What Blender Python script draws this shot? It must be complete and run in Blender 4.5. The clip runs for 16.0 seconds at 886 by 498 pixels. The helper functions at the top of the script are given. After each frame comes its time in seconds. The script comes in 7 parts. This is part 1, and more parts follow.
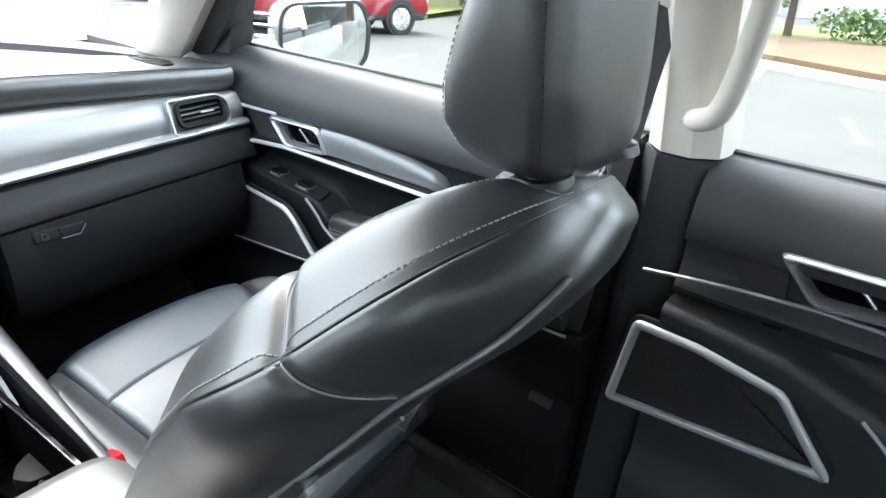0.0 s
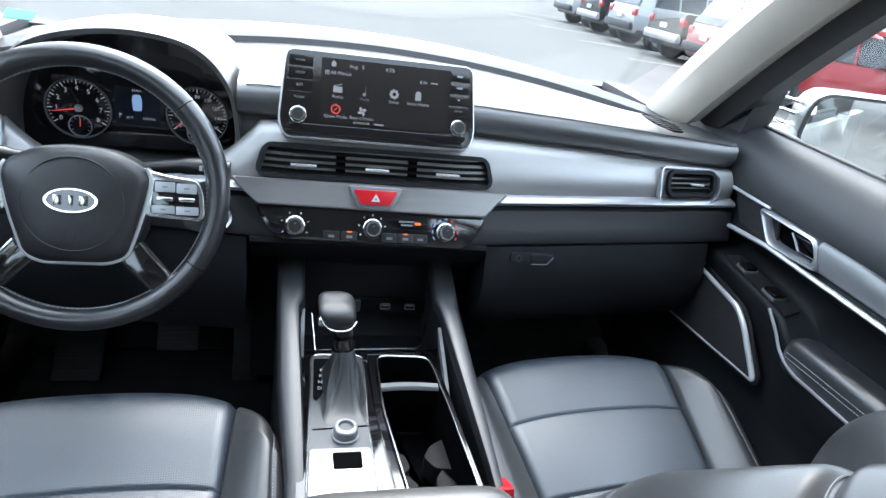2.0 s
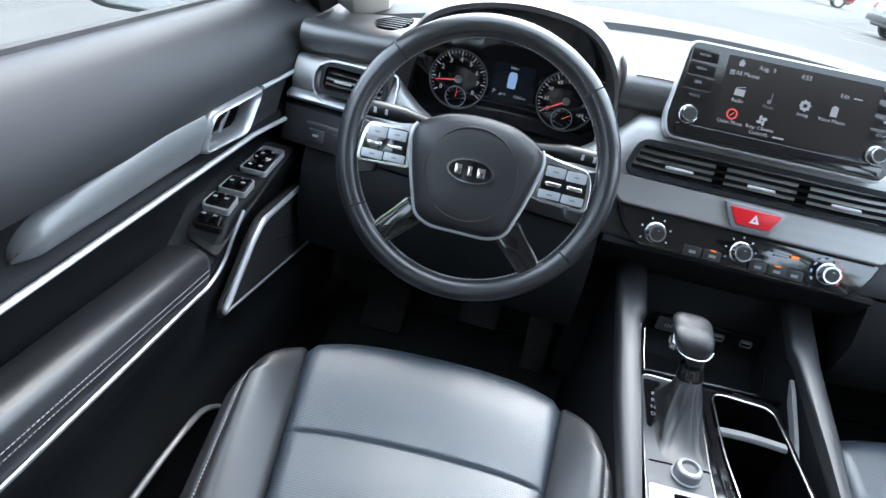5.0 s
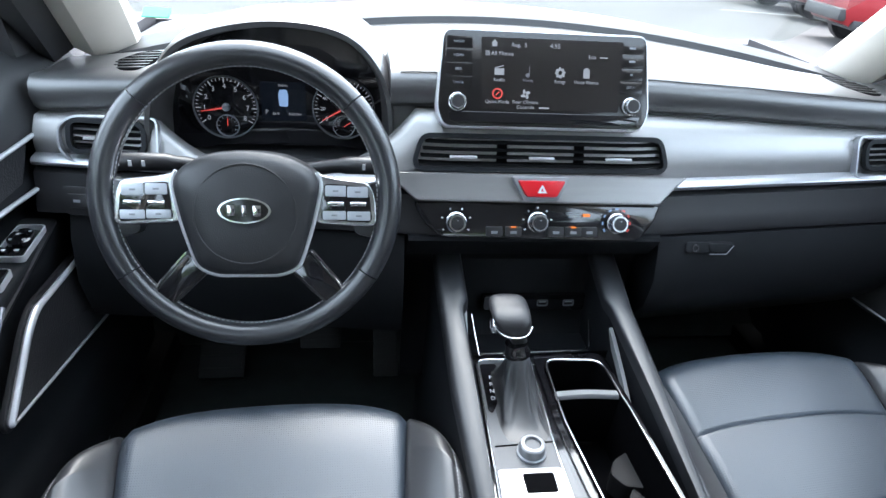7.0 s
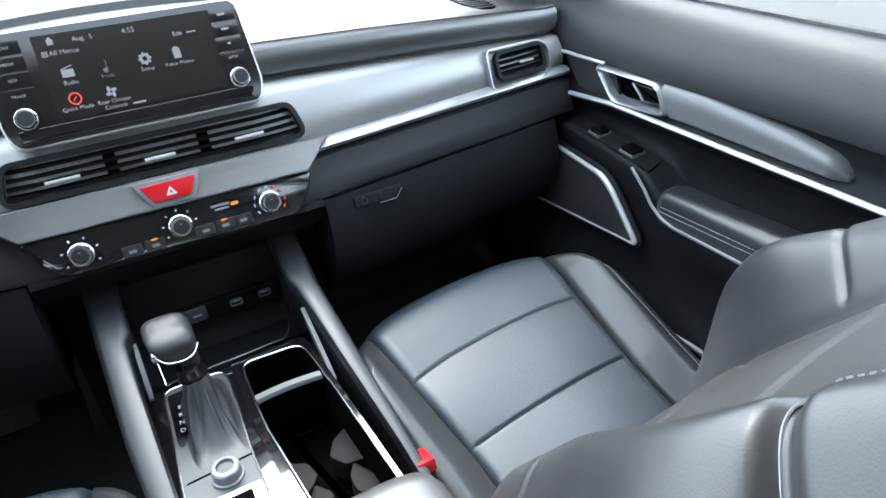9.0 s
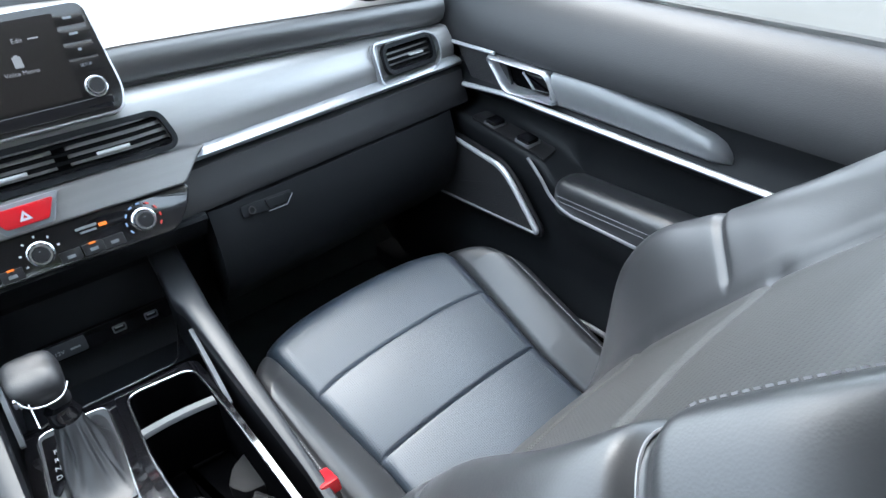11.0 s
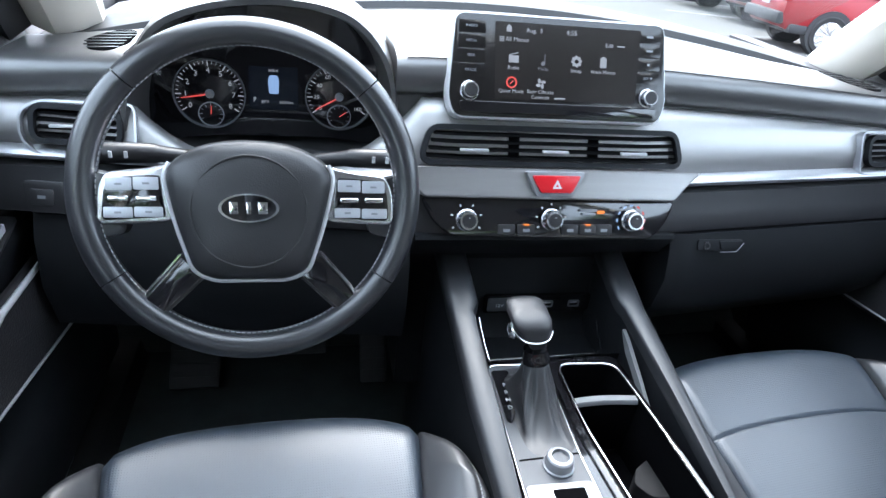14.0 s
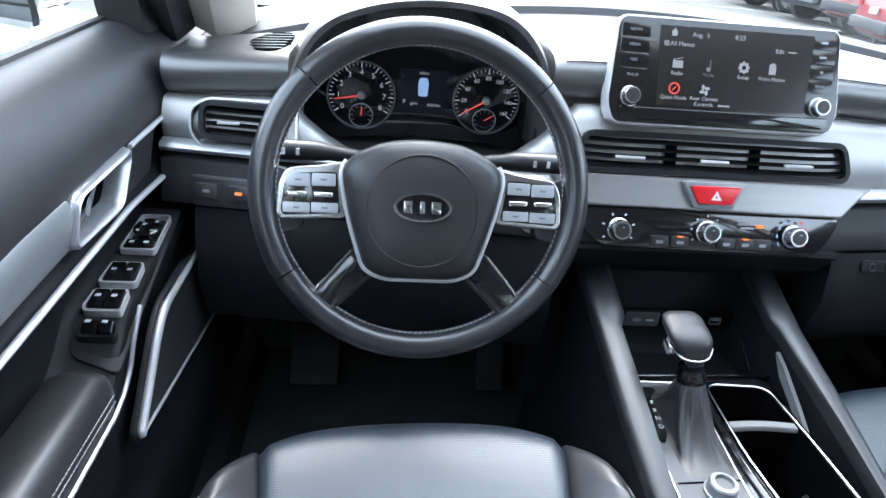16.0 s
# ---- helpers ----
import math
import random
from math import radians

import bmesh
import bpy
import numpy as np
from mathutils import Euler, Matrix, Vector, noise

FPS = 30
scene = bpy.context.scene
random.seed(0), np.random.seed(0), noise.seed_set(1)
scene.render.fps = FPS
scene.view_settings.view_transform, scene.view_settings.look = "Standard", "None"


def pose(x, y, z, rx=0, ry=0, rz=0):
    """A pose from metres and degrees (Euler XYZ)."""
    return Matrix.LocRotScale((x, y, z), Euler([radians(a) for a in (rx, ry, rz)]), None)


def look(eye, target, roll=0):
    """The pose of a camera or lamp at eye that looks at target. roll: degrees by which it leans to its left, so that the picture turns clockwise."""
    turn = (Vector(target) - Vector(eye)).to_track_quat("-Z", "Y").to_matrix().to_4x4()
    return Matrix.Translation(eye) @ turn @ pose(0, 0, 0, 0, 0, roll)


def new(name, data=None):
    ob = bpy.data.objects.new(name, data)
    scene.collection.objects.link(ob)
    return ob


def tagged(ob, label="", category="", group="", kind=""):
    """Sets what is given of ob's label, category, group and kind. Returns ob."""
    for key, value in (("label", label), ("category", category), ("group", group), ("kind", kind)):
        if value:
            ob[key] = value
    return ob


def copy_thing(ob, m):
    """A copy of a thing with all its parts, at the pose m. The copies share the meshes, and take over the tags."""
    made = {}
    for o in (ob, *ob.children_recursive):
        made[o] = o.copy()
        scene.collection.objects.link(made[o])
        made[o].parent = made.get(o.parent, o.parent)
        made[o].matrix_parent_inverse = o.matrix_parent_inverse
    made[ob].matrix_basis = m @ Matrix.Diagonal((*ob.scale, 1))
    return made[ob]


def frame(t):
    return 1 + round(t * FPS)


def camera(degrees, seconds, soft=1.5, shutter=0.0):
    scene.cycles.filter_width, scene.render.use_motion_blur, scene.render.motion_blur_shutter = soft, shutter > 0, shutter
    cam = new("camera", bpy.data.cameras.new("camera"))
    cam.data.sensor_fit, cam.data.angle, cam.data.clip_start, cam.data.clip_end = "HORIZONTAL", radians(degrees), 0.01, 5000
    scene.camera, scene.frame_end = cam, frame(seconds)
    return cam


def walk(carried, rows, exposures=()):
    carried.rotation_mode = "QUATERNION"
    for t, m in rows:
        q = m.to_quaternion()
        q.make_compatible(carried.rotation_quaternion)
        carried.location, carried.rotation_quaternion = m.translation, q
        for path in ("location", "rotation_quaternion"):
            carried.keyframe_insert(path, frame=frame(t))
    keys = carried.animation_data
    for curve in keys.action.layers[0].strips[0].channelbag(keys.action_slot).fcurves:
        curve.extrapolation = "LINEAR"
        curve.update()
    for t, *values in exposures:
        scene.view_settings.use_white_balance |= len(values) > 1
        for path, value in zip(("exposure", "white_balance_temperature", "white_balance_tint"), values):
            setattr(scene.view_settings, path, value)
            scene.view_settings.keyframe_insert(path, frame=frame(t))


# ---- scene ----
cam = camera(69.63, 16.0)
PATH = [
    (0, look((-0.089, -0.103, 1.440), (0.6323, 0.4326, 1.0024), 3.67)),
    (0.5, look((-0.077, -0.047, 1.449), (0.5504, 0.5999, 1.0156), 6.00)),
    (1, look((-0.078, -0.026, 1.460), (0.4314, 0.7180, 1.0273), 7.23)),
    (1.5, look((-0.107, 0.005, 1.458), (0.2740, 0.8228, 1.0267), 8.30)),
    (2, look((-0.143, 0.019, 1.455), (0.0982, 0.8874, 1.0212), 9.21)),
    (2.5, look((-0.194, 0.047, 1.443), (-0.0712, 0.9356, 1.0015), 10.66)),
    (3, look((-0.252, 0.068, 1.414), (-0.2339, 0.9603, 0.9625), 12.27)),
    (3.5, look((-0.306, 0.071, 1.393), (-0.3691, 0.9519, 0.9242), 13.70)),
    (3.7, look((-0.341, 0.076, 1.388), (-0.4142, 0.9498, 0.9078), 14.31)),
    (5.8, look((-0.348, 0.099, 1.419), (-0.4062, 0.9658, 0.9233), 7.00)),
    (6, look((-0.342, 0.106, 1.422), (-0.3667, 0.9771, 0.9311), 6.37)),
    (6.5, look((-0.299, 0.124, 1.439), (-0.2612, 0.9934, 0.9467), 4.64)),
    (7, look((-0.267, 0.137, 1.437), (-0.1447, 1.0015, 0.9496), 4.04)),
    (7.5, look((-0.210, 0.143, 1.441), (-0.0246, 0.9901, 0.9440), 2.78)),
    (8, look((-0.148, 0.139, 1.445), (0.1038, 0.9620, 0.9352), 0.94)),
    (8.5, look((-0.090, 0.143, 1.430), (0.2320, 0.9349, 0.9116), -1.32)),
    (9, look((-0.043, 0.137, 1.432), (0.3510, 0.8827, 0.8954), -3.52)),
    (9.5, look((0.008, 0.130, 1.431), (0.4553, 0.8305, 0.8751), -5.44)),
    (9.7, look((0.027, 0.126, 1.432), (0.4903, 0.8101, 0.8690), -5.99)),
    (11.8, look((-0.017, 0.161, 1.433), (0.4501, 0.8466, 0.8748), -1.11)),
    (12, look((-0.038, 0.165, 1.424), (0.4033, 0.8762, 0.8773), -0.58)),
    (12.5, look((-0.115, 0.190, 1.427), (0.2672, 0.9470, 0.8959), 1.78)),
    (13, look((-0.194, 0.193, 1.426), (0.1222, 0.9886, 0.9099), 3.70)),
    (13.5, look((-0.273, 0.191, 1.421), (-0.0179, 1.0191, 0.9215), 5.50)),
    (14, look((-0.346, 0.209, 1.403), (-0.1433, 1.0584, 0.9162), 6.31)),
    (14.5, look((-0.395, 0.223, 1.396), (-0.2359, 1.0815, 0.9084), 6.49)),
    (15, look((-0.432, 0.227, 1.392), (-0.2988, 1.0892, 0.9030), 6.39)),
    (15.5, look((-0.451, 0.230, 1.385), (-0.3393, 1.0952, 0.8972), 5.91)),
    (16, look((-0.454, 0.232, 1.381), (-0.3573, 1.1017, 0.8983), 5.38)),
]
walk(cam, PATH, [(0, 3.5, 6250, 10), (1.0, 3.25, 6100, 10), (2.5, 3.05, 5800, 11), (6, 3.2, 5850, 11), (8, 3.25, 5850, 11), (9.5, 3.25, 5950, 10), (12.5, 3.26, 5850, 11), (14, 3.32, 5800, 12), (16, 3.34, 5800, 12)])

# ---- daylight ----
world = bpy.data.worlds.new("sky")
scene.world = world
world.use_nodes = True
wn = world.node_tree.nodes
sky = wn.new("ShaderNodeTexSky")
sky.sky_type, sky.sun_disc = "NISHITA", False
SUN_EL, SUN_AZ = 58, 8          # degrees above the horizon, clockwise from straight ahead
sky.sun_elevation, sky.sun_rotation = radians(SUN_EL), radians(SUN_AZ)
sky.dust_density, sky.air_density = 6.0, 0.8
wn["Background"].inputs["Strength"].default_value = 0.15
veil = wn.new("ShaderNodeMix")          # thin even cloud over the sky
veil.data_type = "RGBA"
veil.inputs[0].default_value = 0.65
veil.inputs[7].default_value = (6.2, 6.6, 7.0, 1)
world.node_tree.links.new(sky.outputs["Color"], veil.inputs[6])
world.node_tree.links.new(veil.outputs[2], wn["Background"].inputs["Color"])
sun = new("sun", bpy.data.lights.new("sun", "SUN"))
sun.data.energy, sun.data.angle, sun.data.color = 0.5, radians(25.0), (1.0, 0.95, 0.88)
e, a = radians(SUN_EL), radians(SUN_AZ)
sun.matrix_world = look((0, 0, 30), (-math.sin(a) * math.cos(e) * 10, -math.cos(a) * math.cos(e) * 10, 30 - math.sin(e) * 10))

# ---- materials ----
def material(name, color, rough=0.5, metal=0.0, vary=0.12, scale=30.0, bump=0.0, bump_scale=400.0, cells=False, coat=0.0,
             spec=0.5, stretch=(1, 1, 1), emit=0.0, rough_vary=0.1, sheen=0.0, coat_rough=0.04, holes=0.0):
    """A surface with two scales of colour and gloss variation and a fine relief."""
    m = bpy.data.materials.new(name)
    m.use_nodes = True
    nt = m.node_tree
    n, l = nt.nodes, nt.links
    b = n["Principled BSDF"]
    b.inputs["Roughness"].default_value, b.inputs["Metallic"].default_value = rough, metal
    b.inputs["Specular IOR Level"].default_value, b.inputs["Coat Weight"].default_value = spec, coat
    b.inputs["Coat Roughness"].default_value = coat_rough
    b.inputs["Sheen Weight"].default_value = sheen
    tc, mp = n.new("ShaderNodeTexCoord"), n.new("ShaderNodeMapping")
    mp.inputs["Scale"].default_value = stretch
    l.new(tc.outputs["Object"], mp.inputs["Vector"])
    big, small = n.new("ShaderNodeTexNoise"), n.new("ShaderNodeTexNoise")
    big.inputs["Scale"].default_value, small.inputs["Scale"].default_value = scale * 0.15, scale * 2
    big.inputs["Detail"].default_value, small.inputs["Detail"].default_value = 4, 3
    for t in (big, small):
        l.new(mp.outputs["Vector"], t.inputs["Vector"])
    mix = n.new("ShaderNodeMath")
    mix.operation = "MULTIPLY_ADD"
    mix.inputs[1].default_value = 0.35
    l.new(small.outputs["Fac"], mix.inputs[0])
    l.new(big.outputs["Fac"], mix.inputs[2])
    ramp = n.new("ShaderNodeMapRange")
    ramp.inputs["From Min"].default_value, ramp.inputs["From Max"].default_value = 0.35, 1.0
    ramp.inputs["To Min"].default_value, ramp.inputs["To Max"].default_value = 1 - vary, 1 + vary
    l.new(mix.outputs[0], ramp.inputs["Value"])
    sc = n.new("ShaderNodeVectorMath")
    sc.operation = "SCALE"
    sc.inputs[0].default_value = color[:3]
    l.new(ramp.outputs["Result"], sc.inputs["Scale"])
    l.new(sc.outputs["Vector"], b.inputs["Base Color"])
    rr = n.new("ShaderNodeMapRange")
    rr.inputs["From Min"].default_value, rr.inputs["From Max"].default_value = 0.35, 1.0
    rr.inputs["To Min"].default_value, rr.inputs["To Max"].default_value = max(rough * (1 - rough_vary), 0.01), min(rough * (1 + rough_vary), 1)
    l.new(mix.outputs[0], rr.inputs["Value"])
    l.new(rr.outputs["Result"], b.inputs["Roughness"])
    if bump:
        t = n.new("ShaderNodeTexVoronoi" if cells else "ShaderNodeTexNoise")
        t.inputs["Scale"].default_value = bump_scale
        l.new(mp.outputs["Vector"], t.inputs["Vector"])
        bp = n.new("ShaderNodeBump")
        bp.inputs["Strength"].default_value, bp.inputs["Distance"].default_value = bump, 0.001
        l.new(t.outputs["Distance" if cells else "Fac"], bp.inputs["Height"])
        l.new(bp.outputs["Normal"], b.inputs["Normal"])
    if holes:
        # rows of small punched holes
        v = n.new("ShaderNodeTexVoronoi")
        v.voronoi_dimensions = "2D"
        v.inputs["Scale"].default_value, v.inputs["Randomness"].default_value = holes, 0.0
        l.new(tc.outputs["Object"], v.inputs["Vector"])
        edge = n.new("ShaderNodeMapRange")
        edge.inputs["From Min"].default_value, edge.inputs["From Max"].default_value = 0.16, 0.30
        edge.inputs["To Min"].default_value, edge.inputs["To Max"].default_value = 0.4, 1.0
        l.new(v.outputs["Distance"], edge.inputs["Value"])
        deep = n.new("ShaderNodeVectorMath")
        deep.operation = "SCALE"
        l.new(sc.outputs["Vector"], deep.inputs[0])
        l.new(edge.outputs["Result"], deep.inputs["Scale"])
        l.new(deep.outputs["Vector"], b.inputs["Base Color"])
        hb = n.new("ShaderNodeBump")
        hb.inputs["Strength"].default_value, hb.inputs["Distance"].default_value = 0.5, 0.001
        l.new(edge.outputs["Result"], hb.inputs["Height"])
        l.new(hb.outputs["Normal"], b.inputs["Normal"])
    if emit:
        sc.inputs[0].default_value = [0.12 * c for c in color[:3]]
        b.inputs["Emission Color"].default_value = (*color[:3], 1)
        b.inputs["Emission Strength"].default_value = emit
    return m


def clear_glass(name, gloss=0.06, tint=(0.93, 0.96, 0.95)):
    m = bpy.data.materials.new(name)
    m.use_nodes = True
    n, l = m.node_tree.nodes, m.node_tree.links
    n.remove(n["Principled BSDF"])
    t, g, x = n.new("ShaderNodeBsdfTransparent"), n.new("ShaderNodeBsdfGlossy"), n.new("ShaderNodeMixShader")
    t.inputs["Color"].default_value = (*tint, 1)
    g.inputs["Roughness"].default_value = 0.02
    x.inputs[0].default_value = gloss
    l.new(t.outputs[0], x.inputs[1])
    l.new(g.outputs[0], x.inputs[2])
    l.new(x.outputs[0], n["Material Output"].inputs["Surface"])
    return m


LEATHER = material("black_leather", (0.024, 0.025, 0.027), 0.40, vary=0.15, scale=25, bump=0.08, bump_scale=620, cells=True, spec=0.6, coat=0.32, coat_rough=0.27, rough_vary=0.2)
# black leather; the blue in its colour stands in for reflected sky
LEATHER_PERF = material("perforated_leather", (0.020, 0.030, 0.044), 0.46, vary=0.18, scale=25, bump=0.15, bump_scale=700, cells=True, spec=0.85, coat=0.40, coat_rough=0.36, rough_vary=0.2, holes=310)
INSERT = material("ribbed_perforated_leather", (0.030, 0.030, 0.029), 0.50, vary=0.15, scale=25, bump=0.3, bump_scale=260, cells=True, spec=0.7, coat=0.2, coat_rough=0.4, holes=260)
WHEELHIDE = material("smooth_worn_wheel_leather", (0.012, 0.013, 0.015), 0.34, vary=0.15, scale=25, bump=0.05, bump_scale=700, cells=True, spec=0.6, coat=0.5, coat_rough=0.18, rough_vary=0.25)
# hard lower plastic; the gloom low in the cabin is put into its colour
LOWPLASTIC = material("hard_plastic_shade_dark", (0.009, 0.010, 0.0115), 0.52, vary=0.12, scale=18, bump=0.15, bump_scale=620, cells=True, spec=0.16)
# lit copy of LOWPLASTIC: the rear's extra brightness is put into the colour
REARPLASTIC = material("rear_plastic_lit_copy", (0.030, 0.033, 0.036), 0.55, vary=0.15, scale=18, bump=0.15, bump_scale=620, cells=True, spec=0.4)
PAD = material("grained_black_plastic", (0.016, 0.0165, 0.018), 0.40, vary=0.12, scale=18, bump=0.15, bump_scale=620, cells=True)
DOORPAD = material("grained_soft_door_pad", (0.022, 0.0228, 0.0245), 0.56, vary=0.12, scale=18, bump=0.15, bump_scale=620, cells=True)
SOFT = material("satin_black_plastic", (0.013, 0.013, 0.014), 0.40, vary=0.1, scale=20, bump=0.08, bump_scale=900)
DARK = material("matt_black_plastic", (0.018, 0.018, 0.019), 0.60, vary=0.15, scale=20, bump=0.15, bump_scale=700)
GLOSS = material("piano_black", (0.006, 0.006, 0.007), 0.08, vary=0.1, scale=12, coat=0.6, rough_vary=0.3)
SILVER = material("brushed_silver_trim", (0.29, 0.287, 0.285), 0.44, metal=0.8, vary=0.07, scale=40, stretch=(1, 14, 14), bump=0.06, bump_scale=300)
PANELGREY = material("grey_console_panel", (0.060, 0.064, 0.070), 0.50, spec=0.4, vary=0.06, scale=40)
# lid leather, paler and glossier than the seat leather
LIDLEATHER = material("grey_black_lid_leather", (0.050, 0.049, 0.047), 0.40, vary=0.18, scale=20, bump=0.08, bump_scale=620, cells=True, spec=0.8, coat=0.6, coat_rough=0.30, rough_vary=0.2)
GRIP = material("matt_grey_rubber", (0.008, 0.0082, 0.009), 0.75, vary=0.1, scale=30, spec=0.3)
# satin chrome painted pale and less metallic, in place of window reflections
BRIGHT = material("bright_satin_trim", (0.55, 0.56, 0.58), 0.30, metal=0.35, vary=0.04, scale=30, spec=0.9)
TRIM = material("satin_aluminium_trim", (0.36, 0.37, 0.39), 0.32, metal=0.7, vary=0.05, scale=30, spec=0.8)
SATIN = material("satin_chrome", (0.62, 0.63, 0.65), 0.24, metal=1.0, vary=0.04, scale=30)
CHROME = material("bright_chrome", (0.85, 0.86, 0.88), 0.10, metal=1.0, vary=0.03, scale=20)
GREYTRIM = material("grey_wrapped_trim", (0.15, 0.155, 0.16), 0.36, vary=0.08, scale=25, bump=0.1, bump_scale=600, cells=True, coat=0.3, coat_rough=0.25)
BEIGE = material("beige_pillar_trim", (0.56, 0.52, 0.45), 0.75, vary=0.06, scale=20, bump=0.12, bump_scale=900)
HEADLINER = material("beige_headliner", (0.58, 0.55, 0.49), 0.9, vary=0.05, scale=30, bump=0.3, bump_scale=1200)
# black carpet, lifted and greened to paint in the haze over dark areas
CARPET = material("black_carpet", (0.036, 0.044, 0.044), 0.95, vary=0.35, scale=120, bump=0.8, bump_scale=900)
# near-black without gloss: shade inside vents, wells and cups is in the colour
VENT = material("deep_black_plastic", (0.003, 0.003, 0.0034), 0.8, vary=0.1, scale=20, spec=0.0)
# darker copy of VENT; the shade between the slats is painted in
SLAT = material("shade_black_vent_slat", (0.0014, 0.0014, 0.0016), 0.7, vary=0.1, scale=20, spec=0.03)
# black pad with colour and gloss raised to stand in for sky glare
TOPPAD = material("sky_glare_black_pad", (0.04, 0.04, 0.04), 0.42, vary=0.12, scale=18, bump=0.10, bump_scale=620, cells=True, spec=1.0, coat=0.6, coat_rough=0.3)
RAIL = material("satin_charcoal_trim", (0.016, 0.017, 0.019), 0.34, vary=0.1, scale=25, bump=0.08, bump_scale=700)
RUBBER = material("black_rubber", (0.015, 0.015, 0.016), 0.6, vary=0.15, scale=40, bump=0.1)
THREAD = material("pale_grey_thread", (0.30, 0.30, 0.31), 0.8, vary=0.15, scale=200)
DARKTHREAD = material("dark_grey_thread", (0.05, 0.05, 0.052), 0.85, vary=0.15, scale=200)
RED = material("red_plastic", (0.45, 0.008, 0.014), 0.3, vary=0.1, scale=30)
BELT = material("black_webbing", (0.03, 0.03, 0.032), 0.8, vary=0.2, scale=60, bump=0.4, bump_scale=800)
GRILLE = material("black_speaker_mesh", (0.020, 0.020, 0.022), 0.6, vary=0.15, scale=30, bump=0.9, bump_scale=330, cells=True)
KNOBGREY = material("grey_button_plastic", (0.20, 0.21, 0.225), 0.38, metal=0.3, vary=0.06, scale=40)
LIGHTKEY = material("pale_silver_button", (0.42, 0.44, 0.47), 0.36, metal=0.5, vary=0.05, scale=40)
MARK = material("white_marking", (0.45, 0.46, 0.48), 0.5, vary=0.05, scale=50)
SCREEN = material("screen_glass", (0.007, 0.0065, 0.0065), 0.16, vary=0.1, scale=6, spec=0.55)
GLOW_W = material("white_screen_glyph", (0.50, 0.51, 0.53), 0.4, emit=0.05)
GLOW_DIM = material("dim_screen_glyph", (0.20, 0.20, 0.22), 0.4, emit=0.05)
GLOW_R = material("red_screen_glyph", (0.85, 0.08, 0.06), 0.4, emit=0.08)
GLOW_O = material("amber_indicator", (1.0, 0.25, 0.03), 0.4, emit=0.12)
GLOW_B = material("blue_screen_glyph", (0.42, 0.62, 0.95), 0.4, emit=0.06)
LCD = material("lit_dark_display", (0.012, 0.018, 0.03), 0.2, emit=0.02)
GLASS = clear_glass("window_glass")
MIRROR = material("mirror_glass", (0.90, 0.92, 0.92), 0.015, metal=1.0, vary=0.01, scale=10)

# ---- mesh helpers ----
def part(name, bm, mat, parent=None, label="", sharp=38):
    """Link a bmesh as one mesh object, under a thing or a part where one is given."""
    bmesh.ops.recalc_face_normals(bm, faces=bm.faces)
    me = bpy.data.meshes.new(name)
    bm.to_mesh(me)
    bm.free()
    for p in me.polygons:
        p.use_smooth = True
    me.set_sharp_from_angle(angle=radians(sharp))
    me.materials.append(mat)
    ob = new(name, me)
    if parent:
        ob.parent = parent
    return tagged(ob, label, kind="stuff" if name.endswith("stitching") else "")


def thing(name, label, category, at=(0, 0, 0), group="", kind=""):
    ob = new(name)
    ob.empty_display_size = 0.05
    ob.location = at
    return tagged(ob, label, category, group, kind)


def box(bm, c, s, bevel=0.0, seg=2, m=None):
    """A box of size s about c, its edges rounded; m turns it."""
    r = bmesh.ops.create_cube(bm, size=1.0, matrix=Matrix.Translation(c) @ (m or Matrix()) @ Matrix.Diagonal((*s, 1)))
    if bevel:
        es = {e for v in r["verts"] for e in v.link_edges}
        bmesh.ops.bevel(bm, geom=list(es), offset=bevel, segments=seg, affect="EDGES", profile=0.6)
    return bm


def loft(bm, rings, closed=True, caps=True, loop=False):
    """Skin between rings of equally many points."""
    vs = [[bm.verts.new(p) for p in r] for r in rings]
    n = len(rings[0])
    pairs = list(zip(vs, vs[1:])) + ([(vs[-1], vs[0])] if loop else [])
    for a, b in pairs:
        for i in range(n if closed else n - 1):
            j = (i + 1) % n
            bm.faces.new((a[i], a[j], b[j], b[i]))
    if caps and closed and not loop:
        bm.faces.new(vs[0])
        bm.faces.new(vs[-1])
    return bm


def curve_points(pts, n=8, closed=False):
    """A smooth line through the points."""
    P = [Vector(p) for p in pts]
    out = []
    k = len(P)
    for i in range(k if closed else k - 1):
        p0, p1, p2, p3 = (P[(i - 1) % k], P[i], P[(i + 1) % k], P[(i + 2) % k]) if closed else (P[max(i - 1, 0)], P[i], P[i + 1], P[min(i + 2, k - 1)])
        for s in range(n):
            t = s / n
            out.append(0.5 * (2 * p1 + (p2 - p0) * t + (2 * p0 - 5 * p1 + 4 * p2 - p3) * t * t + (3 * p1 - p0 - 3 * p2 + p3) * t ** 3))
    if not closed:
        out.append(P[-1])
    return out


def tube(bm, pts, r, n=8, closed=False, flat=1.0, up=(0, 0, 1)):
    """A round (or flattened) bar along a line; r may change along it."""
    P = [Vector(p) for p in pts]
    rings = []
    for i, p in enumerate(P):
        a, b = (P[i - 1], P[(i + 1) % len(P)]) if closed else (P[max(i - 1, 0)], P[min(i + 1, len(P) - 1)])
        d = (b - a).normalized()
        s = d.cross(Vector(up))
        s = s.normalized() if s.length > 1e-4 else Vector((1, 0, 0))
        u = s.cross(d)
        ri = r[i] if isinstance(r, (list, tuple)) else r
        rings.append([p + s * ri * math.cos(k * math.tau / n) + u * ri * flat * math.sin(k * math.tau / n) for k in range(n)])
    return loft(bm, rings, loop=closed)


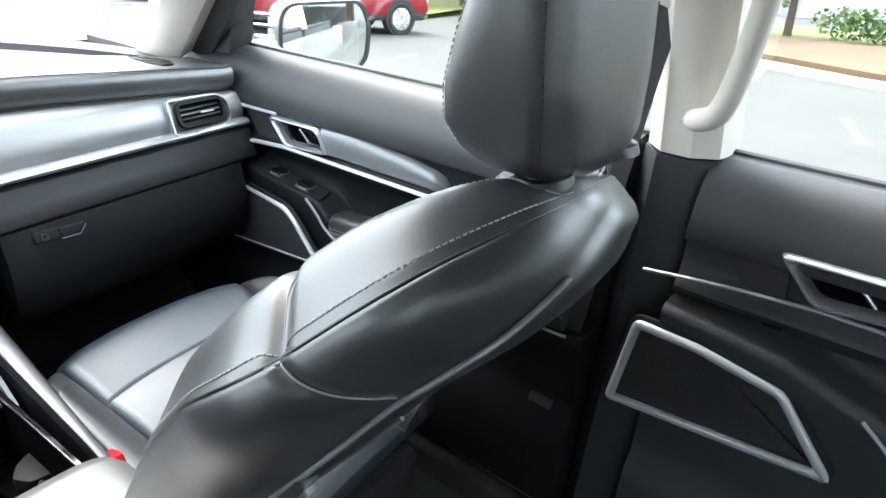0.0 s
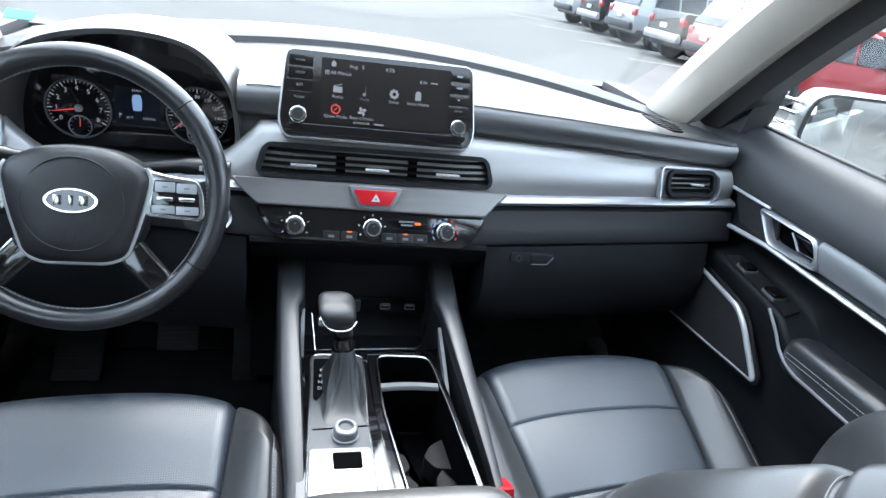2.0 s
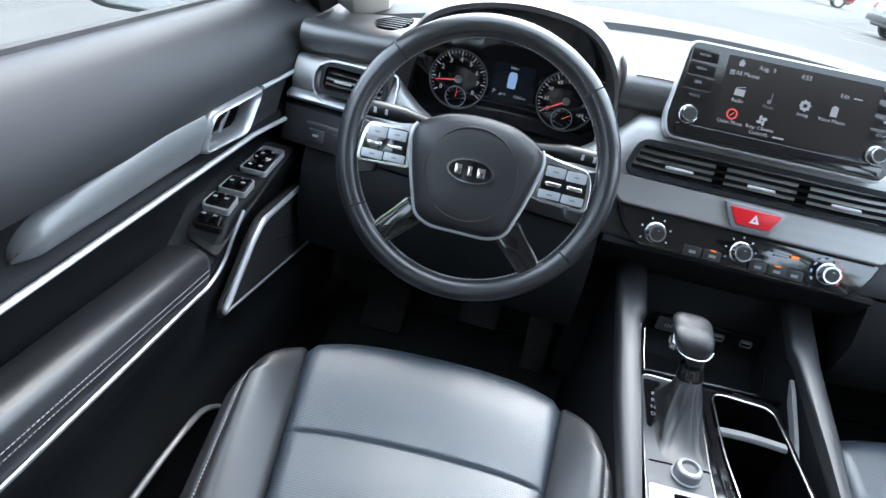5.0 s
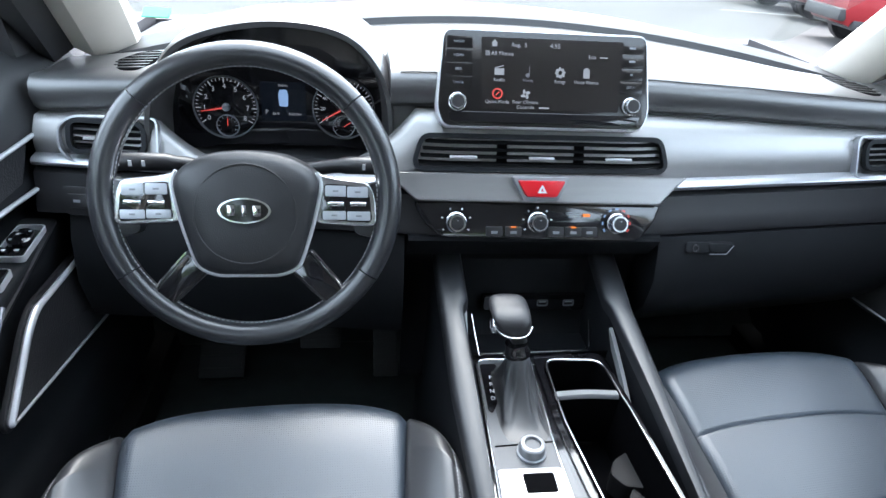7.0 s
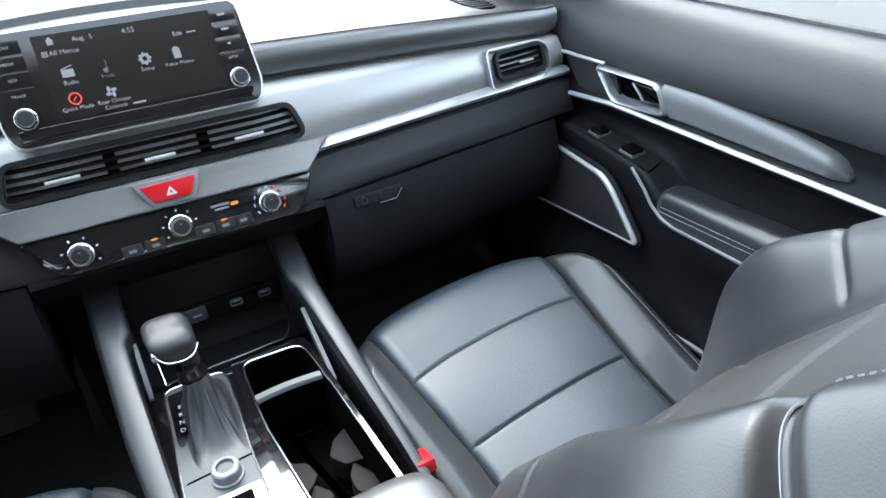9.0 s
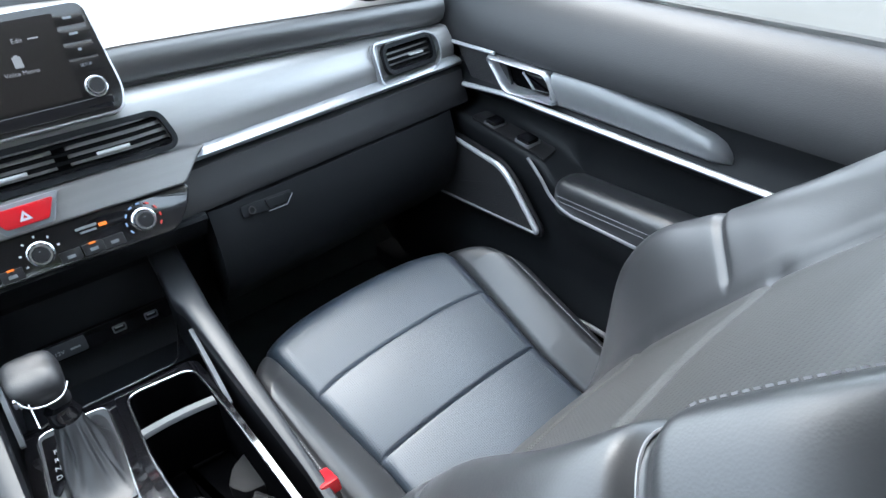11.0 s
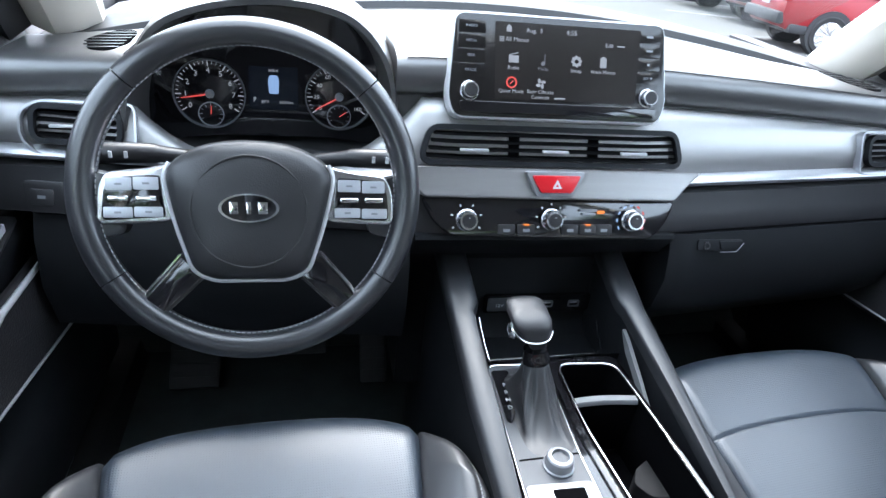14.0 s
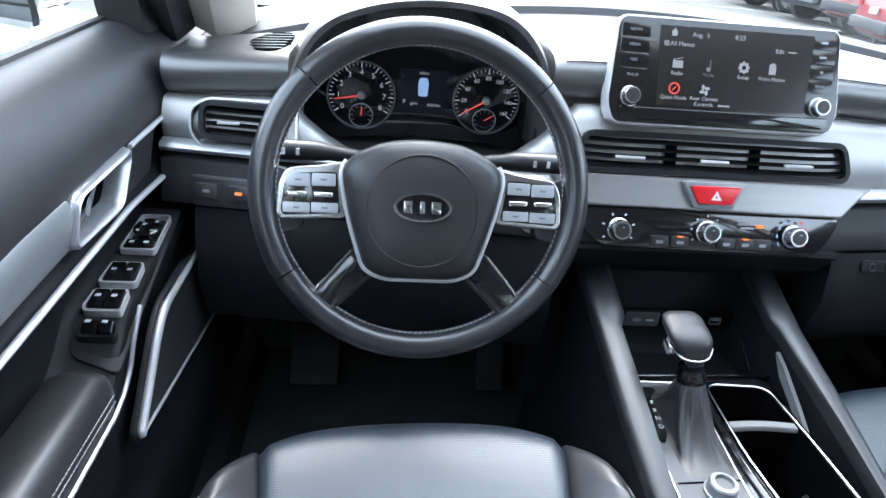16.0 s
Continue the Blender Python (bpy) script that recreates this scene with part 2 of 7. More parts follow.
def prism(bm, outline, depth, place, bevel=0.0, seg=2):
    """A plate: an outline of (a, b) pairs pushed from c = 0 to c = depth, laid in space by place(a, b, c)."""
    a = [bm.verts.new(place(x, y, 0.0)) for x, y in outline]
    b = [bm.verts.new(place(x, y, depth)) for x, y in outline]
    n = len(outline)
    fs = [bm.faces.new(a), bm.faces.new(b)] + [bm.faces.new((a[i], a[(i + 1) % n], b[(i + 1) % n], b[i])) for i in range(n)]
    if bevel:
        bmesh.ops.recalc_face_normals(bm, faces=fs)
        bmesh.ops.bevel(bm, geom=list(fs[1].edges), offset=bevel, segments=seg, affect="EDGES", profile=0.6)
    return bm


def rounded(pts, r, n=5):
    """An outline with its corners rounded by r."""
    out = []
    k = len(pts)
    for i in range(k):
        p, q, s = (Vector(pts[j % k]) for j in (i - 1, i, i + 1))
        u, v = p - q, s - q
        d = min(r, u.length * 0.45, v.length * 0.45)
        a, b = q + u.normalized() * d, q + v.normalized() * d
        for j in range(n + 1):
            t = j / n
            out.append(tuple((1 - t) ** 2 * a + 2 * t * (1 - t) * q + t * t * b))
    return out


def frame_ring(bm, outer, inner, depth, place):
    """A flat frame between two outlines of equally many points."""
    rings = [[place(x, y, c) for x, y in o] for o, c in ((outer, 0), (outer, depth), (inner, depth), (inner, 0))]
    return loft(bm, list(rings), loop=True)


def shrink(outline, d):
    """The outline moved inwards by d."""
    k = len(outline)
    cen = sum((Vector(p) for p in outline), Vector((0, 0))) / k
    out = []
    for i in range(k):
        p, q, s = Vector(outline[i - 1]), Vector(outline[i]), Vector(outline[(i + 1) % k])
        t = (s - p)
        nn = Vector((-t.y, t.x)).normalized() if t.length > 1e-9 else (cen - q).normalized()
        if nn.dot(cen - q) < 0:
            nn = -nn
        out.append(tuple(q + nn * d))
    return out


def stitches(bm, pts, step=0.0052, size=0.0008, lift=(0, 0, 0)):
    """Thread stitches along a line."""
    P = [Vector(p) + Vector(lift) for p in pts]
    acc, nextat = 0.0, 0.0
    for a, b in zip(P, P[1:]):
        d = b - a
        L = d.length
        while nextat < acc + L:
            p = a + d * ((nextat - acc) / L)
            q = d.normalized() * step * 0.32
            tube(bm, [p - q, p + q], size, n=4)
            nextat += step
        acc += L
    return bm


def lettering(name, body, size, m, mat, parent, depth=0.0003, align="CENTER"):
    """Raised writing, as a mesh."""
    cu = bpy.data.curves.new(name, "FONT")
    cu.body, cu.size, cu.extrude, cu.align_x, cu.align_y = body, size, depth, align, "CENTER"
    cu.resolution_u = 2
    tmp = new("tmp", cu)
    me = bpy.data.meshes.new_from_object(tmp)
    bpy.data.objects.remove(tmp)
    bpy.data.curves.remove(cu)
    me.name = name
    me.materials.clear()
    me.materials.append(mat)
    ob = new(name, me)
    ob.parent = parent
    ob.matrix_local = m
    return ob


def lerp(table, x):
    return float(np.interp(x, [a for a, _ in table], [b for _, b in table]))

# ---- the car's shell ----
def structure(name, bm, mat, label, category):
    ob = part(name, bm, mat)
    return tagged(ob, label, category, kind="structure")


bm = bmesh.new()
box(bm, (0, -0.3, 0.42), (1.62, 4.2, 0.04))
box(bm, (0, 1.62, 0.60), (1.62, 0.5, 0.03), m=Matrix.Rotation(radians(40), 4, "X"))
structure("floor", bm, CARPET, "black carpet on the car floor", "floor")

bm = bmesh.new()
loft(bm, [[(-0.76, y, z - 0.07), (-0.60, y, z), (0.60, y, z), (0.76, y, z - 0.07), (0.76, y, z + 0.0), (0.60, y, z + 0.05), (-0.60, y, z + 0.05), (-0.76, y, z + 0.0)] for y, z in ((0.60, 1.665), (0.4, 1.68), (-0.6, 1.70), (-1.8, 1.66), (-2.4, 1.60))])
structure("ceiling", bm, HEADLINER, "beige fabric headliner under the roof", "ceiling")

bm = bmesh.new()
box(bm, (0, -2.42, 0.85), (1.7, 0.06, 0.85))
box(bm, (0, 1.86, 0.75), (1.75, 0.05, 0.75))
for s in (-1, 1):
    box(bm, (s * 0.80, 1.56, 0.78), (0.05, 0.55, 0.72))
structure("wall_end", bm, DARK, "dark plastic lining that closes the cabin", "wall")

# outer body: hood and flanks in silver paint
PAINT = material("silver_grey_paint", (0.34, 0.35, 0.34), 0.3, metal=0.5, vary=0.05, scale=10, coat=0.8)
bm = bmesh.new()
loft(bm, [[(-w, y, z - 0.06), (-w, y, z - 0.02), (-w * 0.5, y, z), (w * 0.5, y, z), (w, y, z - 0.02), (w, y, z - 0.06)] for y, z, w in ((1.78, 1.10, 0.86), (2.2, 1.06, 0.88), (2.6, 0.98, 0.86), (2.85, 0.86, 0.80))])
structure("hood", bm, PAINT, "silver grey car hood beyond the windscreen", "hood")
for k, s in enumerate((-1, 1)):
    bm = bmesh.new()
    for y0, y1 in ((0.19, 1.40), (-0.95, 0.17)):
        loft(bm, [[(s * 0.88, y, 1.165), (s * 0.905, y, 1.16), (s * 0.94, y, 1.02), (s * 0.95, y, 0.75), (s * 0.93, y, 0.40), (s * 0.89, y, 0.40), (s * 0.89, y, 1.02)] for y in (y0, y1)])
    box(bm, (s * 0.9, -1.7, 0.8), (0.05, 1.5, 0.75))
    structure("wall_outer_" + "ab"[k], bm, PAINT, "silver grey painted outer door skin", "wall")

# sill covers in the door openings
for k, s in enumerate((-1, 1)):
    bm = bmesh.new()
    loft(bm, [[(s * 0.70, y, 0.44), (s * 0.72, y, 0.47), (s * 0.90, y, 0.475), (s * 0.90, y, 0.42)] for y in (-0.95, 1.5)])
    structure("sill_" + "ab"[k], bm, DARK, "black plastic sill cover", "sill")
    for y0, y1 in ((0.22, 0.47), (0.60, 1.10)):
        bm = bmesh.new()
        box(bm, (s * 0.772, (y0 + y1) / 2, 0.477), (0.030, y1 - y0, 0.006), 0.002)
        structure("sill_strip", bm, TRIM, "satin metal strip on the door sill", "trim")

# windscreen and side windows
def pane(name, quad, label):
    bm = bmesh.new()
    q = [Vector(p) for p in quad]
    nn = (q[1] - q[0]).cross(q[2] - q[0]).normalized() * 0.004
    loft(bm, [q, [p + nn for p in q]])
    ob = structure(name, bm, GLASS, label, "window")
    ob.visible_shadow = False
    return ob


pane("window_windscreen", [(-0.76, 1.66, 1.17), (0.76, 1.66, 1.17), (0.60, 0.62, 1.68), (-0.60, 0.62, 1.68)], "clear raked windscreen glass")
for k, s in enumerate((-1, 1)):
    pane("window_front_" + "ab"[k], [(s * 0.862, 1.30, 1.16), (s * 0.862, 0.20, 1.16), (s * 0.70, 0.18, 1.60), (s * 0.70, 0.78, 1.60)], "clear front door window glass")
    pane("window_rear_" + "ab"[k], [(s * 0.862, 0.10, 1.16), (s * 0.862, -0.95, 1.16), (s * 0.70, -0.95, 1.60), (s * 0.70, 0.10, 1.60)], "clear rear door window glass")

# pillars
def pillar(bm, pts, w, d, side):
    rings = []
    for (x, y, z), ww, dd in zip(pts, w, d):
        rings.append([(x * side, y - ww / 2, z), ((x - dd * 0.7) * side, y - ww * 0.42, z), ((x - dd) * side, y - ww * 0.15, z), ((x - dd) * side, y + ww * 0.2, z), ((x - dd * 0.6) * side, y + ww * 0.45, z), (x * side, y + ww / 2, z)])
    return loft(bm, rings)


for k, s in enumerate((-1, 1)):
    n = "ab"[k]
    # windscreen pillar: inner beige cover, outer black seal
    bm = bmesh.new()
    A0, A1 = Vector((s * (0.753 if s > 0 else 0.735), 1.40, 1.165)), Vector((s * 0.60, 0.66, 1.64))
    rings = []
    for i in range(9):
        t = i / 8
        c = A0.lerp(A1, t) + Vector((0, 0, 0.03 * math.sin(t * math.pi)))
        rings.append([c + Vector((s * dx, dy, dz)) for dx, dy, dz in ((-0.045, 0.05, 0.0), (-0.05, 0.01, -0.012), (-0.03, -0.035, -0.02), (0.0, -0.065, -0.018), (0.03, -0.075, 0.0), (0.05, 0.0, 0.04), (0.0, 0.06, 0.04))])
    loft(bm, rings)
    structure("pillar_front_" + n, bm, BEIGE, "beige trimmed windscreen pillar", "pillar")
    bm = bmesh.new()
    rings = []
    for i in range(9):
        t = i / 8
        c = A0.lerp(A1, t) + Vector((s * (0.075 - 0.02 * t), -0.075, 0.012 + 0.03 * math.sin(t * math.pi)))
        rings.append([c + Vector((s * dx, dy, dz)) for dx, dy, dz in ((-0.045, 0.01, -0.012), (-0.025, -0.035, -0.03), (0.03, -0.04, -0.01), (0.05, 0.06, 0.04), (0.0, 0.05, 0.03))])
    loft(bm, rings)
    # small black corner cover ahead of the door glass
    loft(bm, [[(s * x, y, z) for y, z in ((1.20, 1.175), (1.46, 1.16), (1.33, 1.27), (1.17, 1.30))] for x in (0.80, 0.86)])
    structure("seal_front_" + n, bm, RUBBER, "black rubber window seal and corner cover", "seal")
    # centre pillar
    bm = bmesh.new()
    pillar(bm, [(0.87, 0.155, 1.19), (0.85, 0.16, 1.30), (0.80, 0.165, 1.48), (0.70, 0.17, 1.66)], [0.12, 0.115, 0.12, 0.16], [0.085, 0.085, 0.085, 0.085], s)
    structure("pillar_centre_" + n, bm, BEIGE, "beige trimmed centre pillar", "pillar")
    bm = bmesh.new()
    pillar(bm, [(0.88, 0.17, 0.42), (0.88, 0.165, 0.8), (0.875, 0.16, 1.186)], [0.16, 0.14, 0.12], [0.11, 0.09, 0.088], s)
    structure("pillar_base_" + n, bm, REARPLASTIC, "black lower cover of the centre pillar", "pillar")


for s in (-1, 1):
    bm = bmesh.new()
    tube(bm, curve_points([(s * 0.80, 0.150, 1.244), (s * 0.772, 0.135, 1.246), (s * 0.757, 0.108, 1.262), (s * 0.752, 0.094, 1.31), (s * 0.75, 0.084, 1.40), (s * 0.75, 0.08, 1.49), (s * 0.765, 0.10, 1.53), (s * 0.79, 0.15, 1.54)], 6), 0.0155, n=12)
    tagged(part("grab_handle", bm, BEIGE), "beige plastic grab handle on the centre pillar", "handle", group="grab handles")
    belt = thing("seat_belt", "black seat belt hanging from the centre pillar", "seat belt", (s * 0.76, 0.2, 1.40), group="seat belts")
    bm = bmesh.new()
    strap = curve_points([(0, 0.0, -0.02), (-s * 0.004, 0.012, -0.10), (-s * 0.002, 0.03, -0.25), (s * 0.0, 0.07, -0.60), (s * -0.005, 0.13, -0.87)], 6)
    loft(bm, [[p + Vector((0.001, -0.023, 0)), p + Vector((0.001, 0.023, 0)), p + Vector((-0.001, 0.023, 0)), p + Vector((-0.001, -0.023, 0))] for p in strap])
    part("strap", bm, BELT, belt)
    bm = bmesh.new()
    box(bm, (s * 0.005, -0.002, -0.005), (0.03, 0.075, 0.035), 0.012, 3, m=Matrix.Rotation(radians(18), 4, "X"))
    part("guide_loop", bm, BEIGE, belt, "beige belt guide")
# ---- doors ----
REAR_LEDGE = [(-1.0, 0.90), (-0.30, 0.90), (-0.18, 0.93), (-0.06, 0.968), (0.12, 0.985)]
LEDGE = [(-1.0, 0.90), (0.3, 0.870), (0.76, 0.868), (0.80, 0.885), (0.86, 0.932), (1.12, 0.955), (1.3, 0.96)]


def door_section(y):
    """The lining's cross-section at y: (distance from the car's middle, height)."""
    L = lerp(LEDGE if y > 0.17 else REAR_LEDGE, y)
    reach = lerp([(-1, 0.735), (-0.3, 0.735), (-0.15, 0.738), (0.15, 0.742), (0.22, 0.736), (0.7, 0.736), (0.80, 0.738), (0.86, 0.742), (1.25, 0.746)], y)
    return [(0.868, 1.15), (0.863, 1.183), (0.850, 1.192), (0.829, 1.189), (0.808, 1.176), (0.791, 1.155), (0.778, 1.125), (0.769, 1.090), (0.772, 1.080),
            (0.786, 1.076), (0.788, 1.050), (0.786, 1.026), (0.774, 1.016), (0.770, 1.006), (0.776, 0.996), (0.800, 0.990), (0.812, 0.970), (0.808, L + 0.012),
            (0.795, L + 0.002), (reach + 0.012, L), (reach + 0.003, L - 0.004), (reach, L - 0.014), (reach + 0.006, L - 0.04), (reach + 0.016, L - 0.075), (max(0.746, reach + 0.018), 0.79), (max(0.752, reach + 0.02), 0.74),
            (0.760, 0.70), (0.742, 0.675), (0.735, 0.64), (0.738, 0.52), (0.765, 0.46), (0.868, 0.45)]


def door_lining(side, y0, y1, name, label):
    ys = np.linspace(y0, y1, max(int((y1 - y0) / 0.04), 4))
    bm = bmesh.new()
    loft(bm, [[(side * x, y, z) for x, z in [(0.868, 1.074), (0.80, 1.074)] + door_section(y)[9:]] for y in ys])
    # same plastic front and rear: darkened copy in front, lightened copy behind
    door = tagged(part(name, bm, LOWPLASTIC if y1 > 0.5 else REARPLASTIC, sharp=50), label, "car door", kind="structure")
    bm = bmesh.new()
    loft(bm, [[(side * x, y, z) for x, z in door_section(y)[:9] + [(0.800, 1.077), (0.868, 1.077)]] for y in ys])
    part("upper_pad", bm, DOORPAD, door, "soft black grained upper pad", sharp=50)
    return door


def speaker_outline(front, s):
    if front:
        return rounded([(1.147, 0.912), (0.945, 0.892), (0.915, 0.872), (0.843, 0.796), (0.846, 0.784), (1.239, 0.749)] if s > 0 else [(1.196, 0.878), (0.938, 0.886), (0.905, 0.868), (0.812, 0.790), (0.815, 0.779), (1.296, 0.703)], 0.016)
    return rounded([(0.147, 0.948), (0.055, 0.946), (-0.065, 0.926), (-0.143, 0.832), (-0.146, 0.822), (0.168, 0.795)], 0.012)


def furnish_door(door, s, front, pod):
    """Trim, handle, armrest, speaker and switches of one door lining."""
    dy = 0.0 if front else -1.03
    P = lambda x: (lambda a, b, c: (s * (x - c), a, b))
    y_hi = 1.19 if front else 0.16
    # long bright strip with its dark lower lip
    bm = bmesh.new()
    zline = lambda y: lerp([(-1, 1.012), (0.97, 1.014), (1.09, 1.004), (1.2, 0.990)], y - (0 if front else dy)) + (0 if front else 0.028)
    tube(bm, [(s * 0.764, y, zline(y)) for y in np.linspace(y_hi, -0.95 if not front else 0.24, 40)], (0.0058 if s > 0 else 0.0044) if front else 0.0036, n=10, flat=0.8)
    part("trim_strip", bm, BRIGHT if front else TRIM, door, "satin chrome strip")
    # upper short bright line and mesh wedge before the handle
    if front:
        bm = bmesh.new()
        tube(bm, [(s * 0.766, 1.125, 1.079), (s * 0.766, 1.0, 1.081)], 0.0035, n=6)
        part("trim_line", bm, BRIGHT, door, "thin bright line")
        bm = bmesh.new()
        prism(bm, rounded([(1.125, 1.078), (0.985, 1.080), (0.96, 1.016), (1.07, 1.008)], 0.006), 0.006, P(0.782))
        part("tweeter_mesh", bm, GRILLE, door, "black perforated tweeter grille")
    else:
        bm = bmesh.new()
        prism(bm, rounded([(0.055, 1.098), (-0.02, 1.096), (-0.03, 1.03), (0.03, 1.04)], 0.012), 0.008, P(0.782), 0.003)
        part("tweeter_mesh", bm, DARK, door, "black plastic cover")
    # handle: bright frame with a dark cup and lever
    hy = (0.0 if s > 0 else -0.026) if front else -1.030
    hz = (0.0 if s > 0 else 0.008) if front else 0.028
    shape = lambda q: [(a + hy, b + hz) for a, b in q]
    outer = rounded(shape([(1.028, 1.076), (0.868, 1.078), (0.838, 1.026), (0.970, 1.014)]), 0.016, 6)
    inner = rounded(shape([(1.004, 1.067), (0.873, 1.070), (0.847, 1.033), (0.966, 1.027)]), 0.013, 6)
    bm = bmesh.new()
    crest = [((a + c) / 2, (b + d) / 2) for (a, b), (c, d) in zip(outer, inner)]
    loft(bm, [[P(0.786)(a, b, h) for a, b in o] for o, h in ((outer, 0), (outer, 0.016), ([(a * 0.6 + c * 0.4, b * 0.6 + d * 0.4) for (a, b), (c, d) in zip(outer, crest)], 0.025), (crest, 0.027), ([(a * 0.5 + c * 0.5, b * 0.5 + d * 0.5) for (a, b), (c, d) in zip(inner, crest)], 0.024), (inner, 0.014), (inner, 0))], loop=True)
    handle = part("door_handle", bm, TRIM, door, "satin chrome door handle", sharp=50)
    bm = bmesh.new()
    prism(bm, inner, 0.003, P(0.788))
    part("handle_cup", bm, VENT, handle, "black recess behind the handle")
    # pull lever: a slanted black blade with a bright edge
    bm = bmesh.new()
    prism(bm, rounded(shape([(0.935, 1.062), (0.878, 1.064), (0.856, 1.038), (0.905, 1.034)]), 0.006), 0.013, P(0.787), 0.004, 3)
    lever = part("lever", bm, GLOSS, handle)
    bm = bmesh.new()
    tube(bm, [P(0.774)(a, b, 0) for a, b in shape([(0.934, 1.061), (0.918, 1.048), (0.906, 1.036)])], 0.0022, n=8)
    part("lever_edge", bm, TRIM, lever)
    # pale pad behind the handle
    if front:
        bm = bmesh.new()
        rings = []
        for y in list(np.linspace(0.862, 0.60, 24)) + list(np.linspace(0.59, 0.536, 12)):
            zt = lerp([(0.534, 1.030), (0.541, 1.042), (0.552, 1.052), (0.568, 1.059), (0.628, 1.069), (0.777, 1.081), (0.87, 1.079)], y)
            k = min(1.0, (y - 0.532) / 0.03) ** 0.5
            rings.append([P(0.790)(y + hy, z + hz, c) for z, c in ((1.025, 0.0), (1.025, 0.018 * k), (1.029, 0.022 * k), (1.029 + (zt - 1.029) * 0.45, 0.025 * k), (1.029 + (zt - 1.029) * 0.60, 0.025 * k), (zt - 0.005, 0.021 * k), (zt, 0.015 * k), (zt, 0.0))])
        loft(bm, rings)
        part("grip_pad", bm, GREYTRIM, door, "grey leather-look grip pad", sharp=50)
    else:
        bm = bmesh.new()
        prism(bm, rounded([(-0.17, 1.10), (-0.5, 1.10), (-0.5, 1.046), (-0.19, 1.046)], 0.012), 0.022, P(0.783), 0.008, 3)
        part("grip_pad", bm, GREYTRIM, door, "grey leather-look grip pad")
    # armrest
    ya, yb = (0.815 if s > 0 else 0.785, 0.26) if front else (-0.33, -0.9)
    bm = bmesh.new()
    rings = []
    for y, sc in ((ya, 0.55), (ya - 0.006, 0.85), (ya - 0.02, 1.0), (0.5 * (ya + yb), 1.0), (yb, 1.0)):
        up = lerp([(0.25, 0.012), (0.5, 0.002), (0.8, -0.014)], y) if front else 0.0
        cx, cz = 0.758, 0.900 + up
        prof = [(0.800, 0.872), (0.797, 0.918), (0.790, 0.926), (0.775, 0.930), (0.750, 0.929), (0.738, 0.924), (0.732, 0.914), (0.731, 0.895), (0.735, 0.866), (0.752, 0.860)]
        rings.append([(s * (cx + (x - cx) * sc), y, cz + (z + up - cz) * sc) for x, z in prof])
    loft(bm, rings)
    arm = part("armrest", bm, LEATHER, door, "padded black leather armrest", sharp=60)
    if front:
        bm = bmesh.new()
        for dz in (0.0, -0.009):
            line = [(s * 0.7295, y, 0.903 + dz + lerp([(0.25, 0.012), (0.5, 0.002), (0.8, -0.014)], y)) for y in np.linspace(ya - 0.02, yb, 20)]
            stitches(bm, line, 0.006, 0.0007)
        part("stitching", bm, THREAD, arm, "pale double stitching")
    # bright lower edge line of the armrest carrier
    bm = bmesh.new()
    tube(bm, curve_points([(s * 0.733, y, z) for y, z in ((0.875 + dy, 0.932), (0.842 + dy, 0.905), (0.815 + dy, 0.878), (0.775 + dy, 0.862), (0.70 + dy, 0.862), (0.25 + dy, 0.872))], 5), 0.0030, n=8)
    part("edge_line", bm, TRIM, door, "thin satin edge line")
    # speaker grille in its bright frame
    o = speaker_outline(front, s)
    tilt = (lambda a, b, c: (s * (0.742 - c), a, b)) if front else (lambda a, b, c: (s * (0.749 - c), a, b))
    bm = bmesh.new()
    prism(bm, shrink(o, -0.008), 0.006, tilt, 0.003)
    part("speaker_bezel", bm, SOFT, door)
    bm = bmesh.new()
    mid = shrink(o, 0.003 if front else 0.005)
    if front:
        # broad along the upper edge, a thin line along the foot
        upper = mid[3:28]
        tube(bm, [tilt(a, b, 0.010) for a, b in upper], [0.0062 * min(1, 0.35 + i / 6, 0.45 + (len(upper) - 1 - i) / 5) for i in range(len(upper))], n=10, flat=0.9, up=(1, 0, 0))
        tube(bm, [tilt(a, b, 0.010) for a, b in mid[24:33]], 0.0022, n=8, up=(1, 0, 0))
    else:
        tube(bm, [tilt(a, b, 0.011) for a, b in mid], 0.0072, n=10, closed=True, flat=0.9, up=(1, 0, 0))
    sp = part("speaker_frame", bm, BRIGHT, door, "satin chrome speaker surround")
    bm = bmesh.new()
    prism(bm, shrink(o, 0.006), 0.009, tilt)
    part("speaker_grille", bm, GRILLE, sp, "black perforated speaker grille")
    # bottle pocket in the lower lining
    bm = bmesh.new()
    tube(bm, curve_points([(s * 0.735, 0.80 + dy, 0.60), (s * 0.728, 0.73 + dy, 0.655), (s * 0.728, 0.64 + dy, 0.662), (s * 0.73, 0.56 + dy, 0.655)], 6), 0.005, n=8)
    part("pocket_rim", bm, GREYTRIM, door)
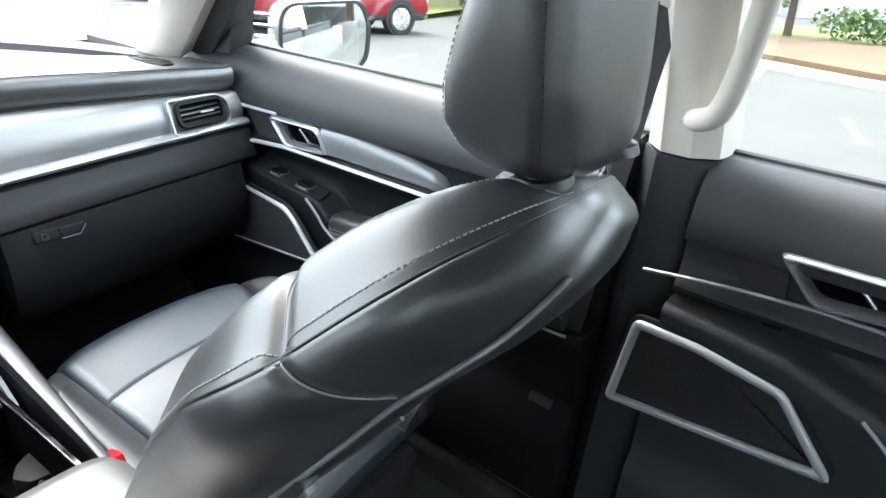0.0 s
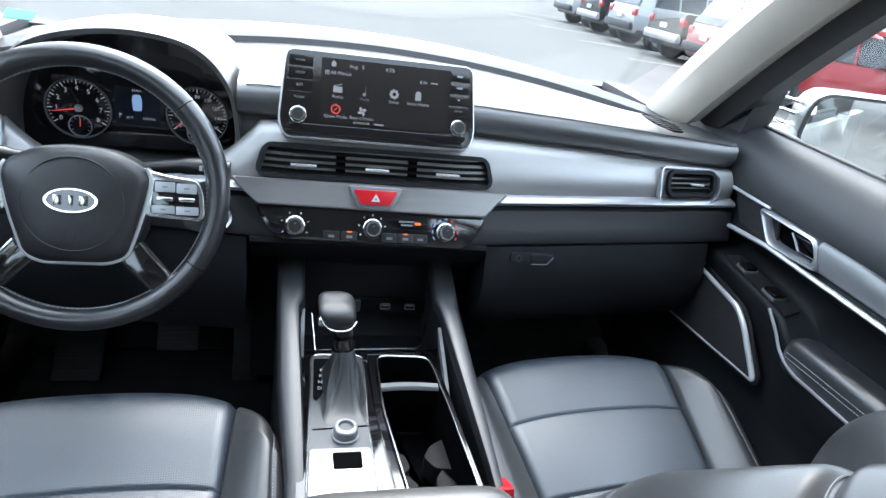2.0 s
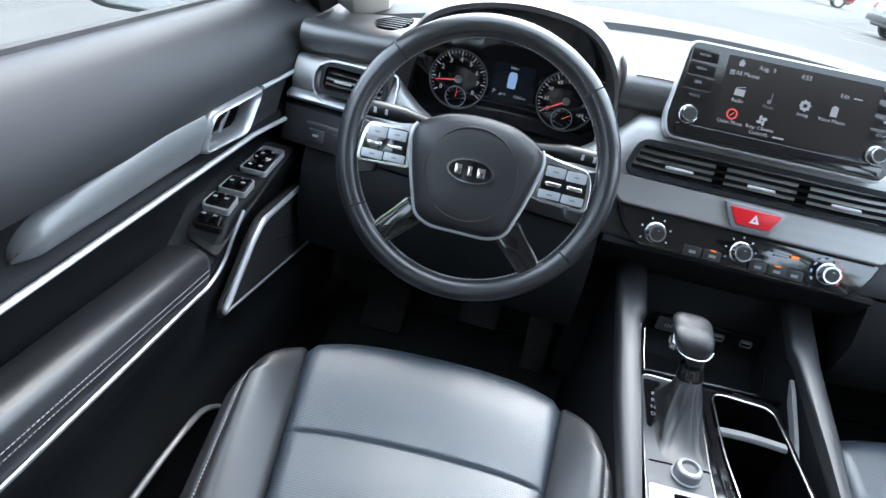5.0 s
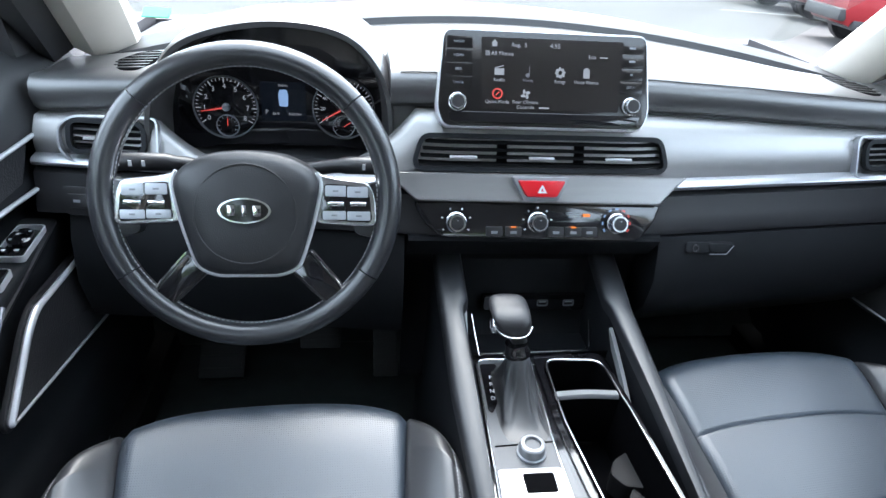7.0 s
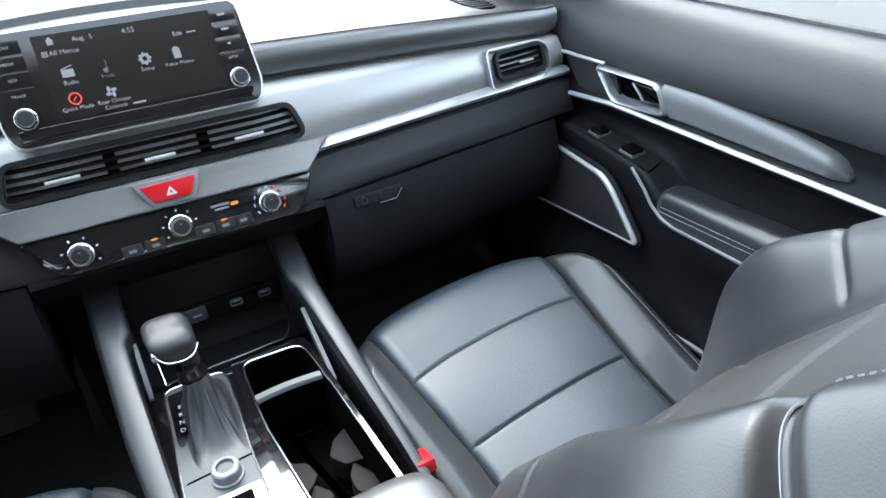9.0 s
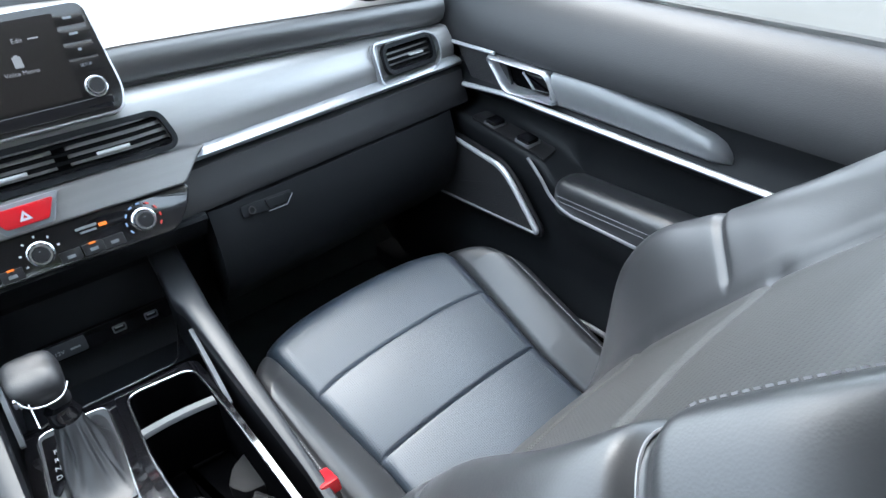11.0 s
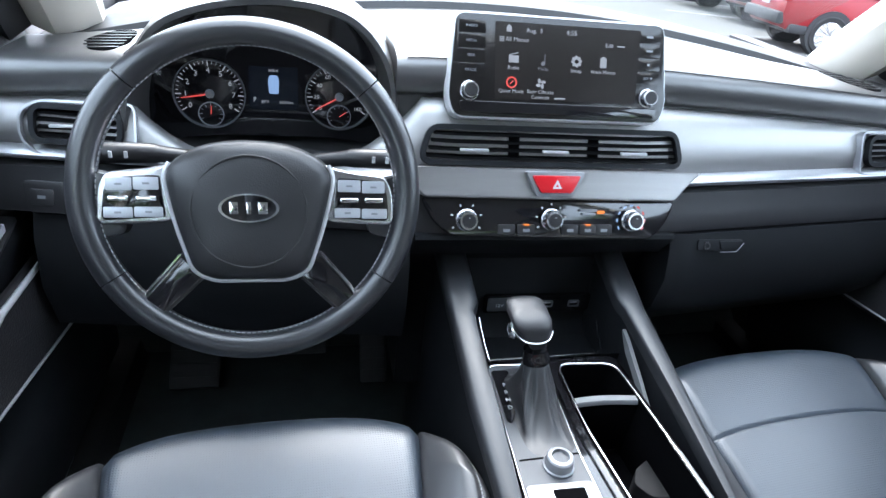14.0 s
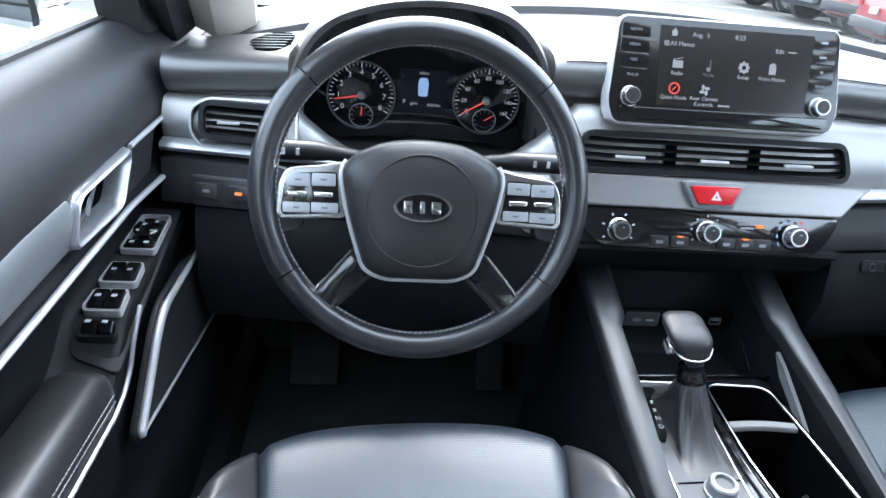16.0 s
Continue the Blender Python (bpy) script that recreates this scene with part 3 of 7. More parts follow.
    # switches on the ledge
    if pod == "driver":
        bm = bmesh.new()
        pl = lambda a, b, c: (s * b, a, lerp(LEDGE, a) + 0.001 + c)
        prism(bm, rounded([(1.085, 0.742), (1.085, 0.795), (0.83, 0.797), (0.815, 0.79), (0.80, 0.735)], 0.012), 0.004, pl, 0.001)
        panel = part("switch_panel", bm, SOFT, door)
        for y0, y1, kind in ((1.058, 0.972, "mirror"), (0.944, 0.902, "pair"), (0.890, 0.854, "pair"), (0.847, 0.830, "lock")):
            bm = bmesh.new()
            frame_ring(bm, rounded([(y0, 0.748), (y0, 0.788), (y1, 0.79), (y1, 0.745)], 0.006), rounded([(y0 - 0.0022, 0.7502), (y0 - 0.0022, 0.7858), (y1 + 0.0022, 0.7878), (y1 + 0.0022, 0.7472)], 0.005), 0.009, pl)
            sw = part("switch_frame", bm, BRIGHT if kind != "lock" else SOFT, panel)
            if kind == "mirror":
                # round direction pad between the two small keys
                bm = bmesh.new()
                n = 28
                loft(bm, [[pl(1.022 + r * math.cos(k * math.tau / n), 0.769 + 0.8 * r * math.sin(k * math.tau / n), h) for k in range(n)] for r, h in ((0.022, 0.003), (0.022, 0.011), (0.019, 0.013), (0.012, 0.012), (0.010, 0.010))])
                pad = part("mirror_pad", bm, GLOSS, panel, "round mirror adjusting pad")
                for k in range(4):
                    g = k * math.pi / 2 + 0.785
                    bm = bmesh.new()
                    box(bm, pl(1.022 + 0.016 * math.cos(g), 0.769 + 0.013 * math.sin(g), 0.0132), (0.004, 0.004, 0.0006))
                    part("switch_mark", bm, MARK, pad)
                y0 = 0.996
            for x0, x1 in ((0.7505, 0.7668), (0.7682, 0.7855)):
                bm = bmesh.new()
                prism(bm, rounded([(y0 - 0.0025, x0), (y0 - 0.0025, x1), (y1 + 0.0025, x1), (y1 + 0.0025, x0)], 0.003), 0.011, pl, 0.002)
                part("window_switch" if kind == "pair" else "switch_key", bm, GLOSS, panel)
                bm = bmesh.new()
                box(bm, (s * (x0 + x1) / 2, (y0 + y1) / 2, lerp(LEDGE, y0) + 0.0125), (0.006, 0.005, 0.0006))
                part("switch_mark", bm, MARK, panel)
    elif pod == "passenger":
        bm = bmesh.new()
        pl = lambda a, b, c: (s * b, a, lerp(LEDGE, a) + 0.001 + c)
        prism(bm, rounded([(1.05, 0.748), (1.05, 0.79), (0.86, 0.79), (0.85, 0.746)], 0.01), 0.004, pl, 0.001)
        panel = part("switch_panel", bm, SOFT, door)
        for y0, y1 in ((1.01, 0.985), (0.925, 0.895)):
            bm = bmesh.new()
            prism(bm, rounded([(y0, 0.752), (y0, 0.780), (y1, 0.780), (y1, 0.752)], 0.003), 0.013, pl, 0.002)
            part("window_switch", bm, GLOSS, panel)
            bm = bmesh.new()
            frame_ring(bm, rounded([(y0 + 0.003, 0.749), (y0 + 0.003, 0.783), (y1 - 0.003, 0.783), (y1 - 0.003, 0.749)], 0.004), rounded([(y0 + 0.001, 0.751), (y0 + 0.001, 0.781), (y1 - 0.001, 0.781), (y1 - 0.001, 0.751)], 0.003), 0.007, pl)
            part("switch_edge", bm, TRIM, panel, "bright switch surround")
    else:
        bm = bmesh.new()
        prism(bm, rounded([(-0.01, 0.988), (-0.035, 0.988), (-0.035, 1.002), (-0.01, 1.002)], 0.003), 0.012, P(0.79), 0.002)
        k = part("window_switch", bm, GLOSS, door)
        bm = bmesh.new()
        frame_ring(bm, rounded([(-0.008, 0.986), (-0.037, 0.986), (-0.037, 1.004), (-0.008, 1.004)], 0.003), rounded([(-0.011, 0.989), (-0.034, 0.989), (-0.034, 1.001), (-0.011, 1.001)], 0.002), 0.010, P(0.79))
        part("switch_edge", bm, CHROME, k)
    # window seal at the belt
    bm = bmesh.new()
    y0, y1 = (0.20, 1.30) if front else (-0.95, 0.12)
    tube(bm, [(s * 0.856, y0, 1.192), (s * 0.856, y1, 1.190)], 0.008, n=8)
    part("window_seal", bm, RUBBER, door)


for n, s, front, pod in (("door_1", -1, True, "driver"), ("door_2", 1, True, "passenger"), ("door_3", 1, False, "rear"), ("door_4", -1, False, "rear")):
    d = door_lining(s, *((0.225, 1.36) if front else (-0.95, 0.115)), n, "closed front car door lined in black grained plastic" if front else "closed rear car door lined in black grained plastic")
    furnish_door(d, s, front, pod)

# ---- front seats ----
BACK_W = [(0, 0.235), (0.15, 0.252), (0.34, 0.265), (0.48, 0.272), (0.53, 0.262), (0.563, 0.242), (0.624, 0.220), (0.669, 0.190), (0.698, 0.155), (0.72, 0.126), (0.735, 0.098), (0.742, 0.07)]
BACK_F = [(0, 0.015), (0.15, 0.034), (0.4, 0.034), (0.55, 0.024), (0.62, 0.014), (0.68, 0.006), (0.71, -0.002), (0.73, -0.015), (0.742, -0.028)]
BACK_B = [(0, 0.0), (0.12, 0.024), (0.26, 0.054), (0.40, 0.058), (0.52, 0.050), (0.563, 0.046), (0.62, 0.040), (0.67, 0.026), (0.70, 0.014), (0.73, 0.003), (0.75, 0.0)]
BACK_S = [(0, 0.02), (0.2, 0.046), (0.38, 0.052), (0.48, 0.040), (0.563, 0.014), (0.624, -0.001), (0.669, -0.014), (0.698, -0.025), (0.732, -0.035), (0.742, -0.040)]
BACK_R = [(0, -0.04), (0.39, -0.052), (0.57, -0.062), (0.65, -0.077), (0.70, -0.076), (0.725, -0.068), (0.742, -0.058)]
JOIN = 0.563      # height of the cross seam on the shoulder
TOP = 0.742


def soft(table, h):
    """The table's value, rounded over its corners."""
    ks = [math.exp(-(o / 0.016) ** 2) for o in np.linspace(-0.03, 0.03, 9)]
    return sum(k * lerp(table, h + o) for k, o in zip(ks, np.linspace(-0.03, 0.03, 9))) / sum(ks)


def back_depth(h, a, u=0.0):
    """How far the padding stands out at height h and share a of the half width; u tells the side."""
    d = soft(BACK_F, h) + soft(BACK_B, h) * (math.exp(-((a - 0.76) / 0.21) ** 2) if a < 0.76 else math.exp(-((a - 0.76) / 0.24) ** 2))
    if u > 0:
        d += 0.070 * math.exp(-((h - 0.19) / 0.15) ** 2) * math.exp(-((a - 0.80) / 0.22) ** 2)
    s = max(0.0, (a - 0.74) / 0.26) ** 2.0
    d = d * (1 - s) + (soft(BACK_S, h) + (0.045 * math.exp(-((h - 0.19) / 0.15) ** 2) if u > 0 else 0.0)) * s
    if a > 0.52:
        d -= 0.005 * math.exp(-((h - 0.335) / 0.006) ** 2)
    d -= 0.010 * math.exp(-((a - 0.47) / 0.030) ** 2) * min(1.0, max(0.0, (0.70 - h) / 0.05))
    d += 0.008 * math.cos(min(a / 0.47, 1.0) * math.pi / 2) * min(1.0, max(0.0, (0.70 - h) / 0.05))
    d -= 0.0035 * math.exp(-((a - 0.995) / 0.008) ** 2)
    if a > 0.5:
        d -= 0.009 * math.exp(-((h - JOIN + 0.002) / 0.007) ** 2) * min(1.0, (a - 0.5) / 0.1)
    else:
        for hh in (0.20, 0.40):
            d -= 0.005 * math.exp(-((h - hh) / 0.008) ** 2)
    return d


def flank_point(h, t, u=0.0):
    """Side of the backrest between its front seam (t = 0) and its rear edge (t = 1), as (x, depth)."""
    w, ds, dr = soft(BACK_W, h), soft(BACK_S, h) + (0.045 * math.exp(-((h - 0.19) / 0.15) ** 2) if u > 0 else 0.0), soft(BACK_R, h)
    x = w - 0.16 * w * t ** 1.6 + 0.05 * w * math.sin(math.pi * min(1, t * 1.05)) ** 0.8
    x -= 0.004 * math.exp(-((h - JOIN - 0.010 * t) / 0.005) ** 2)
    x -= 0.003 * math.exp(-(t / 0.03) ** 2)
    return x, ds + (dr - ds) * t - 0.003 * math.exp(-(t / 0.03) ** 2)


def back_loop(h):
    """One cross-section of the backrest as (x, depth) pairs."""
    w = soft(BACK_W, h)
    us = np.concatenate([np.linspace(-1, -0.95, 6), np.linspace(-0.93, -0.40, 28), np.linspace(-0.37, 0.37, 12), np.linspace(0.40, 0.93, 28), np.linspace(0.95, 1, 6)])
    out = [(w * u, back_depth(h, abs(u), u)) for u in us]
    ts = [0.02, 0.05, 0.1, 0.18, 0.28, 0.4, 0.52, 0.64, 0.76, 0.87, 0.95, 1.0]
    xr, dr = flank_point(h, 1.0)
    rear = [(xr - 0.004, dr - 0.005), (xr * 0.93, dr - 0.010), (xr * 0.8, dr - 0.015), (xr * 0.5, dr - 0.020)]
    right = [flank_point(h, t, 1.0) for t in ts] + rear
    left = [flank_point(h, t) for t in ts] + rear
    return out + right + [(0, dr - 0.022)] + [(-x, d) for x, d in reversed(left)]


CROSS = [0.172, 0.312]      # cross seams, back from the front edge


def cushion_point(v, y):
    """Top of the seat cushion; v runs across (its seams lie at 0.7), y back from the front edge."""
    a = abs(v)
    seam = 0.198 - 0.10 * min(y, 0.33)
    x = a / 0.7 * seam if a < 0.7 else seam + (a - 0.7) / 0.3 * (0.262 - seam)
    z = -0.165 * y - 0.065 * ((y - 0.1) + math.sqrt((y - 0.1) ** 2 + 0.003))
    z += 0.006 * math.cos(v * math.pi / 1.4)
    if a < 0.7:
        for y0, y1 in ((0.0, CROSS[0]), (CROSS[0], CROSS[1]), (CROSS[1], 0.48)):
            if y0 <= y < y1:
                z += 0.004 * math.sin((y - y0) / (y1 - y0) * math.pi) ** (1.2 if y0 == 0 else 0.8)
        for yy in CROSS:
            z -= 0.0046 * math.exp(-((y - yy) / 0.0020) ** 2)
    else:
        t = (a - 0.7) / 0.3
        z += 0.034 * math.sin(min(t * 1.3, 1) * math.pi / 2) * min(1, y / 0.12 + 0.15)
        z -= 0.10 * max(0, t - 0.5) ** 2
        z -= 0.004 * math.exp(-((t - 0.80) / 0.03) ** 2)
    z -= 0.008 * math.exp(-((a - 0.7) / 0.011) ** 2)
    if y < 0.07:
        z -= 0.060 * (1 - y / 0.07) ** 2.3
    bow = 0.105 * (x / 0.258) ** 5 + 0.012 * (x / 0.2) ** 2
    return Vector((math.copysign(x, v), -(y + bow * max(0, 1 - y / 0.40)), z))


def cushion_piece(vs_, y1=0.54, ny=230, drop=0.17):
    bm = bmesh.new()
    nx = len(vs_)
    ys = [0.07 * (i / 14) ** 1.6 for i in range(14)] + list(np.linspace(0.07, y1, ny))
    top = [[cushion_point(v, y) for v in vs_] for y in ys]
    vs = [[bm.verts.new(p) for p in r] for r in top]
    low = [[bm.verts.new(Vector((p.x * 0.97, p.y - 0.035 * math.exp(-i / 4), -drop))) for p in r] for i, r in enumerate(top)]
    for i in range(len(ys) - 1):
        for j in range(nx - 1):
            bm.faces.new((vs[i][j], vs[i][j + 1], vs[i + 1][j + 1], vs[i + 1][j]))
            bm.faces.new((low[i][j], low[i + 1][j], low[i + 1][j + 1], low[i][j + 1]))
        bm.faces.new((vs[i][0], vs[i + 1][0], low[i + 1][0], low[i][0]))
        bm.faces.new((vs[i][-1], low[i][-1], low[i + 1][-1], vs[i + 1][-1]))
    for j in range(nx - 1):
        bm.faces.new((vs[0][j], low[0][j], low[0][j + 1], vs[0][j + 1]))
        bm.faces.new((vs[-1][j], vs[-1][j + 1], low[-1][j + 1], low[-1][j]))
    return bm


def back_axis(h, x, d, base, lean):
    """Seat-back coordinates to space: h along the back, x across, d to the front."""
    return Vector((x, base[0] - math.sin(lean) * h * 0.965 + math.cos(lean) * d, base[1] + math.cos(lean) * h * 0.965 + math.sin(lean) * d))


def front_seat(label, at, inner, base=(-0.49, -0.045), lean=radians(35), shift=0.0, turn=0.0, slide=0.0, widen=0.0):
    """A front seat with its front edge at `at`; inner is the side (+1 or -1) that faces the middle of the car."""
    seat = thing("front_seat", label, "car seat", at, group="front seats")
    turned = Matrix.Translation((slide, -0.15, 0)) @ Matrix.Rotation(turn, 4, "Z") @ Matrix.Translation((0, 0.15, 0))
    part("cushion", cushion_piece(np.linspace(-0.7, 0.7, 34)), LEATHER_PERF, seat, "perforated black leather cushion with sewn cross seams", sharp=75).matrix_basis = turned
    for sx in (-1, 1):
        b = part("cushion_bolster", cushion_piece(sorted(sx * v for v in np.linspace(0.7002, 1.0, 30))), LEATHER, seat, "smooth black leather side bolster", sharp=75)
        b.matrix_basis = turned
        bm = bmesh.new()
        stitches(bm, [cushion_point(sx * 0.945, y) + Vector((0, 0, 0.0012)) for y in np.linspace(0.01, 0.52, 70)], 0.0050, 0.0008)
        part("stitching", bm, THREAD, b, "pale stitching")
    bm = bmesh.new()
    box(bm, (0, -0.30, -0.245), (0.44, 0.50, 0.12), 0.02)
    for sx in (-1, 1):
        box(bm, (sx * 0.19, -0.28, -0.32), (0.05, 0.60, 0.06), 0.008)
    part("seat_base", bm, DARK, seat)
    skew = 0.38 if shift else 0.0
    hinge = back_axis(JOIN, -0.24 + shift, 0.01, base, lean)
    back_turn = Matrix.Translation(hinge) @ Matrix.Rotation(turn if widen else 0.0, 4, "Z") @ Matrix.Translation(-hinge)
    at3 = lambda h, x, d: back_turn @ back_axis(h - skew * (x + 0.11) * min(1.0, max(0.0, (h - 0.56) / 0.16)), x + shift + widen * (1 + max(-1.0, min(1.0, x / 0.25))), d, base, lean)
    bm = bmesh.new()
    hs = sorted(set(list(np.linspace(0, TOP, 74)) + list(np.linspace(0.315, 0.355, 12)) + list(np.linspace(JOIN - 0.02, JOIN + 0.05, 36)) + list(np.linspace(0.69, TOP, 14))))
    rings = [[at3(h, x, d) for x, d in back_loop(h)] for h in hs]
    last = back_loop(TOP)
    for k, dh in ((0.85, 0.004), (0.6, 0.007), (0.3, 0.0085), (0.05, 0.009)):
        rings.append([at3(TOP + dh, x * k, -0.044 + (d + 0.044) * k) for x, d in last])
    loft(bm, rings)
    back = part("backrest", bm, LEATHER, seat, "black leather backrest with raised bolsters", sharp=75)
    # ribbed insert between the bolsters
    bm = bmesh.new()
    loft(bm, [[at3(h, u * soft(BACK_W, h), back_depth(h, abs(u), u) + lift) for u, lift in [(-0.445, -0.004)] + [(u, 0.0022) for u in np.linspace(-0.44, 0.44, 25)] + [(0.445, -0.004)]] for h in np.linspace(0.03, 0.665, 110)], closed=False)
    part("back_insert", bm, INSERT, back, "ribbed perforated leather insert", sharp=75)
    for sx in (-1, 1):
        # sewn seam along the shoulder, cross seam over the flank, piping at the rear edge
        line = []
        for h in np.linspace(0.20, 0.738, 130):
            line.append(at3(h, sx * 0.968 * soft(BACK_W, h), back_depth(h, 0.968, sx) + 0.0008))
        bm = bmesh.new()
        stitches(bm, line, 0.0050, 0.0008)
        part("stitching", bm, THREAD, back, "pale stitching along the shoulder seam")
        bm = bmesh.new()
        for o in (0.0, 1.0):
            tube(bm, [at3(h, sx * (soft(BACK_W, h) - 0.0005), soft(BACK_S, h) - 0.0015 - 0.0035 * o) for h in np.linspace(0.20, 0.740, 90)], 0.0009, n=5)
        part("seam_edge", bm, LEATHER, back)
        bm = bmesh.new()
        pts = []
        for t in np.linspace(0.0, 0.97, 24):
            h = JOIN + 0.010 * t
            x, d = flank_point(h, t)
            pts.append(at3(h, sx * (x + 0.0006), d))
        tube(bm, pts, 0.0010, n=5)
        part("cross_seam", bm, THREAD, back)
        bm = bmesh.new()
        pts = []
        for h in np.linspace(0.06, 0.70, 70):
            x, d = flank_point(h, 1.0)
            pts.append(at3(h, sx * (x + 0.0012), d - 0.002))
        tube(bm, pts, 0.0026, n=7)
        part("piping", bm, GREYTRIM, back, "grey piping along the rear edge")
        # front seam of the shoulder pad
        line = [at3(h, sx * 0.70 * soft(BACK_W, h), back_depth(h, 0.70) + 0.0010) for h in np.linspace(JOIN + 0.006, 0.715, 60)]
        bm = bmesh.new()
        stitches(bm, line, 0.0050, 0.0008)
        part("stitching", bm, THREAD, back, "pale stitching along the front seam")
        line = [at3(JOIN - 0.004, sx * a * soft(BACK_W, JOIN), back_depth(JOIN - 0.004, a) + 0.001) for a in np.linspace(0.56, 0.99, 34)]
        bm = bmesh.new()
        tube(bm, line, 0.0010, n=5)
        part("cross_seam", bm, THREAD, back)
        # map pocket edge and fold lever on the rear panel
        bm = bmesh.new()
        tube(bm, [at3(h, sx * 0.186, lerp(BACK_R, h) - 0.0145) for h in np.linspace(0.37, 0.545, 12)], 0.0022, n=6)
        part("pocket_edge", bm, GREYTRIM, back)
    lp = lambda a, b, c: at3(b, inner * a, -0.058 - c)
    bm = bmesh.new()
    prism(bm, rounded([(0.203, 0.445), (0.233, 0.455), (0.238, 0.415), (0.230, 0.385), (0.203, 0.395)], 0.010), 0.010, lp, 0.003)
    lever = part("fold_lever_plate", bm, SOFT, back, "black lever plate on the seat's back")
    bm = bmesh.new()
    prism(bm, rounded([(0.214, 0.445), (0.230, 0.452), (0.232, 0.425), (0.214, 0.422)], 0.004), 0.015, lp, 0.002)
    part("fold_lever", bm, KNOBGREY, lever)
    # seams of the top cap, in front of the posts and round behind them
    for sx in (-1, 1):
        bm = bmesh.new()
        pts = []
        for q in np.linspace(0, 1, 24):
            h, a = 0.672 + 0.060 * q, 0.42 + 0.55 * q
            pts.append(at3(h, sx * a * soft(BACK_W, h), back_depth(h, a) + 0.0006))
        tube(bm, pts, 0.0011, n=5)
        part("cap_seam", bm, GREYTRIM, back)
    bm = bmesh.new()
    stitches(bm, [at3(TOP + 0.002 + 0.006 * (1 - u * u), 0.085 * u, -0.036) for u in np.linspace(-1, 1, 30)], 0.0050, 0.0008)
    part("stitching", bm, THREAD, back, "pale stitching behind the posts")
    # headrest
    hb = back_axis(0.675, shift * 0.2 - (0.0175 if widen else 0.0), 0.028, base, lean) + Vector((0, -0.037, -0.012))

    def head(t, g):
        h = 0.019 + 0.225 * t
        cx, cy = math.cos(g), math.sin(g)
        w = 0.0945 + 0.010 * math.sin(t * math.pi) - 0.03 * max(0, t - 0.8) / 0.2 - 0.010 * (max(0, 0.1 - t) / 0.1) ** 2
        f = lerp([(0, 0.058), (0.06, 0.078), (0.15, 0.092), (0.28, 0.090), (0.45, 0.076), (0.62, 0.060), (0.85, 0.032), (1, 0.010)], t)
        r = lerp([(0, 0.016), (0.06, 0.022), (0.3, 0.027), (0.8, 0.022), (1, 0.010)], t)
        x = w * math.copysign(abs(cx) ** 0.42, cx)
        if cy < 0:
            x *= 1 - 0.26 * abs(cy) ** 1.6
        d = (f if cy > 0 else r) * math.copysign(abs(cy) ** 0.6, cy)
        dent = 0.004 * math.exp(-((d + 0.019) / 0.0035) ** 2) * (abs(cx) > 0.5)
        return hb + Vector((x - math.copysign(dent, x), d + h * 0.07, h + 0.010 * (x / w) ** 2 * max(0, 1 - 4 * t)))

    bm = bmesh.new()
    loft(bm, [[head(t, k / 72 * math.tau) for k in range(72)] for t in list(np.linspace(0, 0.12, 9)) + list(np.linspace(0.15, 0.85, 20)) + list(np.linspace(0.87, 1, 9))])
    hr = part("headrest", bm, LEATHER, seat, "black leather headrest", sharp=75)
    for g in (0.0, math.pi):
        s1 = 1 if g == 0 else -1
        for ga, nm in ((g - s1 * 0.385, "side"), (g + s1 * 0.95, "front")):
            bm = bmesh.new()
            c = hb + Vector((0, 0, 0.12))
            pts = []
            for t in np.linspace(0.02, 0.93, 60):
                p = head(t, ga)
                pts.append(p + Vector((p.x - c.x, (p.y - c.y), 0)).normalized() * 0.0010)
            stitches(bm, pts, 0.0050, 0.0008)
            part("stitching", bm, THREAD if nm == "front" else DARKTHREAD, hr, "pale stitching" if nm == "front" else "dark grey stitching")
    for sx in (-1, 1):
        pb = Vector((-0.024 + sx * 0.062, -0.892, 0.514)) if widen else at3(0.712, sx * 0.072, back_depth(0.712, 0.072 / soft(BACK_W, 0.712)) + 0.002)
        bm = bmesh.new()
        tube(bm, [pb + Vector((0, 0.004, -0.03)), pb + Vector((0, 0, 0.008)), Vector((hb.x + sx * 0.062, hb.y + 0.004, hb.z + 0.06))], 0.0055, n=12)
        part("headrest_post", bm, CHROME, seat, "chrome headrest post")
        bm = bmesh.new()
        tilt = Matrix.Translation(pb) @ Matrix.Rotation(radians(-6), 4, "X") @ Matrix.Diagonal((1.15, 0.85, 1, 1))
        bmesh.ops.create_cone(bm, cap_ends=True, segments=32, radius1=0.027, radius2=0.024, depth=0.009, matrix=tilt)
        bmesh.ops.create_cone(bm, cap_ends=True, segments=24, radius1=0.015, radius2=0.013, depth=0.008, matrix=tilt @ Matrix.Translation((0, 0, 0.006)))
        part("post_collar", bm, SOFT, seat)
    # buckle beside the cushion
    bm = bmesh.new()
    tilt = Matrix.Rotation(radians(-22), 4, "X")
    ix = inner * 0.238
    box(bm, (ix, -0.385, -0.045), (0.022, 0.035, 0.09), 0.006, m=tilt)
    bk = part("belt_buckle", bm, SOFT, seat)
    bm = bmesh.new()
    box(bm, (ix, -0.368, 0.002), (0.025, 0.038, 0.018), 0.004, m=tilt)
    part("release_button", bm, RED, bk, "red release button")
    return seat


CROSS[:] = [0.168, 0.308]
front_seat("black leather passenger seat, leaning back, beside the centre console", (0.41, 1.005, 0.765), -1, base=(-0.505, -0.045), shift=-0.035, turn=radians(5), slide=0.010, widen=0.0375)
CROSS[:] = [0.195, 0.335]
front_seat("black leather driver's seat behind the steering wheel", (-0.40, 0.885, 0.785), 1, lean=radians(43), turn=radians(2.5), slide=0.004)
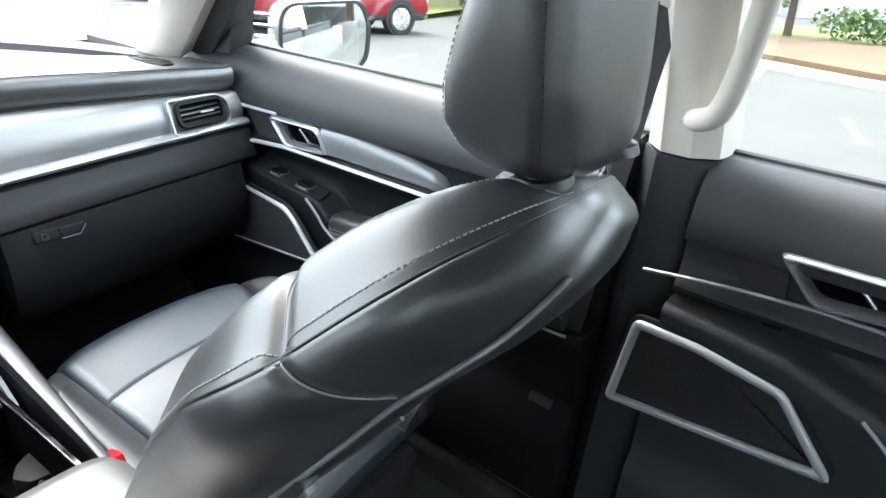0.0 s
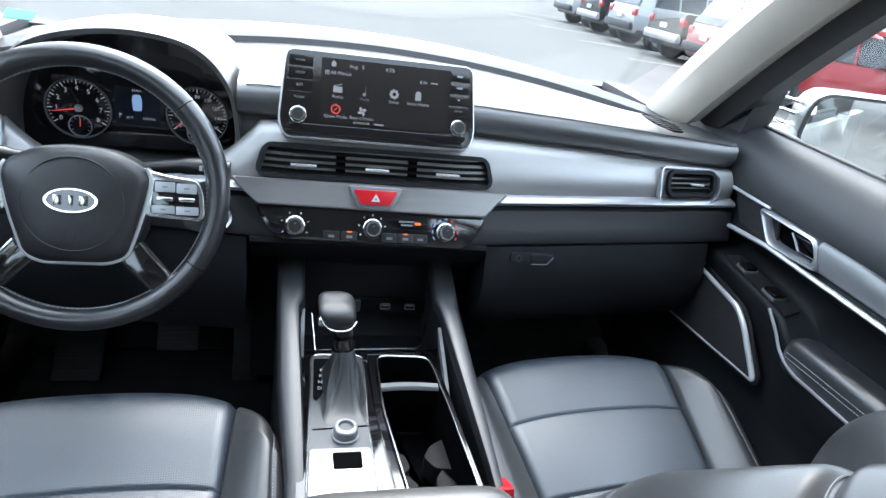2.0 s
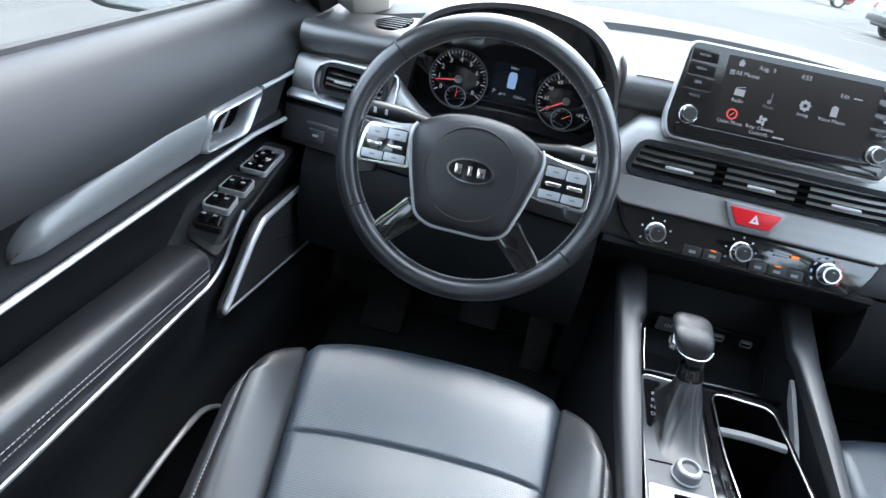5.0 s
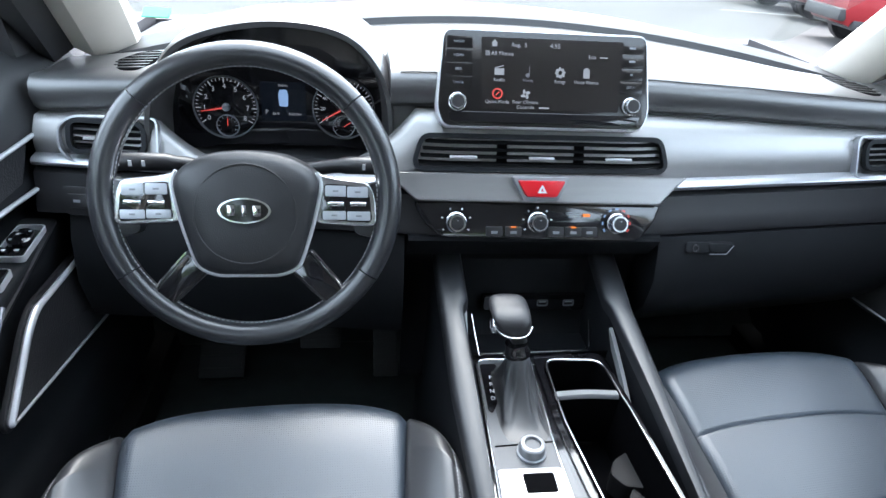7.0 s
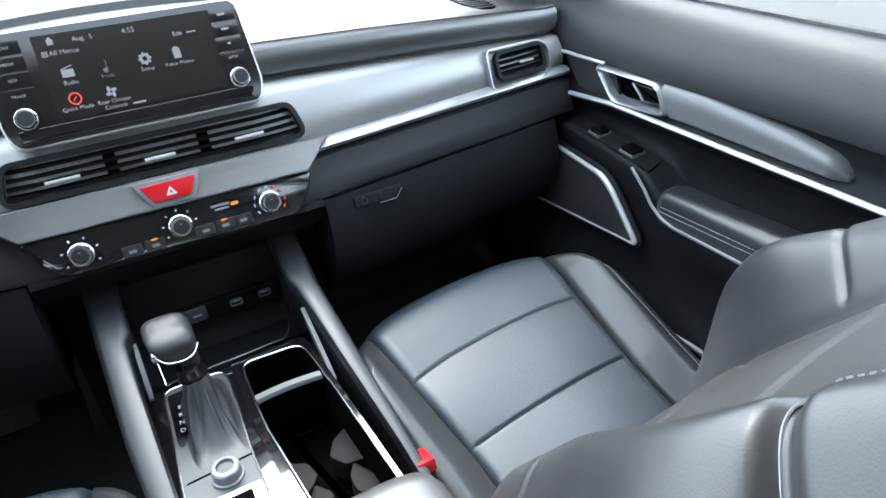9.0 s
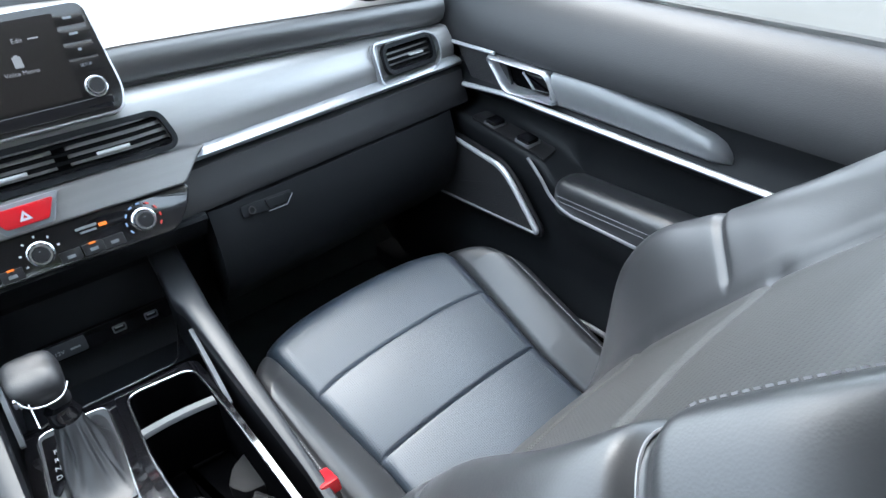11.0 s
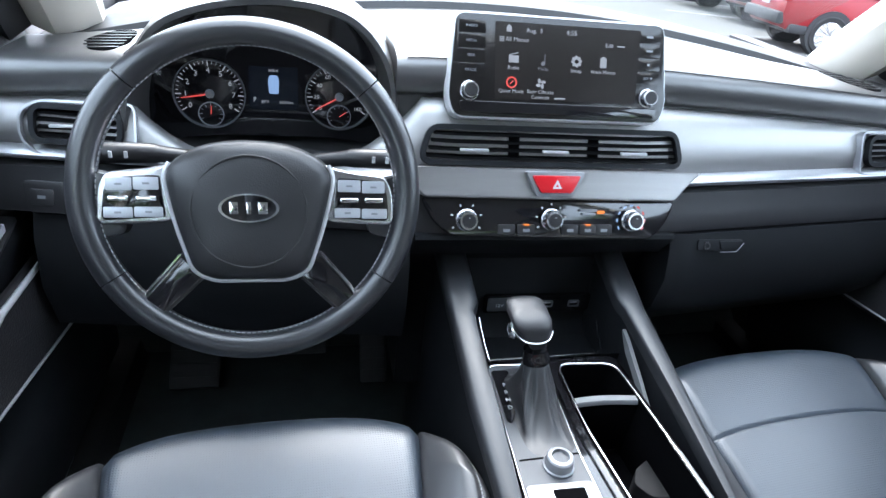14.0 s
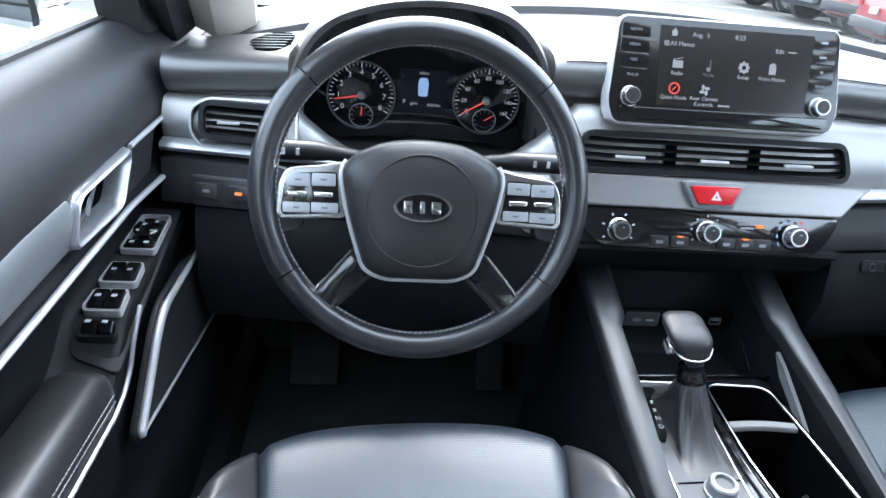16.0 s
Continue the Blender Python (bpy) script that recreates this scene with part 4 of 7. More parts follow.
# ---- dashboard ----
dash = thing("dashboard", "black dashboard with brushed silver trim, bright in daylight", "dashboard", (0, 1.1, 0.95))
OFF = Vector((0, -1.1, -0.95))


def dpart(name, bm, mat, parent=None, label="", sharp=38):
    """A part given in car coordinates, laid under the dashboard."""
    bmesh.ops.translate(bm, verts=bm.verts, vec=OFF)
    return part(name, bm, mat, parent or dash, label, sharp)


def face_y(x, z):
    """The raked, slightly curved face of the dashboard."""
    return 1.0 + 0.4 * (z - 1.0) + 0.12 * max(abs(x) - 0.15, 0) + 0.012


def on_face(lift=0.0):
    """Lays (x, z) outlines on the face; depth comes towards the seats."""
    return lambda a, b, c: (a, face_y(a, b) - lift - c * 0.93, b + c * 0.37)


XS = np.unique(np.concatenate([np.linspace(-0.766, 0.766, 62), [-0.592, -0.588, -0.232, -0.228]]))
in_well = lambda x: -0.59 < x < -0.23      # the stretch taken up by the instruments
# top pad
CREASE = [(0, 1.205), (0.18, 1.201), (0.36, 1.189), (0.64, 1.167), (0.74, 1.158)]
STOP = [(0, 1.146), (0.18, 1.144), (0.36, 1.132), (0.6, 1.115), (0.74, 1.105)]
bm = bmesh.new()
rings = []
for x in XS:
    c, t = lerp(CREASE, abs(x)), lerp(STOP, abs(x))
    f = 1.215 if in_well(x) else face_y(x, c)
    base = 1.228 - 0.075 * (x / 0.74) ** 2
    rings.append([(x, f + 0.012, t + 0.002), (x, f - 0.002, t + 0.012), (x, f - 0.010, c - 0.022), (x, f - 0.006, c - 0.006), (x, f + 0.008, c + 0.004),
                  (x, f + 0.06, c + 0.012 - 0.012 * (x / 0.74) ** 2), (x, f + 0.16, c + 0.016 - 0.018 * (x / 0.74) ** 2), (x, 1.44 - 0.1 * (x / 0.74) ** 2, base - 0.018), (x, 1.60 - 0.16 * (x / 0.74) ** 2, base - 0.02), (x, 1.84, base - 0.03), (x, 1.84, 1.02), (x, f + 0.012, 1.02)])
loft(bm, rings)
pad_top = dpart("top_pad", bm, TOPPAD, label="soft black grained top pad", sharp=50)
bm = bmesh.new()
tube(bm, [(x, face_y(x, lerp(CREASE, abs(x))) - 0.0005, lerp(CREASE, abs(x)) + 0.0005) for x in XS if x > -0.228], 0.0012, n=6)
dpart("pad_seam", bm, DARK, pad_top, "fine seam along the pad's edge")
# cowl strip at the foot of the windscreen
bm = bmesh.new()
loft(bm, [[(x, 1.475 - 0.16 * (x / 0.74) ** 2, 1.228 - 0.075 * (x / 0.74) ** 2 - 0.02), (x, 1.482 - 0.16 * (x / 0.74) ** 2, 1.228 - 0.075 * (x / 0.74) ** 2 - 0.006), (x, 1.60 - 0.16 * (x / 0.74) ** 2, 1.228 - 0.075 * (x / 0.74) ** 2), (x, 1.66 - 0.16 * (x / 0.74) ** 2, 1.228 - 0.075 * (x / 0.74) ** 2 - 0.02)] for x in XS])
dpart("windscreen_seal", bm, RUBBER)

# brushed panel across the dashboard
bm = bmesh.new()
rings = []
for x in XS:
    t, b = lerp(STOP, abs(x)), 1.052
    if -0.62 < x < -0.19:
        t = min(t, 1.040 + 0.085 * (abs(x + 0.405) / 0.2) ** 2.5)
        b = min(b, t - 0.012, 1.03)
    pts = []
    for k in range(7):
        z = t + (b - t) * k / 6
        pts.append((x, face_y(x, z) + 0.010 * math.sin(k / 6 * math.pi) * -1 + 0.012, z))
    rings.append(pts + [(x, face_y(x, b) + 0.05, b), (x, face_y(x, t) + 0.03, t)])
loft(bm, rings)
dpart("brushed_panel", bm, SILVER, label="brushed silver panel", sharp=60)
# bright ledge under it
bm = bmesh.new()
loft(bm, [[(x, face_y(x, 1.053) + 0.01, 1.054), (x, face_y(x, 1.05) - 0.006, 1.052), (x, face_y(x, 1.046) - 0.010, 1.047), (x, face_y(x, 1.04) - 0.006, 1.041), (x, face_y(x, 1.04) + 0.01, 1.036)] for x in XS])
dpart("bright_strip", bm, TRIM, label="satin chrome strip", sharp=60)
# lower dash: upper roll and glove box
bm = bmesh.new()
rings = []
for x in XS:
    f = lambda z: face_y(x, z)
    rings.append([(x, f(1.036) + 0.012, 1.037), (x, f(1.03) - 0.002, 1.030), (x, f(1.01) - 0.002, 1.00), (x, f(0.98) + 0.0, 0.978), (x, f(0.972) + 0.004, 0.971), (x, f(0.972) + 0.03, 0.968), (x, 1.20, 0.95), (x, 1.3, 1.03)])
loft(bm, rings)
dpart("lower_roll", bm, PAD, label="black grained lower dashboard", sharp=50)
bm = bmesh.new()
rings = []
for x in np.linspace(0.215, 0.72, 30):
    e = max(0, (x - 0.66) / 0.06, (0.235 - x) / 0.02)
    f = lambda z: face_y(x, z) + e * 0.006
    rings.append([(x, f(0.967) + 0.012, 0.9665), (x, f(0.967) + 0.004, 0.966), (x, f(0.94) + 0.005, 0.935), (x, f(0.90) + 0.012, 0.89), (x, f(0.85) + 0.045, 0.83), (x, f(0.8) + 0.11, 0.775), (x, f(0.8) + 0.2, 0.77), (x, 1.3, 0.96)])
loft(bm, rings)
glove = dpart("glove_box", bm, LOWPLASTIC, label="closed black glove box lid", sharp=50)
bm = bmesh.new()
prism(bm, rounded([(0.262, 0.957), (0.352, 0.952), (0.338, 0.936), (0.262, 0.940)], 0.005), 0.004, on_face(-0.006), 0.001)
dpart("glove_box_latch", bm, LOWPLASTIC, glove)
bm = bmesh.new()
prism(bm, rounded([(0.302, 0.953), (0.350, 0.950), (0.336, 0.937), (0.306, 0.939)], 0.004), 0.007, on_face(-0.006), 0.002)
dpart("latch_pull", bm, LOWPLASTIC, glove)
bm = bmesh.new()
tube(bm, [on_face(0.0)(a, b, 0.0015) for a, b in ((0.304, 0.938), (0.336, 0.9365), (0.350, 0.949))], 0.0007, n=6)
dpart("latch_edge", bm, KNOBGREY, glove, "thin bright latch edge")
o = [(0.279 + 0.006 * math.cos(k * math.tau / 20), 0.9475 + 0.006 * math.sin(k * math.tau / 20)) for k in range(20)]
bm = bmesh.new()
frame_ring(bm, o, [(0.279 + (a - 0.279) * 0.7, 0.9475 + (b - 0.9475) * 0.7) for a, b in o], 0.0030, on_face(-0.003))
dpart("latch_lock", bm, SOFT, glove, "small round lock")
# knee panel under the wheel, and the sides of the centre stack
bm = bmesh.new()
rings = []
for x in np.linspace(-0.72, -0.205, 24):
    f = lambda z: face_y(x, z)
    rings.append([(x, f(0.967) + 0.01, 0.966), (x, f(0.94) + 0.006, 0.935), (x, f(0.88) + 0.02, 0.86), (x, f(0.82) + 0.07, 0.78), (x, 1.25, 0.77), (x, 1.3, 0.96)])
loft(bm, rings)
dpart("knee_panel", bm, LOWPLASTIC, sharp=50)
bm = bmesh.new()
loft(bm, [[(x, 1.000, 0.972), (x, 0.998, 0.966), (x, 1.03, 0.925), (x, 1.072, 0.90), (x, 1.085, 0.87), (x, 1.09, 0.62), (x, 1.3, 0.62), (x, 1.3, 0.98)] for x in (-0.20, -0.1, 0.1, 0.21)])
dpart("stack_base", bm, LOWPLASTIC)


def air_vent(x0, x1, z0, z1, fins, name, tabs, skew=0.0):
    """A black vent cavity with slats, and bright tabs on the middle slat."""
    o = rounded([(x0, z1), (x1, z1), (x1 + skew, z0), (x0 - skew, z0)], 0.012)
    bm = bmesh.new()
    frame_ring(bm, shrink(o, -0.007), o, 0.012, on_face(-0.004))
    v = dpart(name, bm, LOWPLASTIC)
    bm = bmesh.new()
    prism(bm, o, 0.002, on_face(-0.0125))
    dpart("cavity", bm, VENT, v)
    # slats take the darker copy, standing in for a deeper, shaded cavity
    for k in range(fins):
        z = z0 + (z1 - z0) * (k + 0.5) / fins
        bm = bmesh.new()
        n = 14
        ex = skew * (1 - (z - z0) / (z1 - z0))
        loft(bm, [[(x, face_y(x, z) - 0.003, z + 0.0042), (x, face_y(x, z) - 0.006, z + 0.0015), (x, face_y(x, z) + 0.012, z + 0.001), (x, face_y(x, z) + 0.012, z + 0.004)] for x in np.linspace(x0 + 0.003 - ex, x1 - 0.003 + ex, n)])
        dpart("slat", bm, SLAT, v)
    for tx, tz, tw in tabs:
        bm = bmesh.new()
        f = face_y(tx, tz)
        box(bm, (tx, f - 0.008, tz + 0.001), (tw, 0.006, 0.0036), 0.0012)
        dpart("vent_tab", bm, BRIGHT, v, "bright vent tab")
    return v


v = air_vent(-0.178, 0.196, 1.070, 1.110, 4, "centre_vent", [(-0.118, 1.088, 0.042), (0.004, 1.088, 0.040), (0.128, 1.088, 0.042)], 0.012)
for dx in (-0.057, 0.066):
    bm = bmesh.new()
    prism(bm, [(dx - 0.008, 1.108), (dx + 0.008, 1.108), (dx + 0.008, 1.072), (dx - 0.008, 1.072)], 0.006, on_face(-0.006))
    dpart("divider", bm, VENT, v)
for s, tab in ((-1, -0.67), (1, 0.665)):
    xa, xb = sorted((s * 0.60, s * 0.705))
    v = air_vent(xa, xb, 1.064, 1.100, 4, "side_vent", [(tab, 1.083, 0.03)])
    bm = bmesh.new()
    o = rounded([(s * 0.575, 1.113), (s * 0.70, 1.110), (s * 0.725, 1.095), (s * 0.725, 1.060), (s * 0.70, 1.040), (s * 0.575, 1.043)], 0.014)
    frame_ring(bm, o, shrink(o, 0.0030), 0.014, on_face(-0.006))
    dpart("vent_surround", bm, TRIM, v, "satin chrome vent surround")

# lower brushed bar with the hazard switch
bm = bmesh.new()
bar = rounded([(-0.232, 1.062), (0.245, 1.060), (0.228, 1.048), (0.198, 1.020), (-0.190, 1.024), (-0.222, 1.050)], 0.005)
prism(bm, bar, 0.016, on_face(0.004), 0.004, 3)
dpart("brushed_bar", bm, SILVER, label="brushed silver bar below the vents", sharp=50)
bm = bmesh.new()
prism(bm, rounded([(-0.044, 1.061), (0.047, 1.061), (0.030, 1.027), (-0.026, 1.027)], 0.004), 0.0175, on_face(0.004), 0.002)
dpart("hazard_surround", bm, KNOBGREY)
bm = bmesh.new()
prism(bm, rounded([(-0.036, 1.056), (0.039, 1.056), (0.026, 1.033), (-0.022, 1.033)], 0.004), 0.022, on_face(0.004), 0.002)
hz = dpart("hazard_switch", bm, RED, label="red hazard warning switch")
bm = bmesh.new()
tri = [(0.002 + 0.0085 * math.sin(k * math.tau / 3), 1.0425 + 0.0080 * math.cos(k * math.tau / 3)) for k in range(3)]
frame_ring(bm, tri, [(0.002 + (a - 0.002) * 0.35, 1.0425 + (b - 1.0425) * 0.35) for a, b in tri], 0.0228, on_face(0.004))
dpart("hazard_triangle", bm, MARK, hz)

# climate panel
bm = bmesh.new()
prism(bm, rounded([(-0.195, 1.022), (0.203, 1.018), (0.190, 0.990), (0.166, 0.968), (-0.150, 0.972), (-0.176, 0.990)], 0.012), 0.012, on_face(0.0), 0.003)
clim = dpart("climate_panel", bm, GLOSS, label="glossy black climate control panel")


def knob(cx, cz, r, depth, name, parent, lift):
    """A round knob with a knurled bright collar, facing the seats."""
    f = Vector((cx, face_y(cx, cz) - lift, cz)) + OFF
    ax = Matrix.Translation(f) @ Matrix.Rotation(radians(90 - 21.8), 4, "X")
    bm = bmesh.new()
    n = 36
    rings = []
    for rr, d in ((r * 1.12, 0), (r * 1.12, 0.003), (r, 0.004), (r * 0.97, depth * 0.8), (r * 0.90, depth), (r * 0.72, depth), (r * 0.68, depth * 0.9)):
        rings.append([ax @ Vector((rr * (1 + (0.025 if k % 2 and rr > r * 0.95 else 0)) * math.cos(k * math.tau / n), rr * (1 + (0.025 if k % 2 and rr > r * 0.95 else 0)) * math.sin(k * math.tau / n), d)) for k in range(n)])
    loft(bm, rings)
    k = part(name, bm, SATIN, parent, "bright ringed control knob")
    bm = bmesh.new()
    bmesh.ops.create_cone(bm, cap_ends=True, segments=28, radius1=r * 0.70, radius2=r * 0.66, depth=0.004, matrix=ax @ Matrix.Translation((0, 0, depth * 0.96)))
    part("knob_cap", bm, SOFT, k)
    bm = bmesh.new()
    box(bm, ax @ Vector((0, r * 0.3, depth * 0.96 + 0.0022)), (0.002, 0.0006, 0.005), m=ax.to_3x3().to_4x4())
    part("knob_mark", bm, MARK, k)
    return k, ax


for cx, cz, marks in ((-0.128, 0.998, 6), (0.0, 0.999, 7), (0.128, 0.998, 9)):
    kn, ax = knob(cx, cz, 0.0142, 0.018, "climate_knob", clim, 0.012)
    for i in range(marks):
        g = radians(210 - 240 * i / (marks - 1))
        bm = bmesh.new()
        col = MARK if cx < 0.1 else (GLOW_B if i < marks / 2 else GLOW_R)
        box(bm, ax @ Vector((0.0225 * math.cos(g), 0.0225 * math.sin(g), 0.0006)), (0.0032 if cx < 0.1 else 0.005, 0.0022, 0.0006), m=ax.to_3x3().to_4x4() @ Matrix.Rotation(g + (0 if cx < 0.1 else math.pi / 2), 4, "Z"))
        part("dial_mark", bm, col, kn)
for cx, lit in ((-0.068, 0), (-0.038, 1), (0.030, 0), (0.058, 1), (0.084, 0)):
    bm = bmesh.new()
    prism(bm, rounded([(cx - 0.013, 0.988), (cx + 0.013, 0.988), (cx + 0.013, 0.974), (cx - 0.013, 0.974)], 0.002), 0.014, on_face(0.0), 0.001)
    key = dpart("climate_key", bm, SOFT, clim)
    bm = bmesh.new()
    prism(bm, [(cx - 0.005, 0.982), (cx + 0.005, 0.982), (cx + 0.005, 0.978), (cx - 0.005, 0.978)], 0.0147, on_face(0.0))
    dpart("key_mark", bm, KNOBGREY, key)
    if lit:
        bm = bmesh.new()
        prism(bm, [(cx - 0.004, 0.9885), (cx + 0.004, 0.9885), (cx + 0.004, 0.9865), (cx - 0.004, 0.9865)], 0.0150, on_face(0.0))
        dpart("key_light", bm, GLOW_O, key, "lit amber key light")
for x0, x1, z0, z1, mt in ((0.046, 0.072, 1.006, 1.009, KNOBGREY), (0.050, 0.070, 1.001, 1.0035, KNOBGREY), (0.074, 0.084, 1.003, 1.007, GLOW_O)):
    bm = bmesh.new()
    prism(bm, [(x0, z1), (x1, z1), (x1, z0), (x0, z0)], 0.0125, on_face(0.0))
    dpart("airbag_notice", bm, mt, clim)

# touch screen unit
SC = Vector((0.003, 1.082, 1.196))
unit = thing("touch_screen", "lit touch screen unit with silver rim on the dashboard", "screen", SC)
unit.rotation_euler = (radians(90 - 22), 0, 0)
SL = lambda a, b, c: (a, b, c)
so = rounded([(-0.157, 0.072), (0.157, 0.072), (0.166, -0.045), (0.155, -0.072), (-0.155, -0.072), (-0.166, -0.045)], 0.016, 6)
bm = bmesh.new()
prism(bm, so, 0.024, lambda a, b, c: (a, b, c - 0.014), 0.004)
part("screen_body", bm, BRIGHT, unit, "satin silver rim")
bm = bmesh.new()
prism(bm, shrink(so, 0.0030), 0.012, SL, 0.0012)
part("screen_face", bm, SCREEN, unit, "glossy black front")
bm = bmesh.new()
prism(bm, rounded([(-0.100, 0.060), (0.118, 0.060), (0.114, -0.044), (-0.098, -0.044)], 0.002), 0.0126, SL)
part("display", bm, material("dark_display", (0.009, 0.0075, 0.007), 0.22, vary=0.1, scale=10, spec=0.65), unit, "dark menu display")
Z = 0.0130
for txt, x, y, sz, mt in (("Aug.  5", -0.043, 0.050, 0.0085, GLOW_W), ("4:55", 0.012, 0.050, 0.0095, GLOW_W), ("All Menus", -0.068, 0.037, 0.0085, GLOW_W), ("Edit", 0.070, 0.036, 0.008, GLOW_W),
                          ("Radio", -0.072, -0.001, 0.0075, GLOW_W), ("Media", -0.028, -0.001, 0.0065, GLOW_DIM), ("Setup", 0.021, -0.001, 0.0075, GLOW_W), ("Voice Memo", 0.062, -0.001, 0.0075, GLOW_W),
                          ("Quiet Mode", -0.074, -0.033, 0.0075, GLOW_W), ("Rear Climate", -0.031, -0.0325, 0.0075, GLOW_W), ("Controls", -0.031, -0.040, 0.0075, GLOW_W)):
    lettering("screen_text", txt, sz, Matrix.Translation((x, y, Z)), mt, unit)


def glyph(kind, x, y, r, mt):
    bm = bmesh.new()
    if kind == "radio":
        box(bm, (x, y - r * 0.15, Z), (r * 1.8, r * 1.2, 0.0004))
        box(bm, (x, y + r * 0.75, Z), (r * 1.7, r * 0.15, 0.0004), m=Matrix.Rotation(0.25, 4, "Z"))
    elif kind == "note":
        box(bm, (x + r * 0.2, y + r * 0.1, Z), (r * 0.15, r * 1.6, 0.0004))
        bmesh.ops.create_circle(bm, cap_ends=True, segments=12, radius=r * 0.4, matrix=Matrix.Translation((x - r * 0.1, y - r * 0.7, Z)))
    elif kind == "gear":
        n = 32
        o = [(x + r * (1.0 if k % 4 < 2 else 0.78) * math.cos(k * math.tau / n), y + r * (1.0 if k % 4 < 2 else 0.78) * math.sin(k * math.tau / n)) for k in range(n)]
        frame_ring(bm, o, [(x + 0.4 * (a - x), y + 0.4 * (b - y)) for a, b in o], 0.0004, lambda a, b, c: (a, b, Z + c))
    elif kind == "memo":
        box(bm, (x, y, Z), (r * 1.3, r * 1.8, 0.0004))
        box(bm, (x, y + r * 0.95, Z), (r * 0.6, r * 0.35, 0.0006))
    elif kind == "ring":
        o = [(x + r * math.cos(k * math.tau / 28), y + r * math.sin(k * math.tau / 28)) for k in range(28)]
        frame_ring(bm, o, [(x + 0.72 * (a - x), y + 0.72 * (b - y)) for a, b in o], 0.0004, lambda a, b, c: (a, b, Z + c))
        box(bm, (x, y, Z), (r * 0.9, r * 0.2, 0.0004), m=Matrix.Rotation(0.8, 4, "Z"))
    elif kind == "fan":
        for k in range(4):
            bmesh.ops.create_circle(bm, cap_ends=True, segments=12, radius=r * 0.38, matrix=Matrix.Translation((x + r * 0.5 * math.cos(k * math.pi / 2 + 0.6), y + r * 0.5 * math.sin(k * math.pi / 2 + 0.6), Z)) @ Matrix.Rotation(k * math.pi / 2, 4, "Z") @ Matrix.Diagonal((1.2, 0.7, 1, 1)))
    elif kind == "house":
        prism(bm, [(x - r, y - r * 0.1), (x, y + r), (x + r, y - r * 0.1), (x + r * 0.7, y - r * 0.1), (x + r * 0.7, y - r), (x - r * 0.7, y - r), (x - r * 0.7, y - r * 0.1)], 0.0004, lambda a, b, c: (a, b, Z + c))
    elif kind == "grid":
        for i in range(3):
            for j in range(3):
                box(bm, (x + (i - 1) * r * 0.7, y + (j - 1) * r * 0.7, Z), (r * 0.5, r * 0.5, 0.0004))
    elif kind == "bar":
        box(bm, (x, y, Z), (r * 2, r * 0.3, 0.0004))
    return part("screen_icon", bm, mt, unit)


for k, x, y, r, mt in (("radio", -0.072, 0.012, 0.008, GLOW_W), ("note", -0.028, 0.012, 0.008, GLOW_DIM), ("gear", 0.021, 0.012, 0.0085, GLOW_W), ("memo", 0.062, 0.012, 0.0075, GLOW_W), ("ring", -0.074, -0.021, 0.008, GLOW_R),
                       ("fan", -0.031, -0.021, 0.0085, GLOW_W), ("house", -0.080, 0.052, 0.005, GLOW_W), ("grid", -0.090, 0.037, 0.0035, GLOW_W), ("bar", -0.002, -0.0405, 0.008, GLOW_W), ("bar", 0.088, 0.036, 0.006, GLOW_W)):
    glyph(k, x, y, r, mt)
for s, names in ((-1, ("RADIO", "MEDIA", "SEEK", "TRACK")), (1, ("MAP", "NAV", "", "SETUP"))):
    for k, txt in enumerate(names):
        y = 0.052 - k * 0.0195
        bm = bmesh.new()
        o = rounded([(s * 0.151, y + 0.009), (s * 0.113, y + 0.009), (s * 0.113, y - 0.009), (s * 0.151, y - 0.009)], 0.002)
        prism(bm, o, 0.0124, SL, 0.0002)
        key = part("screen_key", bm, SCREEN, unit)
        if s < 0 or txt == "SETUP":
            lettering("key_text", txt, 0.0052, Matrix.Translation((s * 0.133, y, 0.0126)), KNOBGREY, key)
        else:
            bm = bmesh.new()
            box(bm, (s * 0.133, y, 0.0126), (0.010 if txt else 0.004, 0.003, 0.0004))
            part("key_mark", bm, KNOBGREY, key)
    bm = bmesh.new()
    n = 40
    rings = [[Vector((s * 0.134 + rr * (1 + (0.03 if k % 2 and 0.0105 < rr < 0.0120 else 0)) * math.cos(k * math.tau / n), -0.0345 + rr * (1 + (0.03 if k % 2 and 0.0105 < rr < 0.0120 else 0)) * math.sin(k * math.tau / n), d)) for k in range(n)] for rr, d in ((0.0136, 0.010), (0.0136, 0.0130), (0.0119, 0.0135), (0.0113, 0.023), (0.0104, 0.0245), (0.0090, 0.0245), (0.0084, 0.0238))]
    loft(bm, rings)
    kn = part("screen_knob", bm, SATIN, unit, "bright ringed knob")
    bm = bmesh.new()
    bmesh.ops.create_cone(bm, cap_ends=True, segments=24, radius1=0.0090, radius2=0.0086, depth=0.002, matrix=Matrix.Translation((s * 0.134, -0.0345, 0.0240)))
    part("knob_cap", bm, SOFT, kn)
# ledge under the screen
bm = bmesh.new()
prism(bm, rounded([(-0.150, -0.048), (0.150, -0.048), (0.146, -0.064), (-0.146, -0.064)], 0.006), 0.0135, SL, 0.001)
part("lower_ledge", bm, GLOSS, unit, "glossy black lower ledge")

